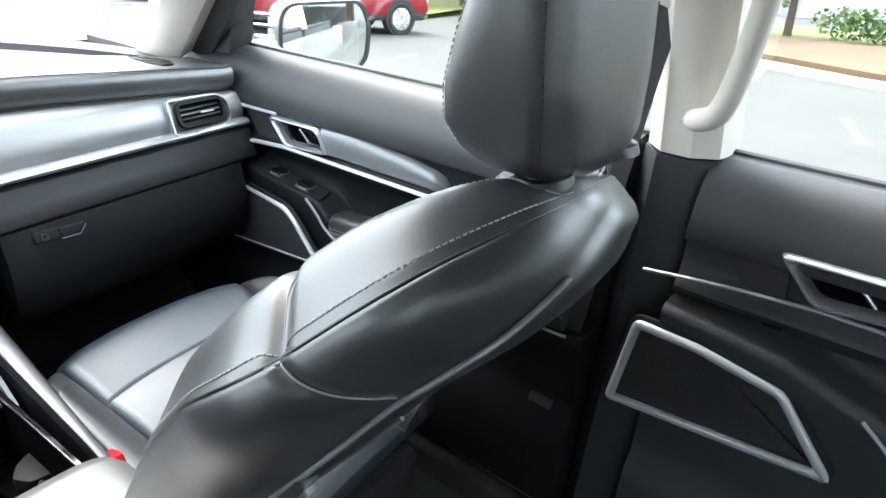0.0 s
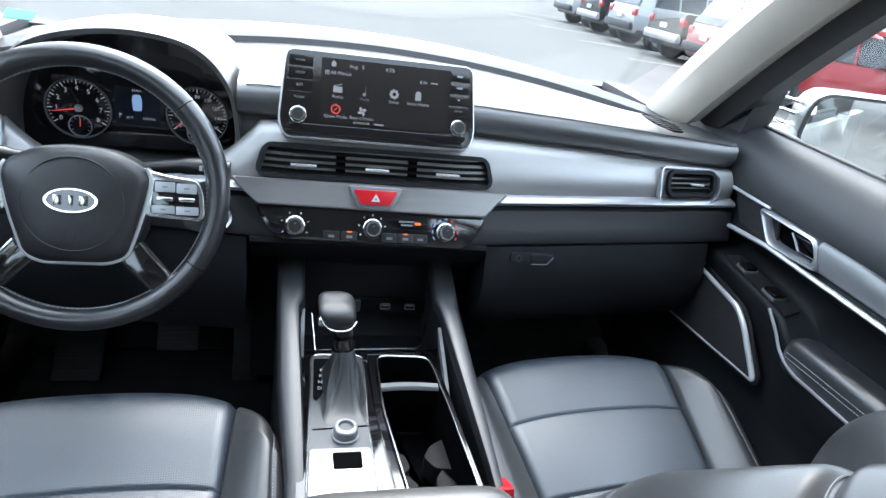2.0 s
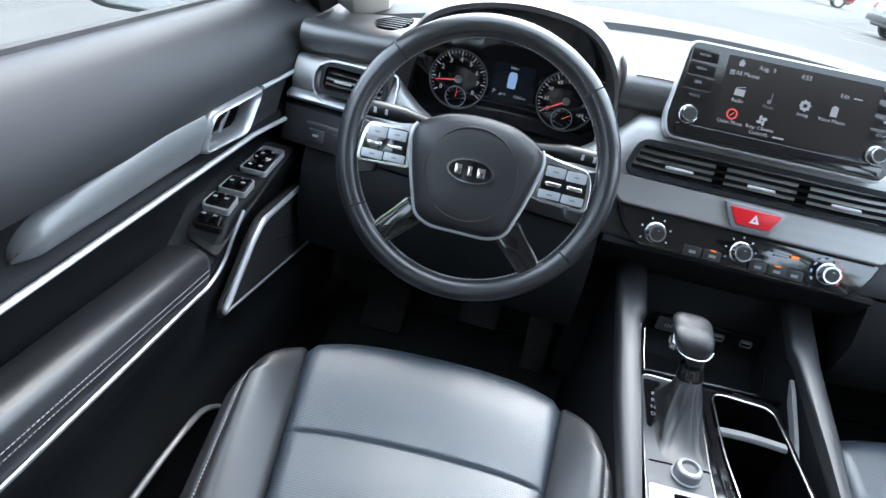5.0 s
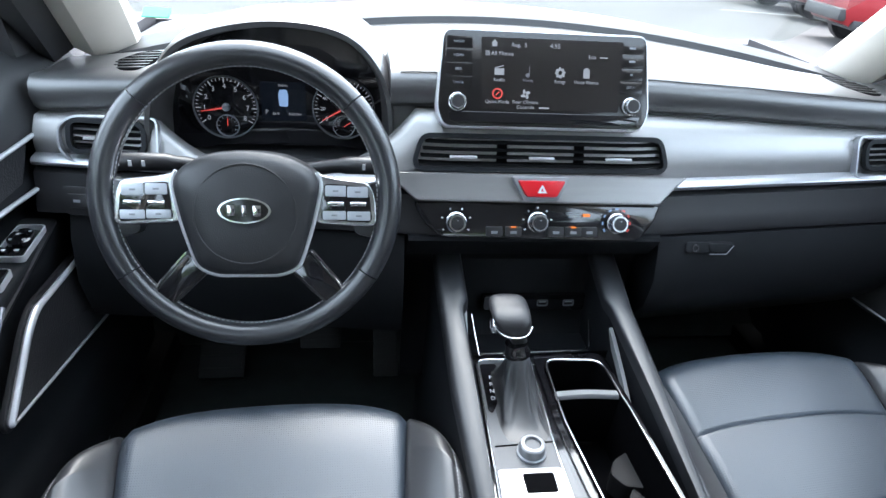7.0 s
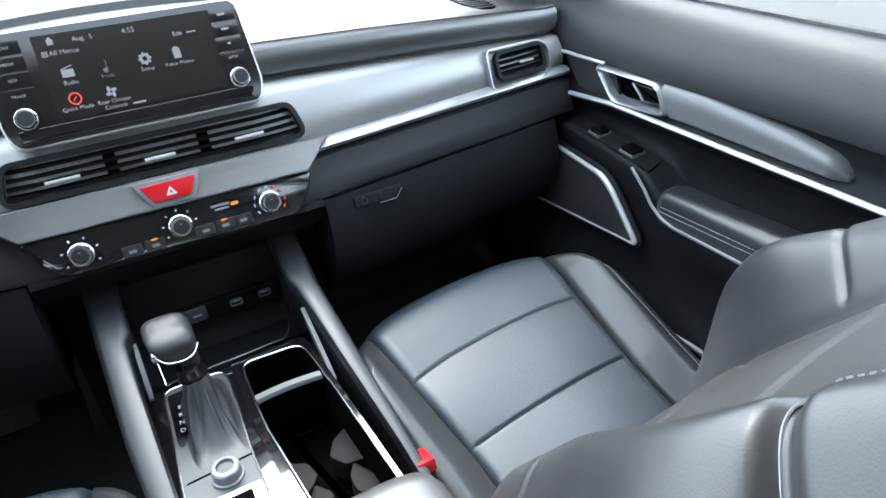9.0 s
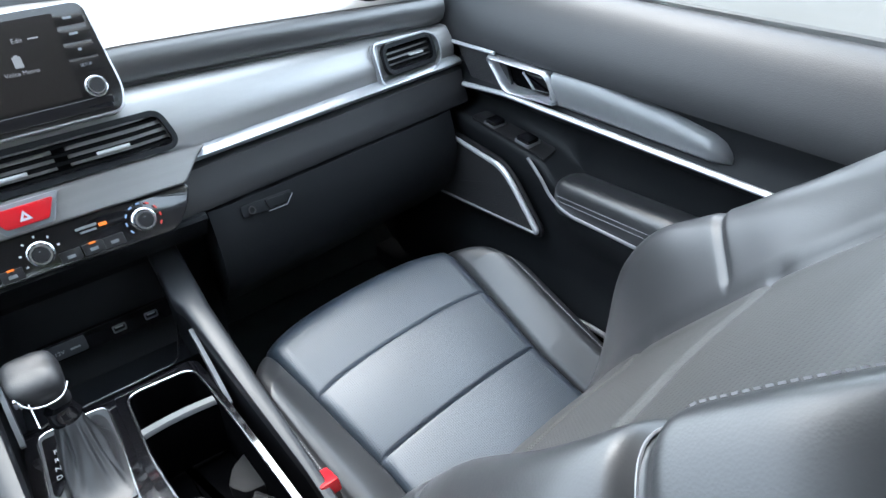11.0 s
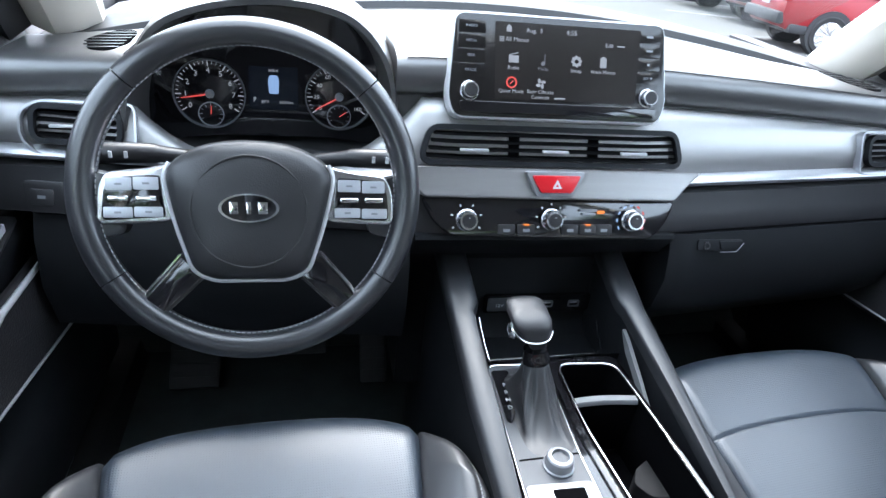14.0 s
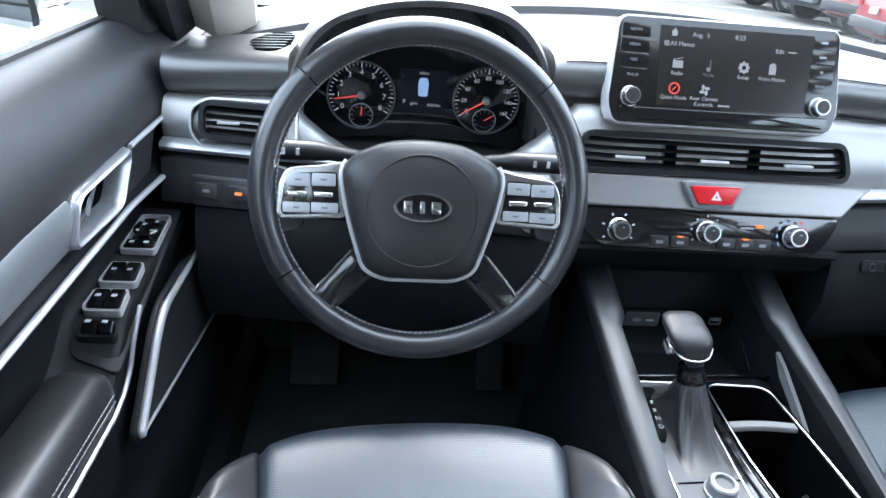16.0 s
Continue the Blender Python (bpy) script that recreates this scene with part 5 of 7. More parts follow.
# instrument binnacle
BX = -0.405
hood = []
for x, z in ((-0.60, 1.06), (-0.595, 1.12), (-0.575, 1.18), (-0.54, 1.228), (-0.48, 1.255), (-0.40, 1.268), (-0.32, 1.262), (-0.27, 1.238), (-0.235, 1.19), (-0.222, 1.13), (-0.22, 1.06)):
    hood.append((x, z))
hood = [(p.x, p.y) for p in curve_points([(a, b, 0) for a, b in hood], 5)]
cen = Vector((BX, 1.10))
def ringed(k, y, dz=0.0):
    return [((a - BX) * k + BX, y, (b - 1.06) * k + 1.06 + dz) for a, b in hood]
bm = bmesh.new()
loft(bm, [ringed(1.10, 1.42, -0.05), ringed(1.07, 1.30, -0.025), ringed(1.03, 1.18, -0.005), ringed(1.0, 1.11, 0.0), ringed(0.985, 1.098, -0.001), ringed(0.955, 1.10, -0.003), ringed(0.93, 1.13, -0.003), ringed(0.90, 1.205, -0.006)], closed=False)
dpart("instrument_hood", bm, TOPPAD, label="black hood over the instruments", sharp=60)
bm = bmesh.new()
prism(bm, [((a - BX) * 0.93 + BX, (b - 1.06) * 0.93 + 1.05) for a, b in hood] + [(-0.25, 1.035), (-0.32, 1.045), (-0.48, 1.045), (-0.56, 1.035)], 0.01, lambda a, b, c: (a, 1.205 - c, b))
inst = dpart("instrument_face", bm, GLOSS, label="black instrument panel")
bm = bmesh.new()
tube(bm, curve_points([(-0.585, 1.135, 1.09), (-0.57, 1.12, 1.05), (-0.53, 1.11, 1.035), (-0.46, 1.11, 1.05), (-0.35, 1.11, 1.05), (-0.28, 1.11, 1.035), (-0.24, 1.12, 1.055), (-0.225, 1.135, 1.10)], 6), 0.007, n=8)
dpart("instrument_rim", bm, SOFT, inst)


def gauge(cx, cz, r, labels, first, last, needle, sub):
    f = lambda a, b, c: (cx + a, 1.195 - c, cz + b)
    circ = lambda q, n=48: [(q * math.cos(k * math.tau / n), q * math.sin(k * math.tau / n)) for k in range(n)]
    bm = bmesh.new()
    frame_ring(bm, circ(r), circ(r * 0.965), 0.006, f)
    g = dpart("gauge_ring", bm, PANELGREY, inst, "thin bright gauge ring")
    n = (len(labels) - 1) * 4
    bm = bmesh.new()
    for i in range(n + 1):
        a = radians(first + (last - first) * i / n)
        big = i % 4 == 0
        c = r * (0.86 if big else 0.89)
        box(bm, f(c * math.cos(a), c * math.sin(a), 0.001), (r * (0.16 if big else 0.08), 0.0008, 0.0016 if big else 0.0008), m=Matrix.Rotation(-a, 4, "Y"))
    dpart("gauge_ticks", bm, GLOW_W, g)
    for i, t in enumerate(labels):
        a = radians(first + (last - first) * i / (len(labels) - 1))
        p = Vector(f(r * 0.66 * math.cos(a), r * 0.66 * math.sin(a), 0.001)) + OFF
        lettering("gauge_number", t, r * (0.22 if len(labels) > 8 and len(t) < 2 else 0.17), Matrix.Translation(p) @ Matrix.Rotation(math.pi / 2, 4, "X"), GLOW_W, g)
    a = radians(needle)
    bm = bmesh.new()
    tube(bm, [f(-r * 0.1 * math.cos(a), -r * 0.1 * math.sin(a), 0.004), f(r * 0.8 * math.cos(a), r * 0.8 * math.sin(a), 0.004)], [0.0016, 0.0006], n=6)
    dpart("needle", bm, GLOW_R, g, "red needle")
    bm = bmesh.new()
    bmesh.ops.create_cone(bm, cap_ends=True, segments=24, radius1=r * 0.13, radius2=r * 0.10, depth=0.006, matrix=Matrix.Translation(f(0, 0, 0.004)) @ Matrix.Rotation(math.pi / 2, 4, "X"))
    dpart("needle_hub", bm, KNOBGREY, g)
    bm = bmesh.new()
    s = 0.36 * r
    frame_ring(bm, [(a * 0.36, b * 0.36 - 0.60 * r) for a, b in circ(r)], [(a * 0.335, b * 0.335 - 0.60 * r) for a, b in circ(r)], 0.003, f)
    for i in range(9):
        a = radians(210 - 240 * i / 8)
        box(bm, f(s * 0.8 * math.cos(a), s * 0.8 * math.sin(a) - 0.6 * r, 0.001), (s * 0.25, 0.0008, 0.0008), m=Matrix.Rotation(-a, 4, "Y"))
    sg = dpart("small_gauge", bm, KNOBGREY, g)
    bm = bmesh.new()
    a = radians(sub)
    tube(bm, [f(0, -0.6 * r, 0.003), f(s * 0.7 * math.cos(a), s * 0.7 * math.sin(a) - 0.6 * r, 0.003)], 0.0007, n=5)
    dpart("needle", bm, GLOW_R, sg)


gauge(-0.493, 1.108, 0.052, list("012345678"), 213, -33, 190, 85)
gauge(-0.302, 1.111, 0.052, ["0", "20", "40", "60", "80", "100", "120", "140", "160"], 213, -33, 210, 35)
bm = bmesh.new()
prism(bm, rounded([(-0.436, 1.152), (-0.364, 1.152), (-0.364, 1.088), (-0.436, 1.088)], 0.003), 0.001, lambda a, b, c: (a, 1.1948 - c, b))
lcd = dpart("trip_display", bm, LCD, inst, "lit trip computer display")
bm = bmesh.new()
prism(bm, rounded([(-0.406, 1.140), (-0.394, 1.140), (-0.392, 1.131), (-0.393, 1.112), (-0.407, 1.112), (-0.408, 1.131)], 0.003), 0.0006, lambda a, b, c: (a, 1.1936 - c, b))
dpart("car_symbol", bm, GLOW_B, lcd)
for txt, x, z, sz in (("368mi", -0.400, 1.147, 0.006), ("P", -0.428, 1.102, 0.010), ("89°F", -0.413, 1.099, 0.006), ("53603mi", -0.382, 1.099, 0.006)):
    lettering("trip_text", txt, sz, Matrix.Translation(Vector((x, 1.1934, z)) + OFF) @ Matrix.Rotation(math.pi / 2, 4, "X"), GLOW_W, lcd)
# defroster outlets in the top pad
for s in (-1, 1):
    top_at = lambda a, b, c: (a, b, 1.1735 - 0.05 * (abs(a) - 0.6) + c)
    o = rounded([(s * 0.588, 1.215), (s * 0.606, 1.290), (s * 0.640, 1.282), (s * 0.660, 1.225), (s * 0.640, 1.160), (s * 0.612, 1.152)], 0.012)
    bm = bmesh.new()
    prism(bm, o, 0.001, top_at)
    outlet = dpart("defroster_outlet", bm, VENT, label="black slotted defroster outlet")
    for k in range(6):
        bm = bmesh.new()
        y = 1.172 + 0.019 * k
        w = 0.020 + 0.010 * math.sin(k / 5 * math.pi)
        box(bm, top_at(s * (0.624 + 0.004 * math.sin(k)), y, 0.0014), (2 * w, 0.0045, 0.0016), 0.0006, m=Matrix.Rotation(s * radians(-14), 4, "Z"))
        dpart("defroster_fin", bm, SOFT, outlet)
# parking permit at the foot of the windscreen
bm = bmesh.new()
box(bm, (-0.66, 1.462, 1.205), (0.05, 0.002, 0.028), 0.0, m=Matrix.Rotation(radians(-62), 4, "X"))
dpart("windscreen_sticker", bm, material("green_sticker", (0.02, 0.30, 0.14), 0.5, vary=0.1, scale=30), label="small green sticker")


# start button, and the small switch panel below the driver's vent
o = [(-0.247 + 0.019 * math.cos(k * math.tau / 32), 0.997 + 0.019 * math.sin(k * math.tau / 32)) for k in range(32)]
bm = bmesh.new()
frame_ring(bm, o, [(-0.247 + (a + 0.247) * 0.8, 0.997 + (b - 0.997) * 0.8) for a, b in o], 0.012, on_face(0.0))
st = dpart("start_button", bm, SATIN, label="round start button with satin ring")
bm = bmesh.new()
prism(bm, [(-0.247 + (a + 0.247) * 0.78, 0.997 + (b - 0.997) * 0.78) for a, b in o], 0.010, on_face(0.0), 0.002)
dpart("button_face", bm, KNOBGREY, st)
bm = bmesh.new()
prism(bm, rounded([(-0.725, 1.012), (-0.60, 1.012), (-0.60, 0.972), (-0.72, 0.972)], 0.008), 0.006, on_face(0.0), 0.002)
sw = dpart("switch_panel", bm, SOFT)
for x, mt in ((-0.70, KNOBGREY), (-0.655, GLOW_O)):
    bm = bmesh.new()
    prism(bm, rounded([(x - 0.015, 1.002), (x + 0.015, 1.002), (x + 0.015, 0.982), (x - 0.015, 0.982)], 0.003), 0.009, on_face(0.0), 0.001)
    k = dpart("switch_key", bm, SOFT, sw)
    bm = bmesh.new()
    prism(bm, [(x - 0.005, 0.994), (x + 0.005, 0.994), (x + 0.005, 0.990), (x - 0.005, 0.990)], 0.0095, on_face(0.0))
    dpart("key_mark", bm, mt, k)
# ---- steering wheel ----
WC = Vector((-0.411, 0.887, 1.0875))
WT = radians(69.2)   # the wheel's own plane is leant back by this turn about the x axis
wheel = thing("steering_wheel", "black leather steering wheel with silver spokes", "steering wheel", WC)
wheel.rotation_euler = (WT, 0, 0)
R, RR = 0.1757, 0.0156


def ring_points(a0, a1, n, r=R):
    return [Vector((r * math.cos(radians(a0 + (a1 - a0) * i / n)), r * math.sin(radians(a0 + (a1 - a0) * i / n)), 0)) for i in range(n + 1)]


for name, a0, a1 in (("rim_top", 43, 137), ("rim_left", 137, 213), ("rim_bottom", 213, 327), ("rim_right", 327, 403)):
    bm = bmesh.new()
    rings = []
    for p in ring_points(a0 + 0.25, a1 - 0.25, 28):
        d = p.normalized()
        rings.append([p + d * RR * math.cos(k * math.tau / 16) + Vector((0, 0, RR * 1.12 * math.sin(k * math.tau / 16))) for k in range(16)])
    loft(bm, rings)
    part(name, bm, WHEELHIDE, wheel, sharp=60)
bm = bmesh.new()
stitches(bm, [p * ((R - RR * 0.98) / R) + Vector((0, 0, 0.004)) for p in ring_points(0, 360, 140)], 0.006, 0.0008)
part("rim_stitching", bm, THREAD, wheel, "pale stitching inside the rim")
# airbag cover
hub = rounded([(-0.092, 0.030), (-0.050, 0.055), (0.0, 0.0605), (0.050, 0.055), (0.092, 0.030), (0.080, -0.030), (0.062, -0.086), (0.040, -0.096), (-0.040, -0.096), (-0.062, -0.086), (-0.080, -0.030)], 0.024, 6)
bm = bmesh.new()
rings = []
for k, z in ((1.0, -0.03), (1.0, 0.006), (0.985, 0.014), (0.95, 0.021), (0.85, 0.027), (0.6, 0.031), (0.3, 0.033), (0.02, 0.0335)):
    rings.append([(a * k, (b + 0.02) * k - 0.02, z) for a, b in hub])
loft(bm, rings)
cover = part("airbag_cover", bm, PAD, wheel, "black grained airbag cover", sharp=60)
bm = bmesh.new()
circ = [(0.061 * math.cos(k * math.tau / 60), 0.061 * math.sin(k * math.tau / 60) - 0.018) for k in range(60)]
tube(bm, [(a, b, 0.0295) for a, b in circ], 0.0011, n=6, closed=True)
part("cover_groove", bm, DARK, cover)
bm = bmesh.new()
tube(bm, [(a * 1.012, (b + 0.02) * 1.012 - 0.02, 0.010) for a, b in hub[28:] + hub[:7] if b < 0.034], 0.0027, n=8)
part("bright_edge", bm, BRIGHT, cover, "bright chrome edge")
# emblem: plain oval badge
bm = bmesh.new()
oval = lambda q: [(0.0315 * q * math.cos(k * math.tau / 48), 0.0155 * q * math.sin(k * math.tau / 48)) for k in range(48)]
frame_ring(bm, oval(1.0), oval(0.90), 0.004, lambda a, b, c: (a, b - 0.013, 0.032 + c))
badge = part("badge", bm, CHROME, cover, "oval chrome badge")
bm = bmesh.new()
prism(bm, oval(0.91), 0.002, lambda a, b, c: (a, b - 0.013, 0.032 + c))
part("badge_ground", bm, GLOSS, badge)
for x0, w in ((-0.016, 0.009), (-0.0005, 0.005), (0.0145, 0.010)):
    bm = bmesh.new()
    box(bm, (x0, -0.013, 0.0348), (w, 0.013, 0.002), 0.0006)
    part("badge_shape", bm, CHROME, badge)
lettering("airbag_text", "AIRBAG", 0.007, Matrix.Translation((0, -0.062, 0.0305)), DARK, cover)
# upper spokes with keys
SY = -0.009
for s in (-1, 1):
    bm = bmesh.new()
    o = rounded([(s * 0.060, 0.052), (s * 0.088, 0.040), (s * 0.112, 0.035), (s * 0.150, 0.031), (s * 0.158, 0.012), (s * 0.160, -0.020), (s * 0.154, -0.026), (s * 0.084, -0.022), (s * 0.070, 0.0)], 0.009)
    rim_in = rounded([(s * 0.094, 0.028), (s * 0.100, 0.0285), (s * 0.112, 0.0280), (s * 0.146, 0.0250), (s * 0.151, 0.010), (s * 0.1535, -0.016), (s * 0.150, -0.0205), (s * 0.089, -0.0165), (s * 0.091, 0.0)], 0.004)
    prism(bm, o, 0.022, lambda a, b, c: (a, b + SY, c - 0.012), 0.003, 3)
    sp = part("spoke", bm, SATIN, wheel, "satin silver spoke with keys")
    bm = bmesh.new()
    prism(bm, rim_in, 0.0112, lambda a, b, c: (a, b + SY, c), 0.0006)
    part("key_field", bm, GLOSS, sp, "glossy black key field")
    mid = 0.1215
    for x in (0.108, 0.136):
        bm = bmesh.new()
        box(bm, (s * x, 0.0035 + SY, 0.0125), (0.021, 0.0055, 0.004), 0.0018, 3)
        part("rocker_key", bm, CHROME, sp, "bright rocker key")
    for x0, x1, y0, y1 in ((0.095, mid - 0.0007, 0.0128, 0.0265), (mid + 0.0007, 0.1485, 0.0118, 0.0255), (0.0915, mid - 0.0007, -0.0165, -0.0055), (mid + 0.0007, 0.1515, -0.0175, -0.0060)):
        bm = bmesh.new()
        prism(bm, rounded([(s * x0, y1), (s * x1, y1), (s * x1, y0), (s * x0, y0)], 0.002), 0.0122, lambda a, b, c: (a, b + SY, c), 0.0008)
        k = part("wheel_key", bm, LIGHTKEY, sp)
        bm = bmesh.new()
        box(bm, (s * (x0 + x1) / 2, (y0 + y1) / 2 + SY, 0.0123), (0.007, 0.0022, 0.0003))
        part("key_mark", bm, KNOBGREY, k)
    # dark arms reaching the rim
    bm = bmesh.new()
    prism(bm, rounded([(s * 0.13, 0.024), (s * 0.172, 0.035), (s * 0.172, -0.045), (s * 0.13, -0.036)], 0.01), 0.022, lambda a, b, c: (a, b + SY, c - 0.018), 0.005)
    part("spoke_arm", bm, WHEELHIDE, wheel)
    # lower spokes: glossy insert in a bright frame
    bm = bmesh.new()
    o = [(s * 0.049, -0.092), (s * 0.076, -0.066), (s * 0.112, -0.108), (s * 0.120, -0.122), (s * 0.098, -0.138), (s * 0.088, -0.130)]
    prism(bm, rounded(o, 0.004), 0.018, lambda a, b, c: (a, b, c - 0.012), 0.002)
    ls = part("lower_spoke", bm, SOFT, wheel)
    bm = bmesh.new()
    prism(bm, rounded(shrink(o, 0.004), 0.003), 0.0085, SL, 0.001)
    part("spoke_insert", bm, GLOSS, ls, "glossy black insert")
    bm = bmesh.new()
    tube(bm, [(s * 0.077, -0.068, 0.006), (s * 0.111, -0.108, 0.006), (s * 0.117, -0.120, 0.005)], 0.0018, n=6)
    part("bright_edge", bm, CHROME, ls, "thin chrome edge")
# column and stalks stay with the car
col = thing("steering_column", "black steering column with two switch stalks", "steering column", (-0.413, 1.0, 1.05))
bm = bmesh.new()
tube(bm, [(0, 0.16, -0.075), (0, 0.02, -0.070), (0, -0.06, -0.01)], [0.062, 0.058, 0.052], n=20)
part("column_cover", bm, DARK, col)
for s in (-1, 1):
    bm = bmesh.new()
    tube(bm, curve_points([(s * 0.06, 0.0, 0.03), (s * 0.11, -0.012, 0.042), (s * 0.15, -0.02, 0.046), (s * 0.185, -0.022, 0.046)], 4), [0.010] * 5 + [0.0125] * 8, n=14)
    st = part("stalk", bm, SOFT, col, "black switch stalk")
    for x in (0.145, 0.162, 0.178):
        bm = bmesh.new()
        box(bm, (s * x, -0.036, 0.050), (0.004, 0.0012, 0.008))
        part("stalk_mark", bm, MARK, st)

# ---- centre console ----
cons = thing("centre_console", "black centre console with glossy panel, gear lever and cup holders", "console", (0, 0.75, 0.44))
CO = Vector((0, -0.75, -0.44))


def cpart(name, bm, mat, parent=None, label="", sharp=38):
    bmesh.ops.translate(bm, verts=bm.verts, vec=CO)
    return part(name, bm, mat, parent or cons, label, sharp)


bm = bmesh.new()
loft(bm, [[(-0.13, y, 0.44), (-0.128, y, 0.66), (-0.12, y, 0.672), (0.14, y, 0.672), (0.148, y, 0.66), (0.15, y, 0.44)] for y in (0.30, 0.6, 0.93)])
cpart("console_body", bm, DARK)
top = lambda a, b, c: (a, b, 0.793 + c)
# glossy top plate with the cup well cut out
cup = rounded([(0.016, 0.913), (0.110, 0.908), (0.119, 0.80), (0.130, 0.57), (0.032, 0.57), (0.013, 0.78)], 0.022)
bm = bmesh.new()
prism(bm, rounded([(-0.112, 0.935), (0.012, 0.935), (0.006, 0.80), (0.020, 0.60), (-0.118, 0.60)], 0.008), 0.006, lambda a, b, c: (a, b, 0.785 + c), 0.001)
cpart("console_plate", bm, GLOSS, label="glossy black console plate")
bm = bmesh.new()
frame_ring(bm, rounded([(0.003, 0.934), (0.121, 0.930), (0.127, 0.80), (0.137, 0.555), (0.020, 0.555), (0.002, 0.78)], 0.02), cup, 0.012, lambda a, b, c: (a, b, 0.782 + c))
cpart("plate_edge", bm, GLOSS)
bm = bmesh.new()
tube(bm, [(a, b, 0.7985) for a, b in shrink(cup, 0.001)], 0.0016, n=8, closed=True)
cpart("cup_rim", bm, SATIN, label="bright rim round the cup holders")
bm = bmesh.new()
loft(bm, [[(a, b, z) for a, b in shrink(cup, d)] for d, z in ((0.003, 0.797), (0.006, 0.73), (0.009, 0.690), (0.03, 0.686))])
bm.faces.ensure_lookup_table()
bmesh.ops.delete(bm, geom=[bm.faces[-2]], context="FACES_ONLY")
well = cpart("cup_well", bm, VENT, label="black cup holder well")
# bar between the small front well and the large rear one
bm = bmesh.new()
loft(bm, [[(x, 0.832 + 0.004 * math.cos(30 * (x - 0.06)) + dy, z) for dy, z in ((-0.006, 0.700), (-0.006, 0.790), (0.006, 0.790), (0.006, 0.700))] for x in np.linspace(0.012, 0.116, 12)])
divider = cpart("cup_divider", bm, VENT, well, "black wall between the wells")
bm = bmesh.new()
loft(bm, [[(x, 0.832 + 0.004 * math.cos(30 * (x - 0.06)) + dy, z) for dy, z in ((-0.007, 0.7902), (-0.007, 0.794), (-0.005, 0.797), (0.005, 0.797), (0.007, 0.794), (0.007, 0.7902))] for x in np.linspace(0.016, 0.112, 12)])
cpart("divider_cap", bm, GREYTRIM, divider, "grey cap on the dividing wall")
# sprung grey fingers on both sides of the large well
for x, y, g, w in ((0.034, 0.722, 172, 0.030), (0.104, 0.736, 10, 0.034), (0.042, 0.668, 150, 0.026), (0.108, 0.672, 30, 0.026)):
    bm = bmesh.new()
    prism(bm, rounded([(w * 0.6, -0.034), (w * 0.6, 0.036), (-w * 0.2, 0.026), (-w * 0.75, 0.004), (-w * 0.45, -0.022)], 0.007), 0.036, lambda a, b, c: Vector((x, y, 0.700 + c)) + Matrix.Rotation(radians(g), 3, "Z") @ Vector((a, b, 0)), 0.004)
    cpart("cup_grip", bm, GRIP, well, "grey cup grip")
# shifter panel
sh = rounded([(-0.094, 0.914), (-0.006, 0.912), (-0.007, 0.84), (-0.012, 0.74), (-0.010, 0.60), (-0.106, 0.60), (-0.098, 0.80)], 0.018)
bm = bmesh.new()
tube(bm, [(a, b, 0.7995) for a, b in shrink(sh, 0.001)], 0.0016, n=8, closed=True)
cpart("shifter_rim", bm, SATIN, label="bright rim round the shifter panel")
bm = bmesh.new()
prism(bm, shrink(sh, 0.0025), 0.006, top)
panel = cpart("shifter_panel", bm, PANELGREY, label="grey shifter panel")
bm = bmesh.new()
tube(bm, [(-0.094, 0.733, 0.7995), (-0.014, 0.738, 0.7995)], 0.0012, n=6)
cpart("panel_joint", bm, VENT, panel)
bm = bmesh.new()
prism(bm, rounded([(-0.089, 0.900), (-0.064, 0.900), (-0.068, 0.83), (-0.086, 0.795), (-0.092, 0.80)], 0.005), 0.008, top)
gate = cpart("gear_scale", bm, GLOSS, panel)
for k, t in enumerate("PRND"):
    lettering("gear_letter", t, 0.010, Matrix.Translation(Vector((-0.0775 - 0.0012 * k, 0.868 - 0.015 * k, 0.8015)) + CO), MARK, gate)
# gear lever: boot, neck, knob
KNOBLEATHER = material("worn_knob_leather", (0.019, 0.0195, 0.021), 0.45, vary=0.15, scale=30, bump=0.15, bump_scale=700, cells=True)
BOOTX = lambda t: -0.046 - 0.001 * t
bm = bmesh.new()
rings = []
for i in range(21):
    t = i / 20
    c = Vector((BOOTX(t), 0.822 + 0.026 * t, 0.799 + 0.066 * t ** 1.2))
    w, d, e = 0.035 - 0.019 * t ** 0.55, 0.084 - 0.067 * t ** 0.5, 0.42 + 0.58 * t
    loop = []
    for k in range(72):
        g = k / 72 * math.tau
        cx, cy = math.cos(g), math.sin(g)
        u = t * (1 - t)
        fold = 1 + 0.75 * u * math.sin(g * 5 + 3 * t + 0.6) * (0.55 + 0.45 * math.sin(g * 2 + 1)) + 0.28 * u * math.sin(g * 11 - 4 * t)
        loop.append(c + Vector((w * fold * math.copysign(abs(cx) ** e, cx), d * fold * math.copysign(abs(cy) ** e, cy), 0.004 * u * math.sin(g * 7))))
    rings.append(loop)
loft(bm, rings)
cpart("gear_boot", bm, KNOBLEATHER, label="creased black leather gear lever boot", sharp=75)
bm = bmesh.new()
tube(bm, [(-0.047, 0.848, 0.860), (-0.048, 0.849, 0.866), (-0.049, 0.850, 0.872), (-0.050, 0.851, 0.880)], [0.0185, 0.0195, 0.0170, 0.0165], n=24)
cpart("boot_collar", bm, GLOSS, label="dark ringed lever neck")
bm = bmesh.new()
rings = []
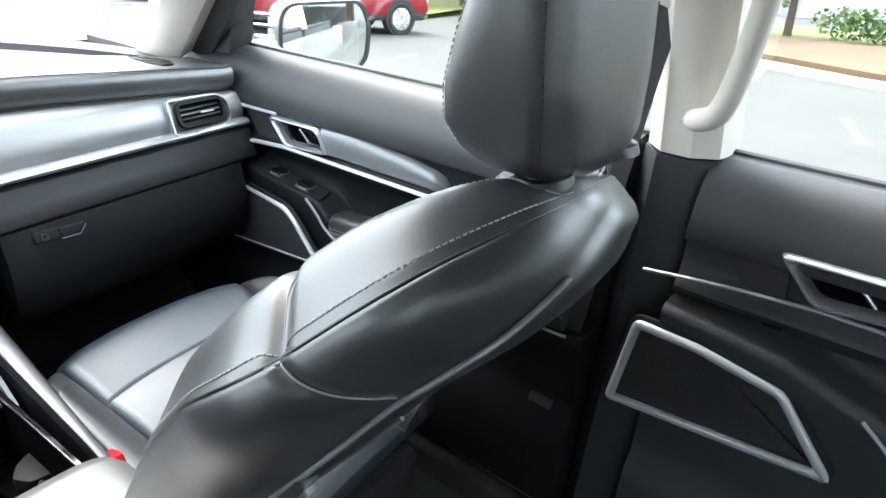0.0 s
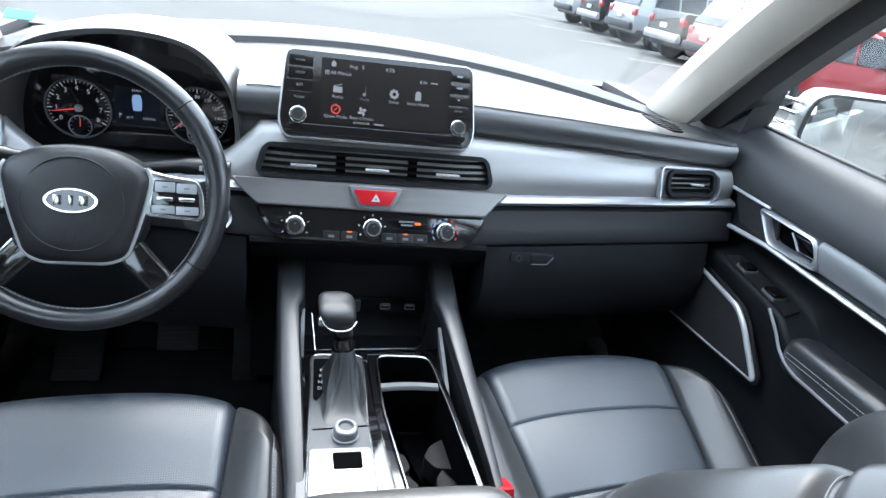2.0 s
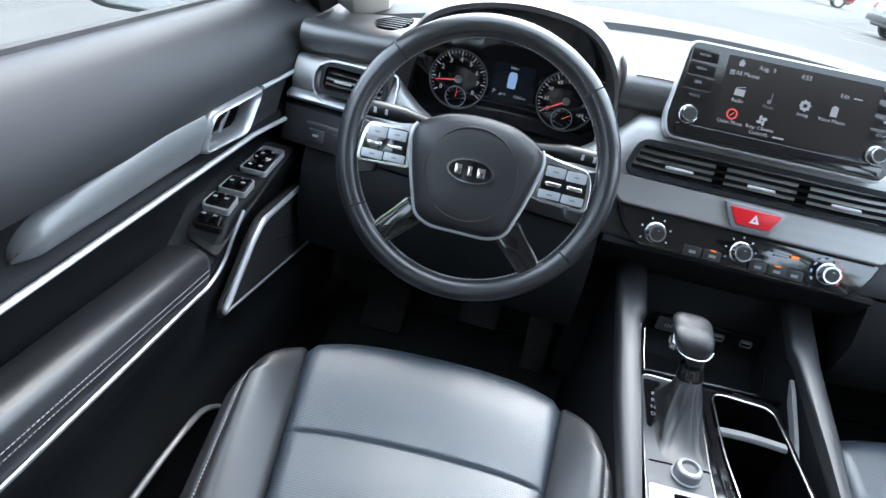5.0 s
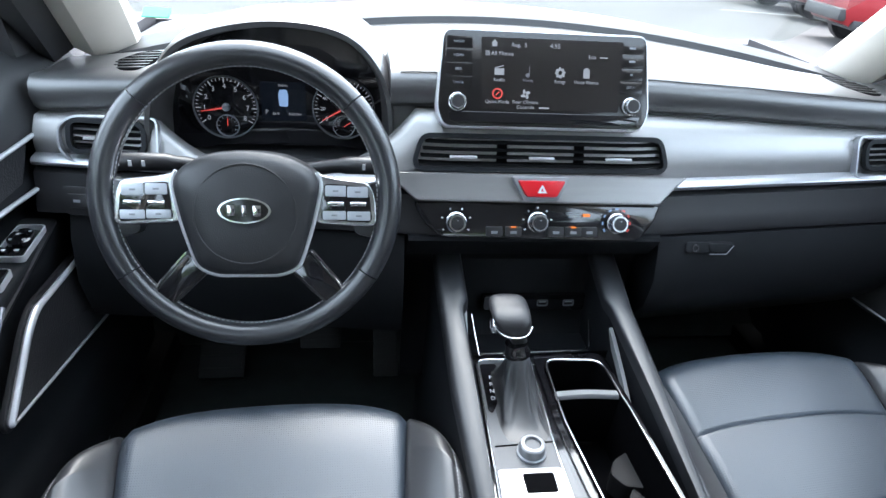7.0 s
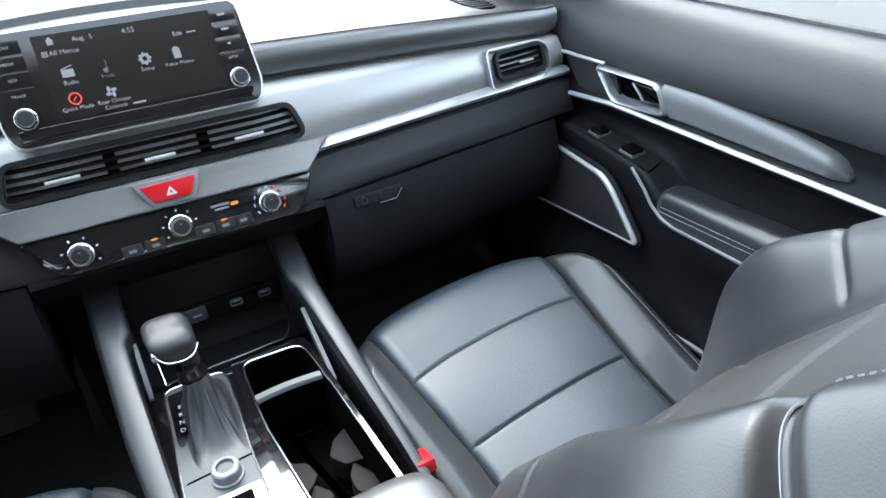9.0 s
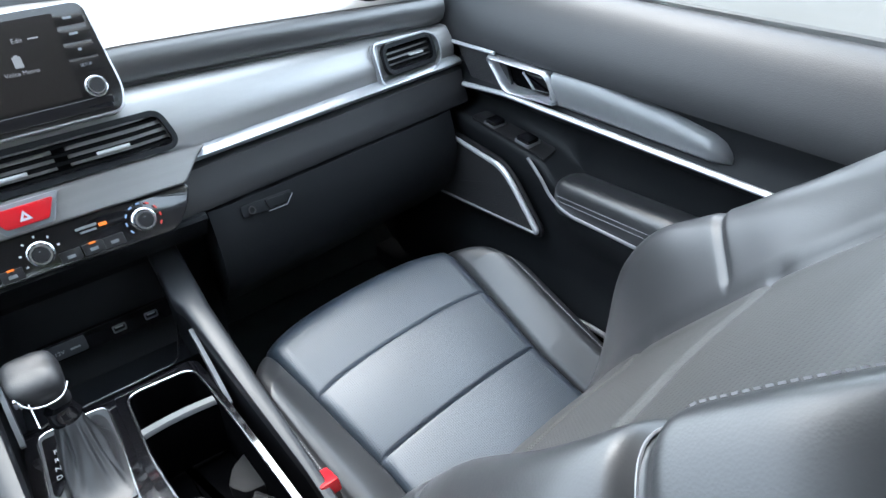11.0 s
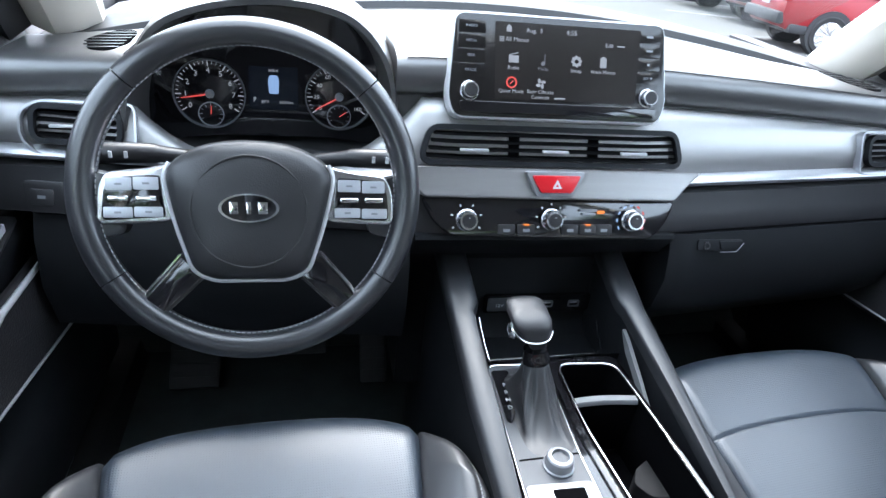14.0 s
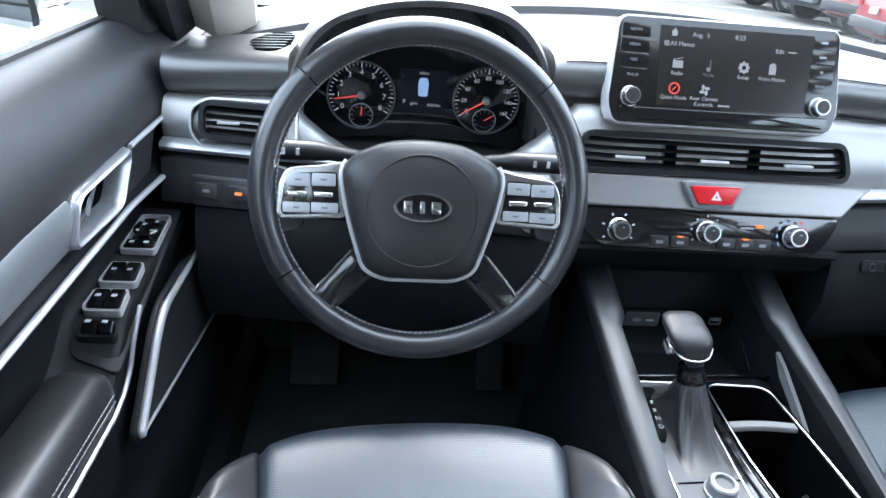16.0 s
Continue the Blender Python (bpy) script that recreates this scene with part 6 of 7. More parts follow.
for z, w, d, dy in ((0.872, 0.0165, 0.016, -0.002), (0.886, 0.0185, 0.019, -0.002), (0.897, 0.024, 0.025, 0.0), (0.908, 0.031, 0.031, 0.003), (0.918, 0.0355, 0.036, 0.006), (0.928, 0.0375, 0.039, 0.008), (0.935, 0.0365, 0.0385, 0.010), (0.940, 0.032, 0.034, 0.011), (0.9425, 0.023, 0.025, 0.011), (0.9435, 0.010, 0.012, 0.011)):
    rings.append([Vector((-0.0555 + 0.76 * w * (1 + 0.08 * math.sin(g)) * math.copysign(abs(math.cos(g)) ** 0.5, math.cos(g)) + 0.010 * (0.91 - z) / 0.04, 0.860 + dy + 0.72 * d * math.copysign(abs(math.sin(g)) ** 0.55, math.sin(g)), 0.882 + (z - 0.872) * 0.70 + 0.16 * d * math.sin(g))) for g in [k / 48 * math.tau for k in range(48)]])
loft(bm, rings)
kn = cpart("gear_knob", bm, KNOBLEATHER, label="black leather gear knob", sharp=60)
bm = bmesh.new()
tube(bm, curve_points([(-0.085, 0.876, 0.918), (-0.083, 0.854, 0.908), (-0.073, 0.840, 0.901), (-0.055, 0.836, 0.899), (-0.039, 0.840, 0.901), (-0.030, 0.852, 0.907)], 6), 0.0013, n=8)
cpart("knob_edge", bm, SATIN, kn, "chrome edge line")
bm = bmesh.new()
box(bm, (-0.083, 0.862, 0.903), (0.011, 0.022, 0.016), 0.005, 3)
cpart("release_button", bm, CHROME, kn, "bright release button")
# drive mode dial
bm = bmesh.new()
n = 40
loft(bm, [[(-0.048 + r * (1 + (0.02 if k % 2 and r > 0.016 else 0)) * math.cos(k * math.tau / n), 0.720 + r * (1 + (0.02 if k % 2 and r > 0.016 else 0)) * math.sin(k * math.tau / n), z) for k in range(n)] for r, z in ((0.0195, 0.797), (0.0195, 0.802), (0.0175, 0.803), (0.0168, 0.815), (0.0150, 0.817), (0.0112, 0.8175), (0.0100, 0.811))])
dl = cpart("mode_dial", bm, KNOBGREY, label="ringed chrome mode dial")
bm = bmesh.new()
bmesh.ops.create_cone(bm, cap_ends=True, segments=28, radius1=0.0106, radius2=0.010, depth=0.002, matrix=Matrix.Translation((-0.048, 0.72, 0.8125)))
cpart("dial_cap", bm, PANELGREY, dl)
bm = bmesh.new()
prism(bm, rounded([(-0.098, 0.694), (-0.014, 0.694), (-0.013, 0.608), (-0.102, 0.608)], 0.006), 0.008, top, 0.001)
kp = cpart("key_plate", bm, TRIM, panel, "bright silver key plate")
bm = bmesh.new()
prism(bm, rounded([(-0.068, 0.684), (-0.028, 0.684), (-0.028, 0.655), (-0.068, 0.655)], 0.003), 0.010, top, 0.001)
cpart("parking_key", bm, VENT, kp)
# side rails: a narrow satin top over a black flank, stepped in where the storage bay begins
for s, path in ((-1, [(0.118, 0.024, 0.50, 0.755), (0.118, 0.026, 0.66, 0.795), (0.128, 0.036, 0.80, 0.842), (0.133, 0.036, 0.94, 0.884), (0.129, 0.046, 0.955, 0.889), (0.130, 0.046, 1.02, 0.908), (0.131, 0.046, 1.10, 0.93), (0.131, 0.046, 1.18, 0.952)]),
                (1, [(0.168, 0.014, 0.50, 0.75), (0.164, 0.016, 0.66, 0.788), (0.154, 0.026, 0.80, 0.834), (0.146, 0.036, 0.95, 0.874), (0.143, 0.044, 0.968, 0.880), (0.145, 0.044, 1.03, 0.898), (0.147, 0.044, 1.10, 0.92), (0.147, 0.044, 1.18, 0.942)])):
    bm = bmesh.new()
    rings = []
    for x, w, y, z in path:
        rings.append([(s * (x + dx * w), y, z + dz) for dx, dz in ((-0.5, -0.022), (-0.5, -0.006), (-0.42, -0.001), (-0.2, 0.0), (0.3, -0.001), (0.45, -0.005), (0.5, -0.012), (0.5, -0.022))])
    loft(bm, rings)
    cpart("side_rail", bm, RAIL, label="satin charcoal console rail", sharp=50)
    bm = bmesh.new()
    loft(bm, [[(s * (x - w * 0.42), y, z - 0.021), (s * (x + w * 0.48), y, z - 0.021), (s * (x + w * 0.5 + 0.004), y, 0.44), (s * (x - w * 0.42), y, 0.44)] for x, w, y, z in path])
    cpart("side_panel", bm, LOWPLASTIC)
for s, x, y0, y1, z0, z1 in ((-1, 0.107, 0.90, 0.965, 0.806, 0.858), (1, 0.127, 0.82, 0.935, 0.786, 0.842)):
    bm = bmesh.new()
    loft(bm, [[(s * (x - 0.002), y, z - h), (s * (x + 0.004), y, z - h), (s * (x + 0.004), y, z), (s * (x - 0.002), y, z)] for y, z, h in ((y0, z0, 0.004), (y0 + 0.3 * (y1 - y0), z0 + 0.35 * (z1 - z0), 0.016), (y0 + 0.8 * (y1 - y0), z0 + 0.85 * (z1 - z0), 0.018), (y1, z1, 0.004))])
    cpart("rail_inlay", bm, GREYTRIM, label="pale satin inlay")
# storage cubby with sockets ahead of the lever
bm = bmesh.new()
loft(bm, [[(-0.11, y, z), (0.15, y, z), (0.15, y + 0.02, z - 0.02), (-0.11, y + 0.02, z - 0.02)] for y, z in ((0.935, 0.795), (0.945, 0.75), (1.05, 0.745), (1.07, 0.77), (1.078, 0.90))])
cub = cpart("cubby", bm, LOWPLASTIC, label="black storage cubby")
bm = bmesh.new()
prism(bm, rounded([(-0.062, 0.824), (0.128, 0.824), (0.128, 0.790), (-0.062, 0.790)], 0.006), 0.006, lambda a, b, c: (a, 1.066 - c, b), 0.001)
sock = cpart("socket_panel", bm, GLOSS, cub, "glossy black socket strip")
bm = bmesh.new()
prism(bm, rounded([(-0.056, 0.820), (0.002, 0.820), (0.002, 0.794), (-0.056, 0.794)], 0.004), 0.009, lambda a, b, c: (a, 1.066 - c, b), 0.001)
flap = cpart("socket_flap", bm, PANELGREY, sock, "grey socket flap")
lettering("socket_text", "12V", 0.009, Matrix.Translation(Vector((-0.036, 1.0566, 0.806)) + CO) @ Matrix.Rotation(math.pi / 2, 4, "X"), MARK, flap)
bm = bmesh.new()
box(bm, (-0.014, 1.0568, 0.806), (0.014, 0.0006, 0.003))
cpart("socket_mark", bm, MARK, flap)
for x in (0.050, 0.098):
    bm = bmesh.new()
    frame_ring(bm, rounded([(x - 0.010, 0.813), (x + 0.010, 0.813), (x + 0.010, 0.800), (x - 0.010, 0.800)], 0.003), rounded([(x - 0.008, 0.811), (x + 0.008, 0.811), (x + 0.008, 0.802), (x - 0.008, 0.802)], 0.002), 0.002, lambda a, b, c: (a, 1.0598 - c, b))
    port = cpart("usb_port", bm, KNOBGREY, sock, "small grey usb port")
    bm = bmesh.new()
    box(bm, (x, 1.0592, 0.8085), (0.012, 0.0008, 0.002))
    cpart("port_tongue", bm, MARK, port)
# thin bright lines along the cubby's front edge and sides
for pts in ([(-0.086, 0.924, 0.799), (-0.076, 0.927, 0.7995), (0.090, 0.932, 0.7995), (0.101, 0.941, 0.801)], [(0.101, 0.941, 0.801), (0.112, 0.975, 0.801), (0.122, 1.010, 0.803)], [(-0.086, 0.924, 0.801), (-0.088, 0.955, 0.812), (-0.092, 0.985, 0.836)]):
    bm = bmesh.new()
    tube(bm, pts, 0.0011, n=6)
    cpart("cubby_edge", bm, SATIN, cub, "thin bright edge")
# armrest: base box, hinged lid pad with a sewn edge
arm = thing("console_armrest", "padded black leather armrest lid on the centre console", "armrest", (0.012, 0.298, 0.79))


def arm_ring(y, w, z0, z1, q=0.30):
    loop = []
    for k in range(44):
        g = k / 44 * math.tau
        cx, cy = math.cos(g), math.sin(g)
        loop.append(Vector((w * math.copysign(abs(cx) ** q, cx), y + 0.012 * abs(cx) ** 3 * (-1 if y > 0.2 else 0), (z0 + z1) / 2 + (z1 - z0) / 2 * math.copysign(abs(cy) ** 0.55, cy) + (0.004 * (1 - cx * cx) if cy > 0 else 0))))
    return loop


bm = bmesh.new()
loft(bm, [arm_ring(*r) for r in ((0.284, 0.118, 0.016, 0.034), (0.286, 0.132, 0.010, 0.042), (0.280, 0.142, 0.006, 0.048), (0.262, 0.148, 0.004, 0.052), (0.0, 0.152, 0.002, 0.054), (-0.25, 0.150, 0.002, 0.052), (-0.272, 0.138, 0.008, 0.04))])
lid = part("lid", bm, LIDLEATHER, arm, "padded leather lid", sharp=60)
bm = bmesh.new()
for sx in (-1, 1):
    stitches(bm, [(sx * 0.1385, y, 0.0445) for y in np.linspace(-0.24, 0.25, 60)], 0.0056, 0.0009)
stitches(bm, [(x, 0.2855 - 0.012 * abs(x / 0.135) ** 3, 0.0415) for x in np.linspace(-0.128, 0.128, 40)], 0.0056, 0.0009)
part("stitching", bm, THREAD, lid, "pale stitching")
bm = bmesh.new()
loft(bm, [[(-0.140, y, -0.03), (-0.140, y, 0.004), (0.140, y, 0.004), (0.140, y, -0.03)] for y in (-0.26, 0.270)])
part("armrest_base", bm, SOFT, arm)
bm = bmesh.new()
box(bm, (0, 0.284, 0.006), (0.06, 0.012, 0.014), 0.004)
part("latch", bm, SOFT, arm)
# pedals and foot rest
for nm, x, y, z, w, h, a, lab in (("brake_pedal", -0.36, 1.26, 0.60, 0.085, 0.07, 50, "black rubber brake pedal"), ("accelerator_pedal", -0.22, 1.28, 0.56, 0.055, 0.16, 55, "black accelerator pedal above the carpet"), ("foot_rest", -0.585, 1.36, 0.52, 0.10, 0.20, 40, "black plastic foot rest")):
    t = thing(nm, lab, "pedal", (x, y, z))
    bm = bmesh.new()
    box(bm, (0, 0, 0), (w, h, 0.014), 0.005, m=Matrix.Rotation(radians(a), 4, "X"))
    for k in range(6):
        box(bm, Matrix.Rotation(radians(a), 4, "X") @ Vector((0, h * (k - 2.5) / 7, 0.008)), (w * 0.85, h * 0.06, 0.004), 0, m=Matrix.Rotation(radians(a), 4, "X"))
    part("tread", bm, RUBBER, t)
    bm = bmesh.new()
    tube(bm, [(0, 0.01, -0.005), (0, 0.10, 0.12), (0, 0.14, 0.25)] if nm != "foot_rest" else [(0, 0.0, -0.01), (0, 0.08, -0.10)], 0.012, n=8)
    part("arm", bm, DARK, t)

# ---- outside: mirrors, car park ----
def wing_mirror(s, c):
    t = thing("wing_mirror", "silver grey wing mirror outside the front door window", "mirror", c, group="wing mirrors")
    yaw = Matrix.Rotation(s * radians(-24), 4, "Z") @ Matrix.Rotation(radians(-3.0), 4, "X") @ Matrix.Scale(1.1, 4)
    o = rounded([(-0.112, 0.070), (0.095, 0.080), (0.118, 0.030), (0.106, -0.075), (-0.085, -0.084), (-0.120, -0.030)], 0.066, 9)
    o = [(a * s * 0.93, b) for a, b in o]
    bm = bmesh.new()
    loft(bm, [[yaw @ Vector((a * k, y, b * k)) for a, b in o] for k, y in ((0.97, -0.014), (1.0, -0.018), (1.05, -0.004), (1.06, 0.05), (0.90, 0.10), (0.55, 0.13), (0.1, 0.135))])
    h = part("housing", bm, PAINT, t, "silver grey housing", sharp=60)
    bm = bmesh.new()
    frame_ring(bm, o, [(a * 0.93, b * 0.92) for a, b in o], 0.012, lambda a, b, c2: yaw @ Vector((a, -0.012 - c2, b)))
    part("rim", bm, RUBBER, t)
    bm = bmesh.new()
    prism(bm, [(a * 0.96, b * 0.945) for a, b in o], 0.004, lambda a, b, c2: yaw @ Vector((a, -0.014 - c2, b)))
    part("mirror_glass", bm, MIRROR, t, "mirror glass")
    for k in range(4):
        bm = bmesh.new()
        box(bm, yaw @ Vector((-s * 0.125, 0.03, 0.045 - 0.024 * k)), (0.02, 0.07, 0.006), 0.002)
        part("lamp_bar", bm, CHROME, h)
    bm = bmesh.new()
    tube(bm, [(-s * 0.10, 0.06, -0.05), (-s * 0.2, 0.07, -0.075)], [0.05, 0.06], n=14)
    part("mount", bm, PAINT, t)
    return t


wing_mirror(1, (1.06, 1.17, 1.20))
wing_mirror(-1, (-1.06, 1.17, 1.20))
INSIDE = set(bpy.data.objects)

ASPHALT = material("pale_asphalt", (0.088, 0.086, 0.081), 0.95, vary=0.16, scale=3, bump=0.5, bump_scale=60, spec=0.08)
GRASS = material("mown_grass", (0.105, 0.11, 0.024), 0.95, vary=0.5, scale=2.5, bump=1.0, bump_scale=30)
MULCH = material("brown_mulch", (0.10, 0.058, 0.030), 0.95, vary=0.4, scale=6, bump=1.0, bump_scale=25)
KERB = material("concrete_kerb", (0.20, 0.195, 0.18), 0.9, vary=0.12, scale=6, bump=0.3, bump_scale=60)
LINE = material("worn_white_paint", (0.22, 0.22, 0.215), 0.8, vary=0.3, scale=8, spec=0.1)
WHITEWALL = material("white_building_wall", (0.40, 0.41, 0.42), 0.8, vary=0.08, scale=4)
ROOFING = material("pale_metal_roof", (0.30, 0.31, 0.32), 0.5, vary=0.08, scale=4)
BARK = material("tree_bark", (0.07, 0.05, 0.035), 0.9, vary=0.3, scale=12, bump=0.8, bump_scale=40)
LEAF = material("tree_leaves", (0.075, 0.125, 0.025), 0.6, vary=0.45, scale=3)
bm = bmesh.new()
bmesh.ops.create_grid(bm, x_segments=8, y_segments=8, size=900)
structure("ground", bm, ASPHALT, "pale worn asphalt of the car park", "ground")

# planted verge with a kerb on the right; one bay is cut into it
KERB_LINE = [(11.0, -30), (11.2, -8), (12.3, 0.6), (13.7, 2.8), (15.3, 6.4), (16.2, 8.8), (20.6, 11.2), (20.9, 12.6), (19.2, 14.2), (17.6, 14.3), (15.2, 12.4), (15.7, 14.0), (17.6, 16.6), (21.5, 20.0), (34, 30)]
kl = [Vector((a, b)) for a, b in rounded(KERB_LINE, 0.9, 5)[6:-6]]
bm = bmesh.new()
rings = []
for i, p in enumerate(kl):
    d = (kl[min(i + 1, len(kl) - 1)] - kl[max(i - 1, 0)]).normalized()
    nn = Vector((d.y, -d.x))
    rings.append([(p.x + nn.x * o, p.y + nn.y * o, z) for o, z in ((0, 0), (0.01, 0.12), (0.04, 0.15), (0.16, 0.15), (0.17, 0))])
loft(bm, rings)
structure("kerb", bm, KERB, "pale concrete kerb along the verge", "kerb")
flat = lambda a, b, c: (a, b, c)
bm = bmesh.new()
far = [(28, -30), (28, -8), (28, 0.6), (29, 4), (30, 8), (30.5, 11), (31, 13), (31.5, 15), (32, 17), (33, 19), (34, 21), (37, 25), (48, 36)]
fx = lambda u, k: float(np.interp(u, np.linspace(0, 1, len(far)), [q[k] for q in far]))
loft(bm, [[(p.x + 0.06, p.y, 0.0), (p.x + 0.06, p.y, 0.13), (p.x * 0.6 + fx(i / (len(kl) - 1), 0) * 0.4, p.y * 0.6 + fx(i / (len(kl) - 1), 1) * 0.4, 0.20), (fx(i / (len(kl) - 1), 0), fx(i / (len(kl) - 1), 1), 0.12), (fx(i / (len(kl) - 1), 0), fx(i / (len(kl) - 1), 1), 0.0)] for i, p in enumerate(kl)])
structure("verge", bm, GRASS, "mown grass verge", "grass")
bm = bmesh.new()
prism(bm, rounded([(14.6, 3.8), (13.95, 2.7), (12.55, 0.5), (11.5, -7.8), (11.4, -16), (19.0, -16), (19.6, 0), (20.0, 4.2)], 0.3), 0.24, flat)
structure("mulch_bed", bm, MULCH, "bed of brown mulch under the shrubs", "mulch")
WALLDIR = Vector((18, 56, 0)).normalized()
WALLTURN = Matrix.Translation((46, 22, 0)) @ Matrix.Rotation(math.atan2(-WALLDIR.x, WALLDIR.y), 4, "Z")
shed = thing("low_building", "long low white building behind the verge", "building")
shed.matrix_basis = WALLTURN
bm = bmesh.new()
box(bm, (4, 0, 1.7), (8, 110, 3.4), 0.05)
part("wall", bm, WHITEWALL, shed)
bm = bmesh.new()
loft(bm, [[(-0.4, y, 3.4), (-0.4, y, 3.6), (4, y, 4.3), (8.4, y, 3.6), (8.4, y, 3.4)] for y in (-56, 56)])
part("roof", bm, ROOFING, shed)
for k in range(12):
    bm = bmesh.new()
    box(bm, (-0.02, -50 + 9 * k, 1.3), (0.10, 2.6, 2.4), 0.03)
    part("shutter_door", bm, ROOFING, shed, "pale metal door")
# bay lines
for a, b in [((8.4, y), (13.8, y + 0.1)) for y in (15.8, 19.2, 22.8, 26.5, 30.2)] + [((7.7, 0.35), (9.1, 0.72)), ((4.6, -0.6), (6.4, -0.1)), ((5.2, 6.6), (8.8, 7.4))]:
    bm = bmesh.new()
    d = (Vector(b) - Vector(a)).normalized() * 0.05
    prism(bm, [(a[0] - d.y, a[1] + d.x), (b[0] - d.y, b[1] + d.x), (b[0] + d.y, b[1] - d.x), (a[0] + d.y, a[1] - d.x)], 0.004, flat)
    structure("bay_line", bm, LINE, "worn white parking bay line", "road marking")


# ---- parked vehicles ----
TYRE = material("tyre_rubber", (0.012, 0.012, 0.012), 0.8, vary=0.15, scale=30)
DARKGLASS = material("tinted_glass", (0.01, 0.012, 0.014), 0.08, vary=0.1, scale=3, spec=0.35)
LAMP_RED = material("red_tail_lamp", (0.25, 0.01, 0.01), 0.15, vary=0.1, scale=20, coat=0.5)
LAMP_CLEAR = material("clear_head_lamp", (0.55, 0.56, 0.58), 0.12, vary=0.1, scale=20, coat=0.5)


def paint(name, color):
    return material(name, color, 0.34, metal=0.1, vary=0.04, scale=6, spec=0.3, coat=0.25, coat_rough=0.12)


def build_vehicle(label, body_mat, pickup=False, length=4.65, width=1.92, height=1.80):
    """A parked vehicle, nose towards +y, standing on z = 0."""
    car = thing("parked_pickup" if pickup else "parked_car", label, "pickup truck" if pickup else "car", group="parked vehicles")
    L, Wd, Ht = length / 2, width / 2, height
    if pickup:
        st = [(-L, 0.55, 1.12, 1.12), (-L + 0.05, 0.48, 1.20, 1.20), (-L + 1.55, 0.42, 1.20, 1.20), (-L + 1.62, 0.40, 1.20, 1.30), (-L + 1.9, 0.40, 1.20, Ht - 0.04), (-L + 2.4, 0.40, 1.18, Ht), (-L + 3.2, 0.40, 1.16, Ht - 0.03), (-L + 3.9, 0.40, 1.13, 1.22), (-L + 4.1, 0.40, 1.12, 1.14), (L - 0.25, 0.42, 1.04, 1.05), (L, 0.50, 0.85, 0.86)]
    else:
        st = [(-L, 0.55, 0.95, 0.96), (-L + 0.06, 0.42, 1.05, 1.12), (-L + 0.24, 0.36, 1.08, Ht - 0.10), (-L + 0.55, 0.34, 1.08, Ht - 0.03), (-L + 1.4, 0.32, 1.06, Ht), (-L + 2.4, 0.34, 1.06, Ht - 0.01), (-L + 2.75, 0.34, 1.06, Ht - 0.10), (-L + 3.35, 0.34, 1.06, 1.20), (-L + 3.5, 0.34, 1.06, 1.13), (L - 0.35, 0.38, 1.00, 1.06), (L - 0.10, 0.42, 0.90, 0.98), (L - 0.02, 0.45, 0.75, 0.84), (L, 0.5, 0.62, 0.70)]
    rings = []
    for y, zb, zw, zr in st:
        e = 1 - 0.10 * (abs(y) / L) ** 6
        w = Wd * e
        wr = w * (0.97 - 0.22 * min(1, max(0, zr - zw) / 0.6))
        rings.append([(-w * 0.92, y, zb), (-w, y, zb + 0.12), (-w, y, zb + (zw - zb) * 0.6), (-w * 0.97, y, zw), (-wr, y, zw + (zr - zw) * 0.88), (-wr * 0.85, y, zr), (0, y, zr + 0.015), (wr * 0.85, y, zr), (wr, y, zw + (zr - zw) * 0.88), (w * 0.97, y, zw), (w, y, zb + (zw - zb) * 0.6), (w, y, zb + 0.12), (w * 0.92, y, zb)])
    bm = bmesh.new()
    loft(bm, rings)
    body = part("body", bm, body_mat, car, sharp=40)
    bm = bmesh.new()
    box(bm, (0, 0, 0.42), (width * 0.985, length * 0.93, 0.18), 0.05)
    part("sill", bm, RUBBER, body)
    y0, y1 = (-L + 1.95, -L + 3.55) if pickup else (-L + 0.5, -L + 3.15)
    zt = Ht - 0.14
    for s in (-1, 1):
        cuts = np.linspace(y0, y1, 3 if pickup else 4)
        for a, b in zip(cuts, cuts[1:]):
            bm = bmesh.new()
            w0, w1 = Wd * 0.972, Wd * 0.795
            q = [(a + 0.04, 1.12, w0), (b - 0.04, 1.12, w0), (b - 0.04 - (0.38 if b == cuts[-1] else 0), zt, w1), (a + 0.04 + (0.12 if a == cuts[0] else 0), zt, w1)]
            loft(bm, [[(s * (x + d), y, z) for y, z, x in q] for d in (-0.03, 0.012)])
            part("side_window", bm, DARKGLASS, car)
        bm = bmesh.new()
        box(bm, (s * Wd * 0.80, -L + 0.03, 0.98), (0.22, 0.10, 0.20), 0.03)
        part("tail_lamp", bm, LAMP_RED, car, "red tail lamp")
        bm = bmesh.new()
        box(bm, (s * Wd * 0.72, L - 0.10, 0.78), (0.34, 0.18, 0.14), 0.03)
        part("headlight", bm, LAMP_CLEAR, car, "clear headlight")
        bm = bmesh.new()
        box(bm, (s * (Wd + 0.10), y1 - 0.25, 1.16), (0.20, 0.12, 0.14), 0.04)
        part("wing_mirror", bm, body_mat, car)
    for y, slope in ((-L + (1.78 if pickup else 0.14), -1), (-L + (3.58 if pickup else 3.12), 1)):
        bm = bmesh.new()
        rise = (Ht - 0.16 - 1.14)
        run = (0.25 if slope < 0 else 0.62)
        q = [(-Wd * 0.86, y, 1.14), (Wd * 0.86, y, 1.14), (Wd * 0.70, y - slope * run, 1.14 + rise), (-Wd * 0.70, y - slope * run, 1.14 + rise)]
        loft(bm, [[(a, b + slope * d, c + d * 0.4) for a, b, c in q] for d in (-0.02, 0.10)])
        part("rear_window" if slope < 0 else "windscreen", bm, DARKGLASS, car)
    bm = bmesh.new()
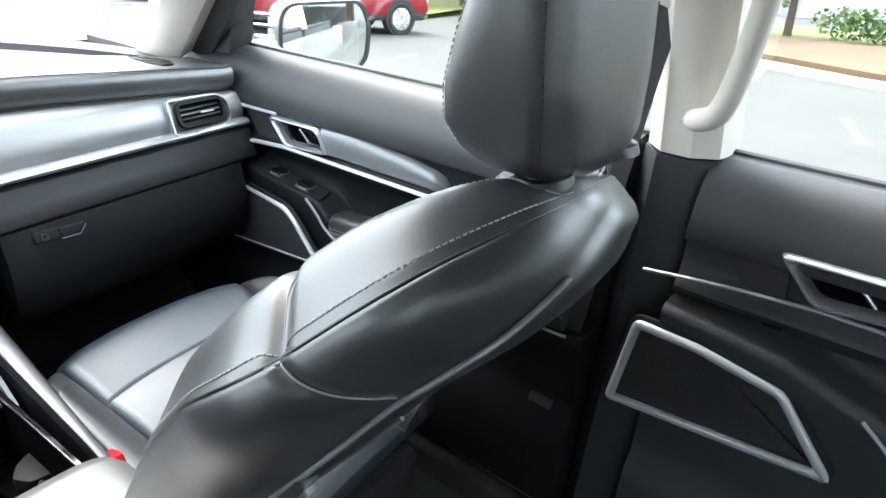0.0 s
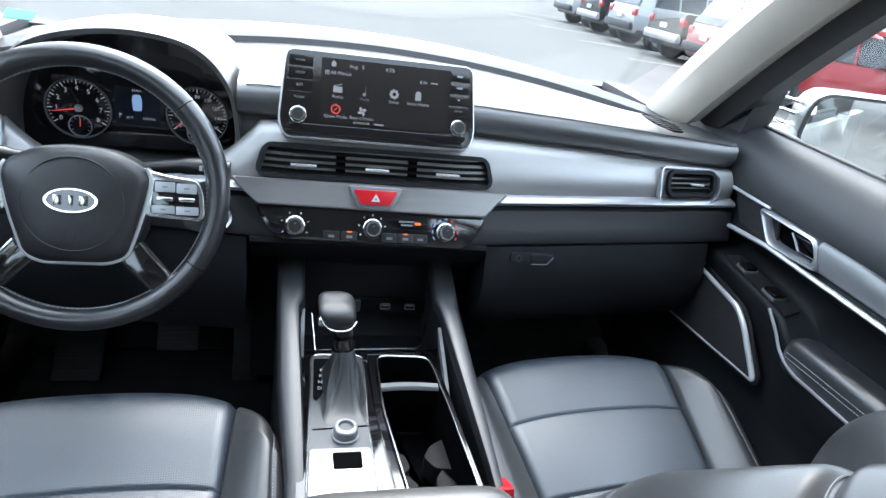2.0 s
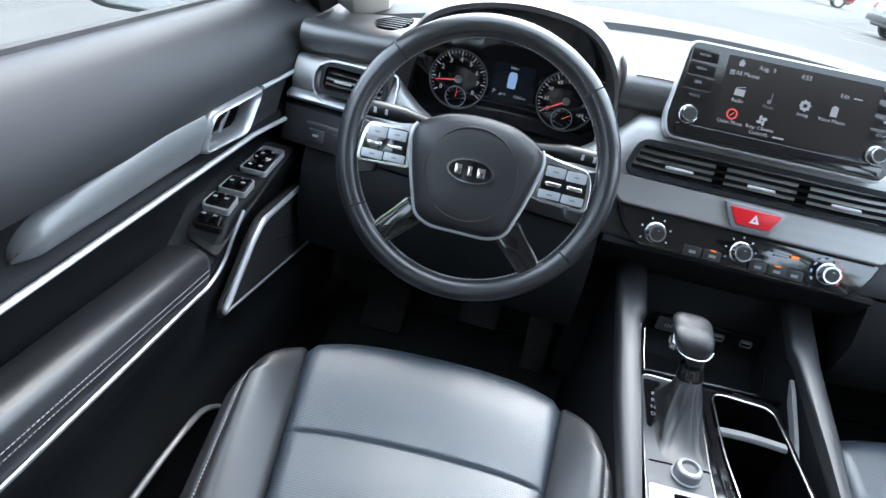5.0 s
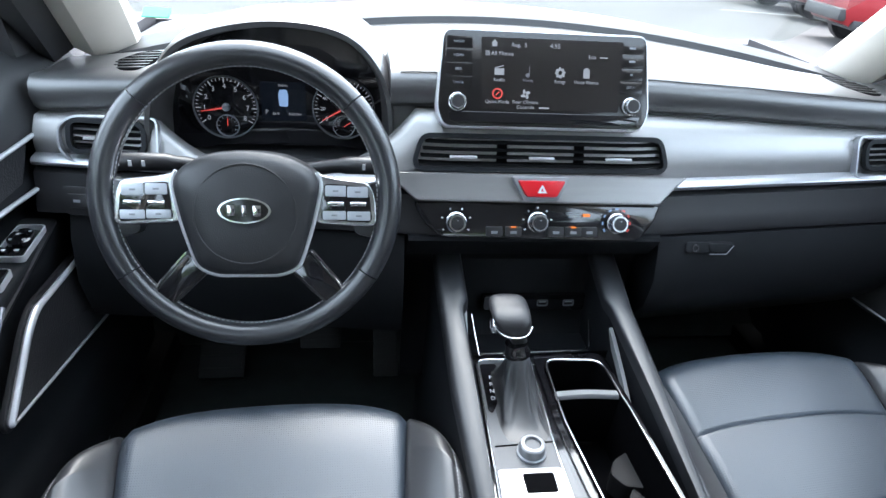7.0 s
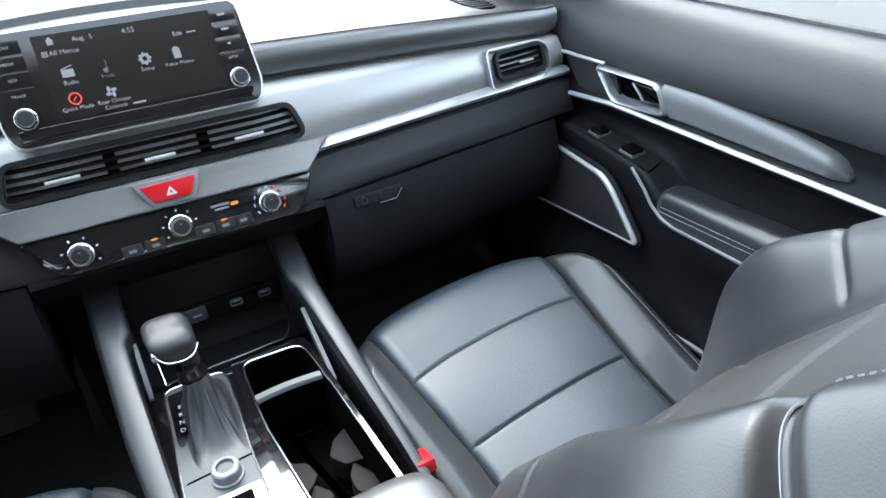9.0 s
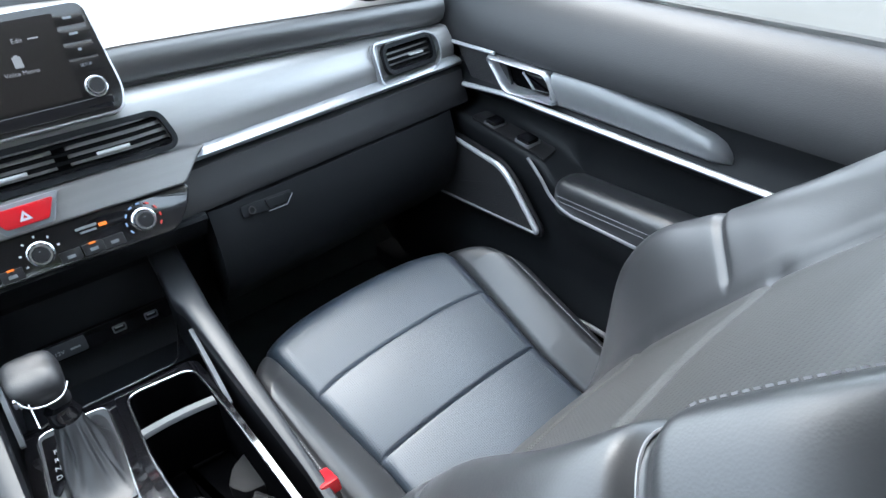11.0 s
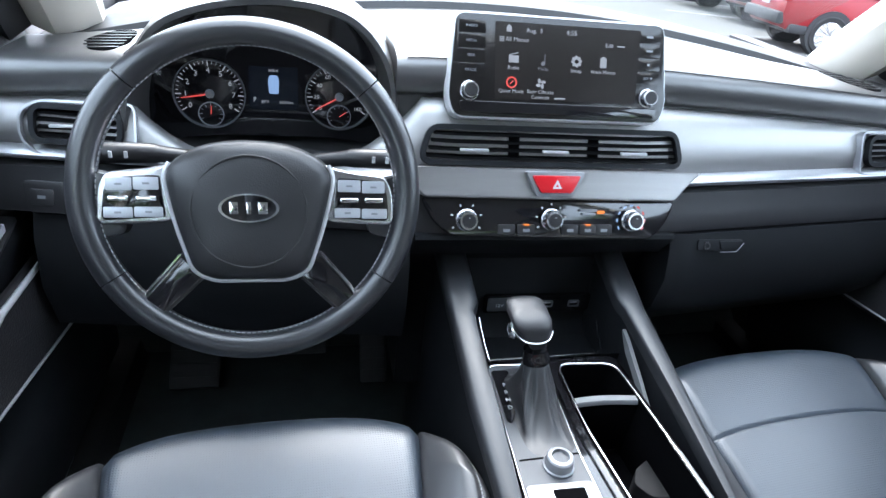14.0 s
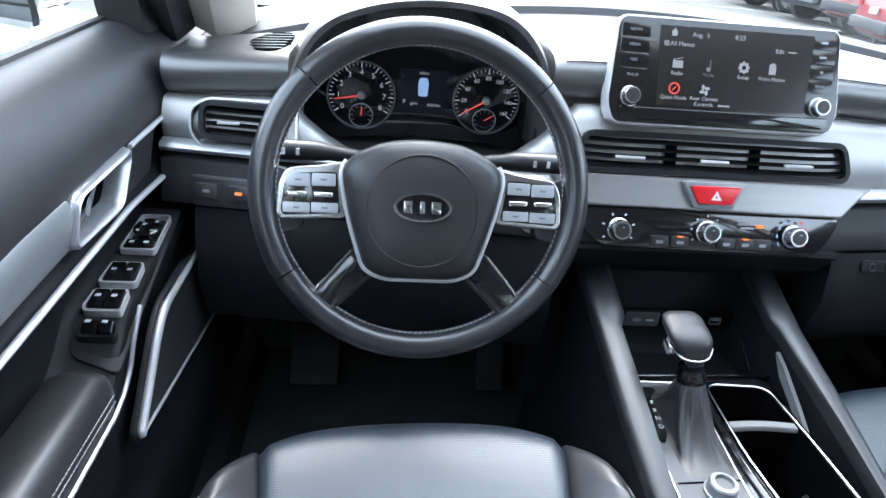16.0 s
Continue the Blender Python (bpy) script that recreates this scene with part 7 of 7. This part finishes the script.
    box(bm, (0, -L - 0.02, 0.58), (width * 0.9, 0.16, 0.22), 0.05)
    part("rear_bumper", bm, RUBBER if not pickup else TRIM, car)
    bm = bmesh.new()
    box(bm, (0, -L - 0.045, 0.84), (0.34, 0.03, 0.12), 0.01)
    part("plate", bm, MARK, car)
    bm = bmesh.new()
    box(bm, (0, L - 0.02, 0.62), (width * 0.7, 0.10, 0.22), 0.04)
    part("grille", bm, RUBBER, car)
    base = 1.45
    for y in (-base + 0.05, base - 0.02):
        for s in (-1, 1):
            c = Vector((s * (Wd - 0.085), y, 0.37))
            bm = bmesh.new()
            prof = [(0.25, 0.10), (0.34, 0.115), (0.365, 0.09), (0.37, 0.0), (0.365, -0.09), (0.34, -0.115), (0.25, -0.10)]
            loft(bm, [[c + Vector((d, r * math.cos(g), r * math.sin(g))) for r, d in prof] for g in [k / 28 * math.tau for k in range(28)]], loop=True)
            wh = part("tyre", bm, TYRE, car)
            bm = bmesh.new()
            for k in range(10):
                box(bm, c + Vector((s * 0.112, 0.14 * math.cos(k * math.tau / 10), 0.14 * math.sin(k * math.tau / 10))), (0.03, 0.22, 0.05), 0.006, m=Matrix.Rotation(k * math.tau / 10, 4, "X"))
            bmesh.ops.create_cone(bm, cap_ends=True, segments=24, radius1=0.26, radius2=0.26, depth=0.02, matrix=Matrix.Translation(c + Vector((s * 0.095, 0, 0))) @ Matrix.Rotation(math.pi / 2, 4, "Y"))
            part("rim", bm, SATIN, wh)
            bm = bmesh.new()
            bmesh.ops.create_cone(bm, cap_ends=True, segments=28, radius1=0.43, radius2=0.43, depth=0.20, matrix=Matrix.Translation((s * (Wd - 0.096), y, 0.40)) @ Matrix.Rotation(math.pi / 2, 4, "Y"))
            part("wheel_arch", bm, RUBBER, body)
    return car


P_RED, P_WHITE, P_BLACK, P_NAVY = paint("dark_red_paint", (0.20, 0.012, 0.016)), paint("white_paint", (0.25, 0.254, 0.258)), paint("black_paint", (0.012, 0.012, 0.014)), paint("blue_grey_paint", (0.026, 0.034, 0.044))
P_SILVER = paint("light_silver_paint", (0.19, 0.195, 0.20))
P_MAROON = paint("faded_rose_paint", (0.30, 0.13, 0.12))
for label, mt, pick, x, y, turn in (
        ("dark red SUV parked across the lane", P_RED, False, 10.1, 11.0, -104), ("dark red car parked behind the red SUV", P_RED, False, 17.0, 17.4, -104), ("blue grey pickup truck seen from behind, in a bay", P_NAVY, True, 18.3, 11.95, -57),
        ("rose coloured SUV parked in a row", P_MAROON, False, 12.0, 14.6, -93), ("black pickup truck parked in a row", P_BLACK, True, 12.6, 17.4, -90), ("white SUV parked in a row", P_WHITE, False, 12.8, 20.6, -90), ("black pickup truck parked in a row", P_BLACK, True, 13.2, 24.0, -90),
        ("white SUV parked in a row", P_WHITE, False, 13.6, 27.6, -90),
        ("white pickup truck standing at the end of the lot", P_WHITE, True, 11.6, 55.5, -100), ("dark red pickup truck in the far row", P_RED, True, 17.2, 53.5, -104),
        ("silver car parked in the far row", P_SILVER, False, 1.2, 58.0, -95)):
    v = build_vehicle(label, mt, pick)
    v.matrix_basis = Matrix.Translation((x, y, 0)) @ Matrix.Rotation(radians(turn), 4, "Z") @ Matrix.Scale(0.80 if mt is P_NAVY else 0.92 if x < 11 and mt is P_RED else 1.08 if turn == -90 else 1.0, 4)


# ---- trees and shrubs ----
def leaf_cloud(bm, c, r, n, size, rng):
    for _ in range(n):
        d = Vector((rng.gauss(0, 1), rng.gauss(0, 1), rng.gauss(0, 1))).normalized() * r * rng.random() ** 0.4
        p = c + Vector((d.x, d.y, d.z * 0.75))
        m = Euler((rng.random() * 6, rng.random() * 6, rng.random() * 6)).to_matrix()
        s = size * (0.6 + rng.random() * 0.8)
        vs = [bm.verts.new(p + m @ Vector(q)) for q in ((-s * 0.45, 0, 0), (0, -s * 0.9, 0.1 * s), (s * 0.45, 0, 0), (0, s * 0.9, 0.1 * s))]
        bm.faces.new(vs)


def build_tree(height, seed):
    rng = random.Random(seed)
    t = thing("tree", "leafy green tree standing in the grass verge", "tree", group="verge trees")
    bm = bmesh.new()
    tube(bm, curve_points([(0, 0, -0.05), (0.05, 0.02, height * 0.3), (-0.05, 0.08, height * 0.6), (0.05, 0, height * 0.85)], 4), [0.16 - 0.011 * i for i in range(13)], n=10)
    tips = []
    for k in range(9):
        g, h = k * 2.4, height * (0.20 + 0.062 * k)
        r = height * (0.30 - 0.014 * k)
        tip = Vector((r * math.cos(g), r * math.sin(g), h + height * 0.14))
        tube(bm, [(0, 0, h), Vector((0, 0, h)).lerp(tip, 0.5) + Vector((0, 0, 0.1)), tip], [0.05, 0.035, 0.012], n=6)
        tips.append(tip)
    part("trunk", bm, BARK, t)
    bm = bmesh.new()
    for tip in tips + [Vector((0, 0, height * 0.9)), Vector((0.3, -0.2, height * 0.75))]:
        for _ in range(4):
            leaf_cloud(bm, tip + Vector((rng.gauss(0, 0.5), rng.gauss(0, 0.5), rng.gauss(0, 0.35))), 0.75, 80, 0.15, rng)
    part("crown", bm, LEAF, t, "crown of small green leaves")
    return t


proto = build_tree(6.4, 4)
proto.location = (20.4, 14.9, 0.12)
for x, y, a, k in ((23.5, 20.2, 40, 1.0), (28.0, 18.6, 100, 1.05), (24.4, 12.6, 210, 0.9), (25.8, 10.4, 75, 0.95), (25.2, 15.6, 150, 0.95), (20.5, 7.6, 170, 1.0), (21.3, 3.9, 60, 0.8), (19.6, 16.8, 33, 0.9), (23.0, -1.0, 10, 0.95), (21.5, -7.0, 130, 1.0), (22.5, -12.0, 220, 0.9), (27.0, 24.5, 300, 1.1), (25.5, 30.0, 250, 1.1), (24, 36.0, 20, 1.15), (26.0, 42.0, 70, 1.1),
                   (9.5, -14.0, 20, 1.0), (2.2, -17.0, 75, 0.9), (4.6, -21.0, 10, 1.0), (-0.5, -23.0, 130, 1.1), (-3.4, -16.0, 45, 0.9), (-6.0, -21.0, 215, 1.0), (6.5, -19.0, 90, 1.1), (13.0, -19.0, 200, 1.1), (-10.0, -9.0, 20, 1.0), (-9.0, -14.5, 90, 1.0), (-12.5, -3.0, 200, 1.1), (-15.0, -18.0, 140, 1.2)):
    copy_thing(proto, Matrix.Translation((x, y, 0.12 if x > 14 else 0)) @ Matrix.Rotation(radians(a), 4, "Z") @ Matrix.Scale(k, 4))
bm = bmesh.new()
rng = random.Random(9)
for k in range(34):
    leaf_cloud(bm, Vector((21.2 + rng.random() * 0.8, -11 + k * 0.42, 0.62)), 0.62, 90, 0.11, rng)
tagged(part("hedge", bm, LEAF), "low clipped green hedge behind the mulch bed", "hedge", kind="stuff")
bm = bmesh.new()
for k in range(150):
    q = WALLTURN @ Vector((rng.uniform(11, 17), -54 + k * 0.75, rng.uniform(2.0, 7.5)))
    leaf_cloud(bm, q, 2.2, 60, 0.42, rng)
tagged(part("far_woods", bm, LEAF), "belt of green trees beyond the white building", "woods", kind="stuff")
# the lot falls away to the right and ahead
GN = Vector((0.75 * math.sin(radians(2.2)), 0.66 * math.sin(radians(2.2)), math.cos(radians(2.2)))).normalized()
SLOPE = Vector((0, 0, 1)).rotation_difference(GN).to_matrix().to_4x4()
for ob in [o for o in bpy.data.objects if o not in INSIDE and o.parent is None]:
    ob.matrix_basis = SLOPE @ ob.matrix_basis
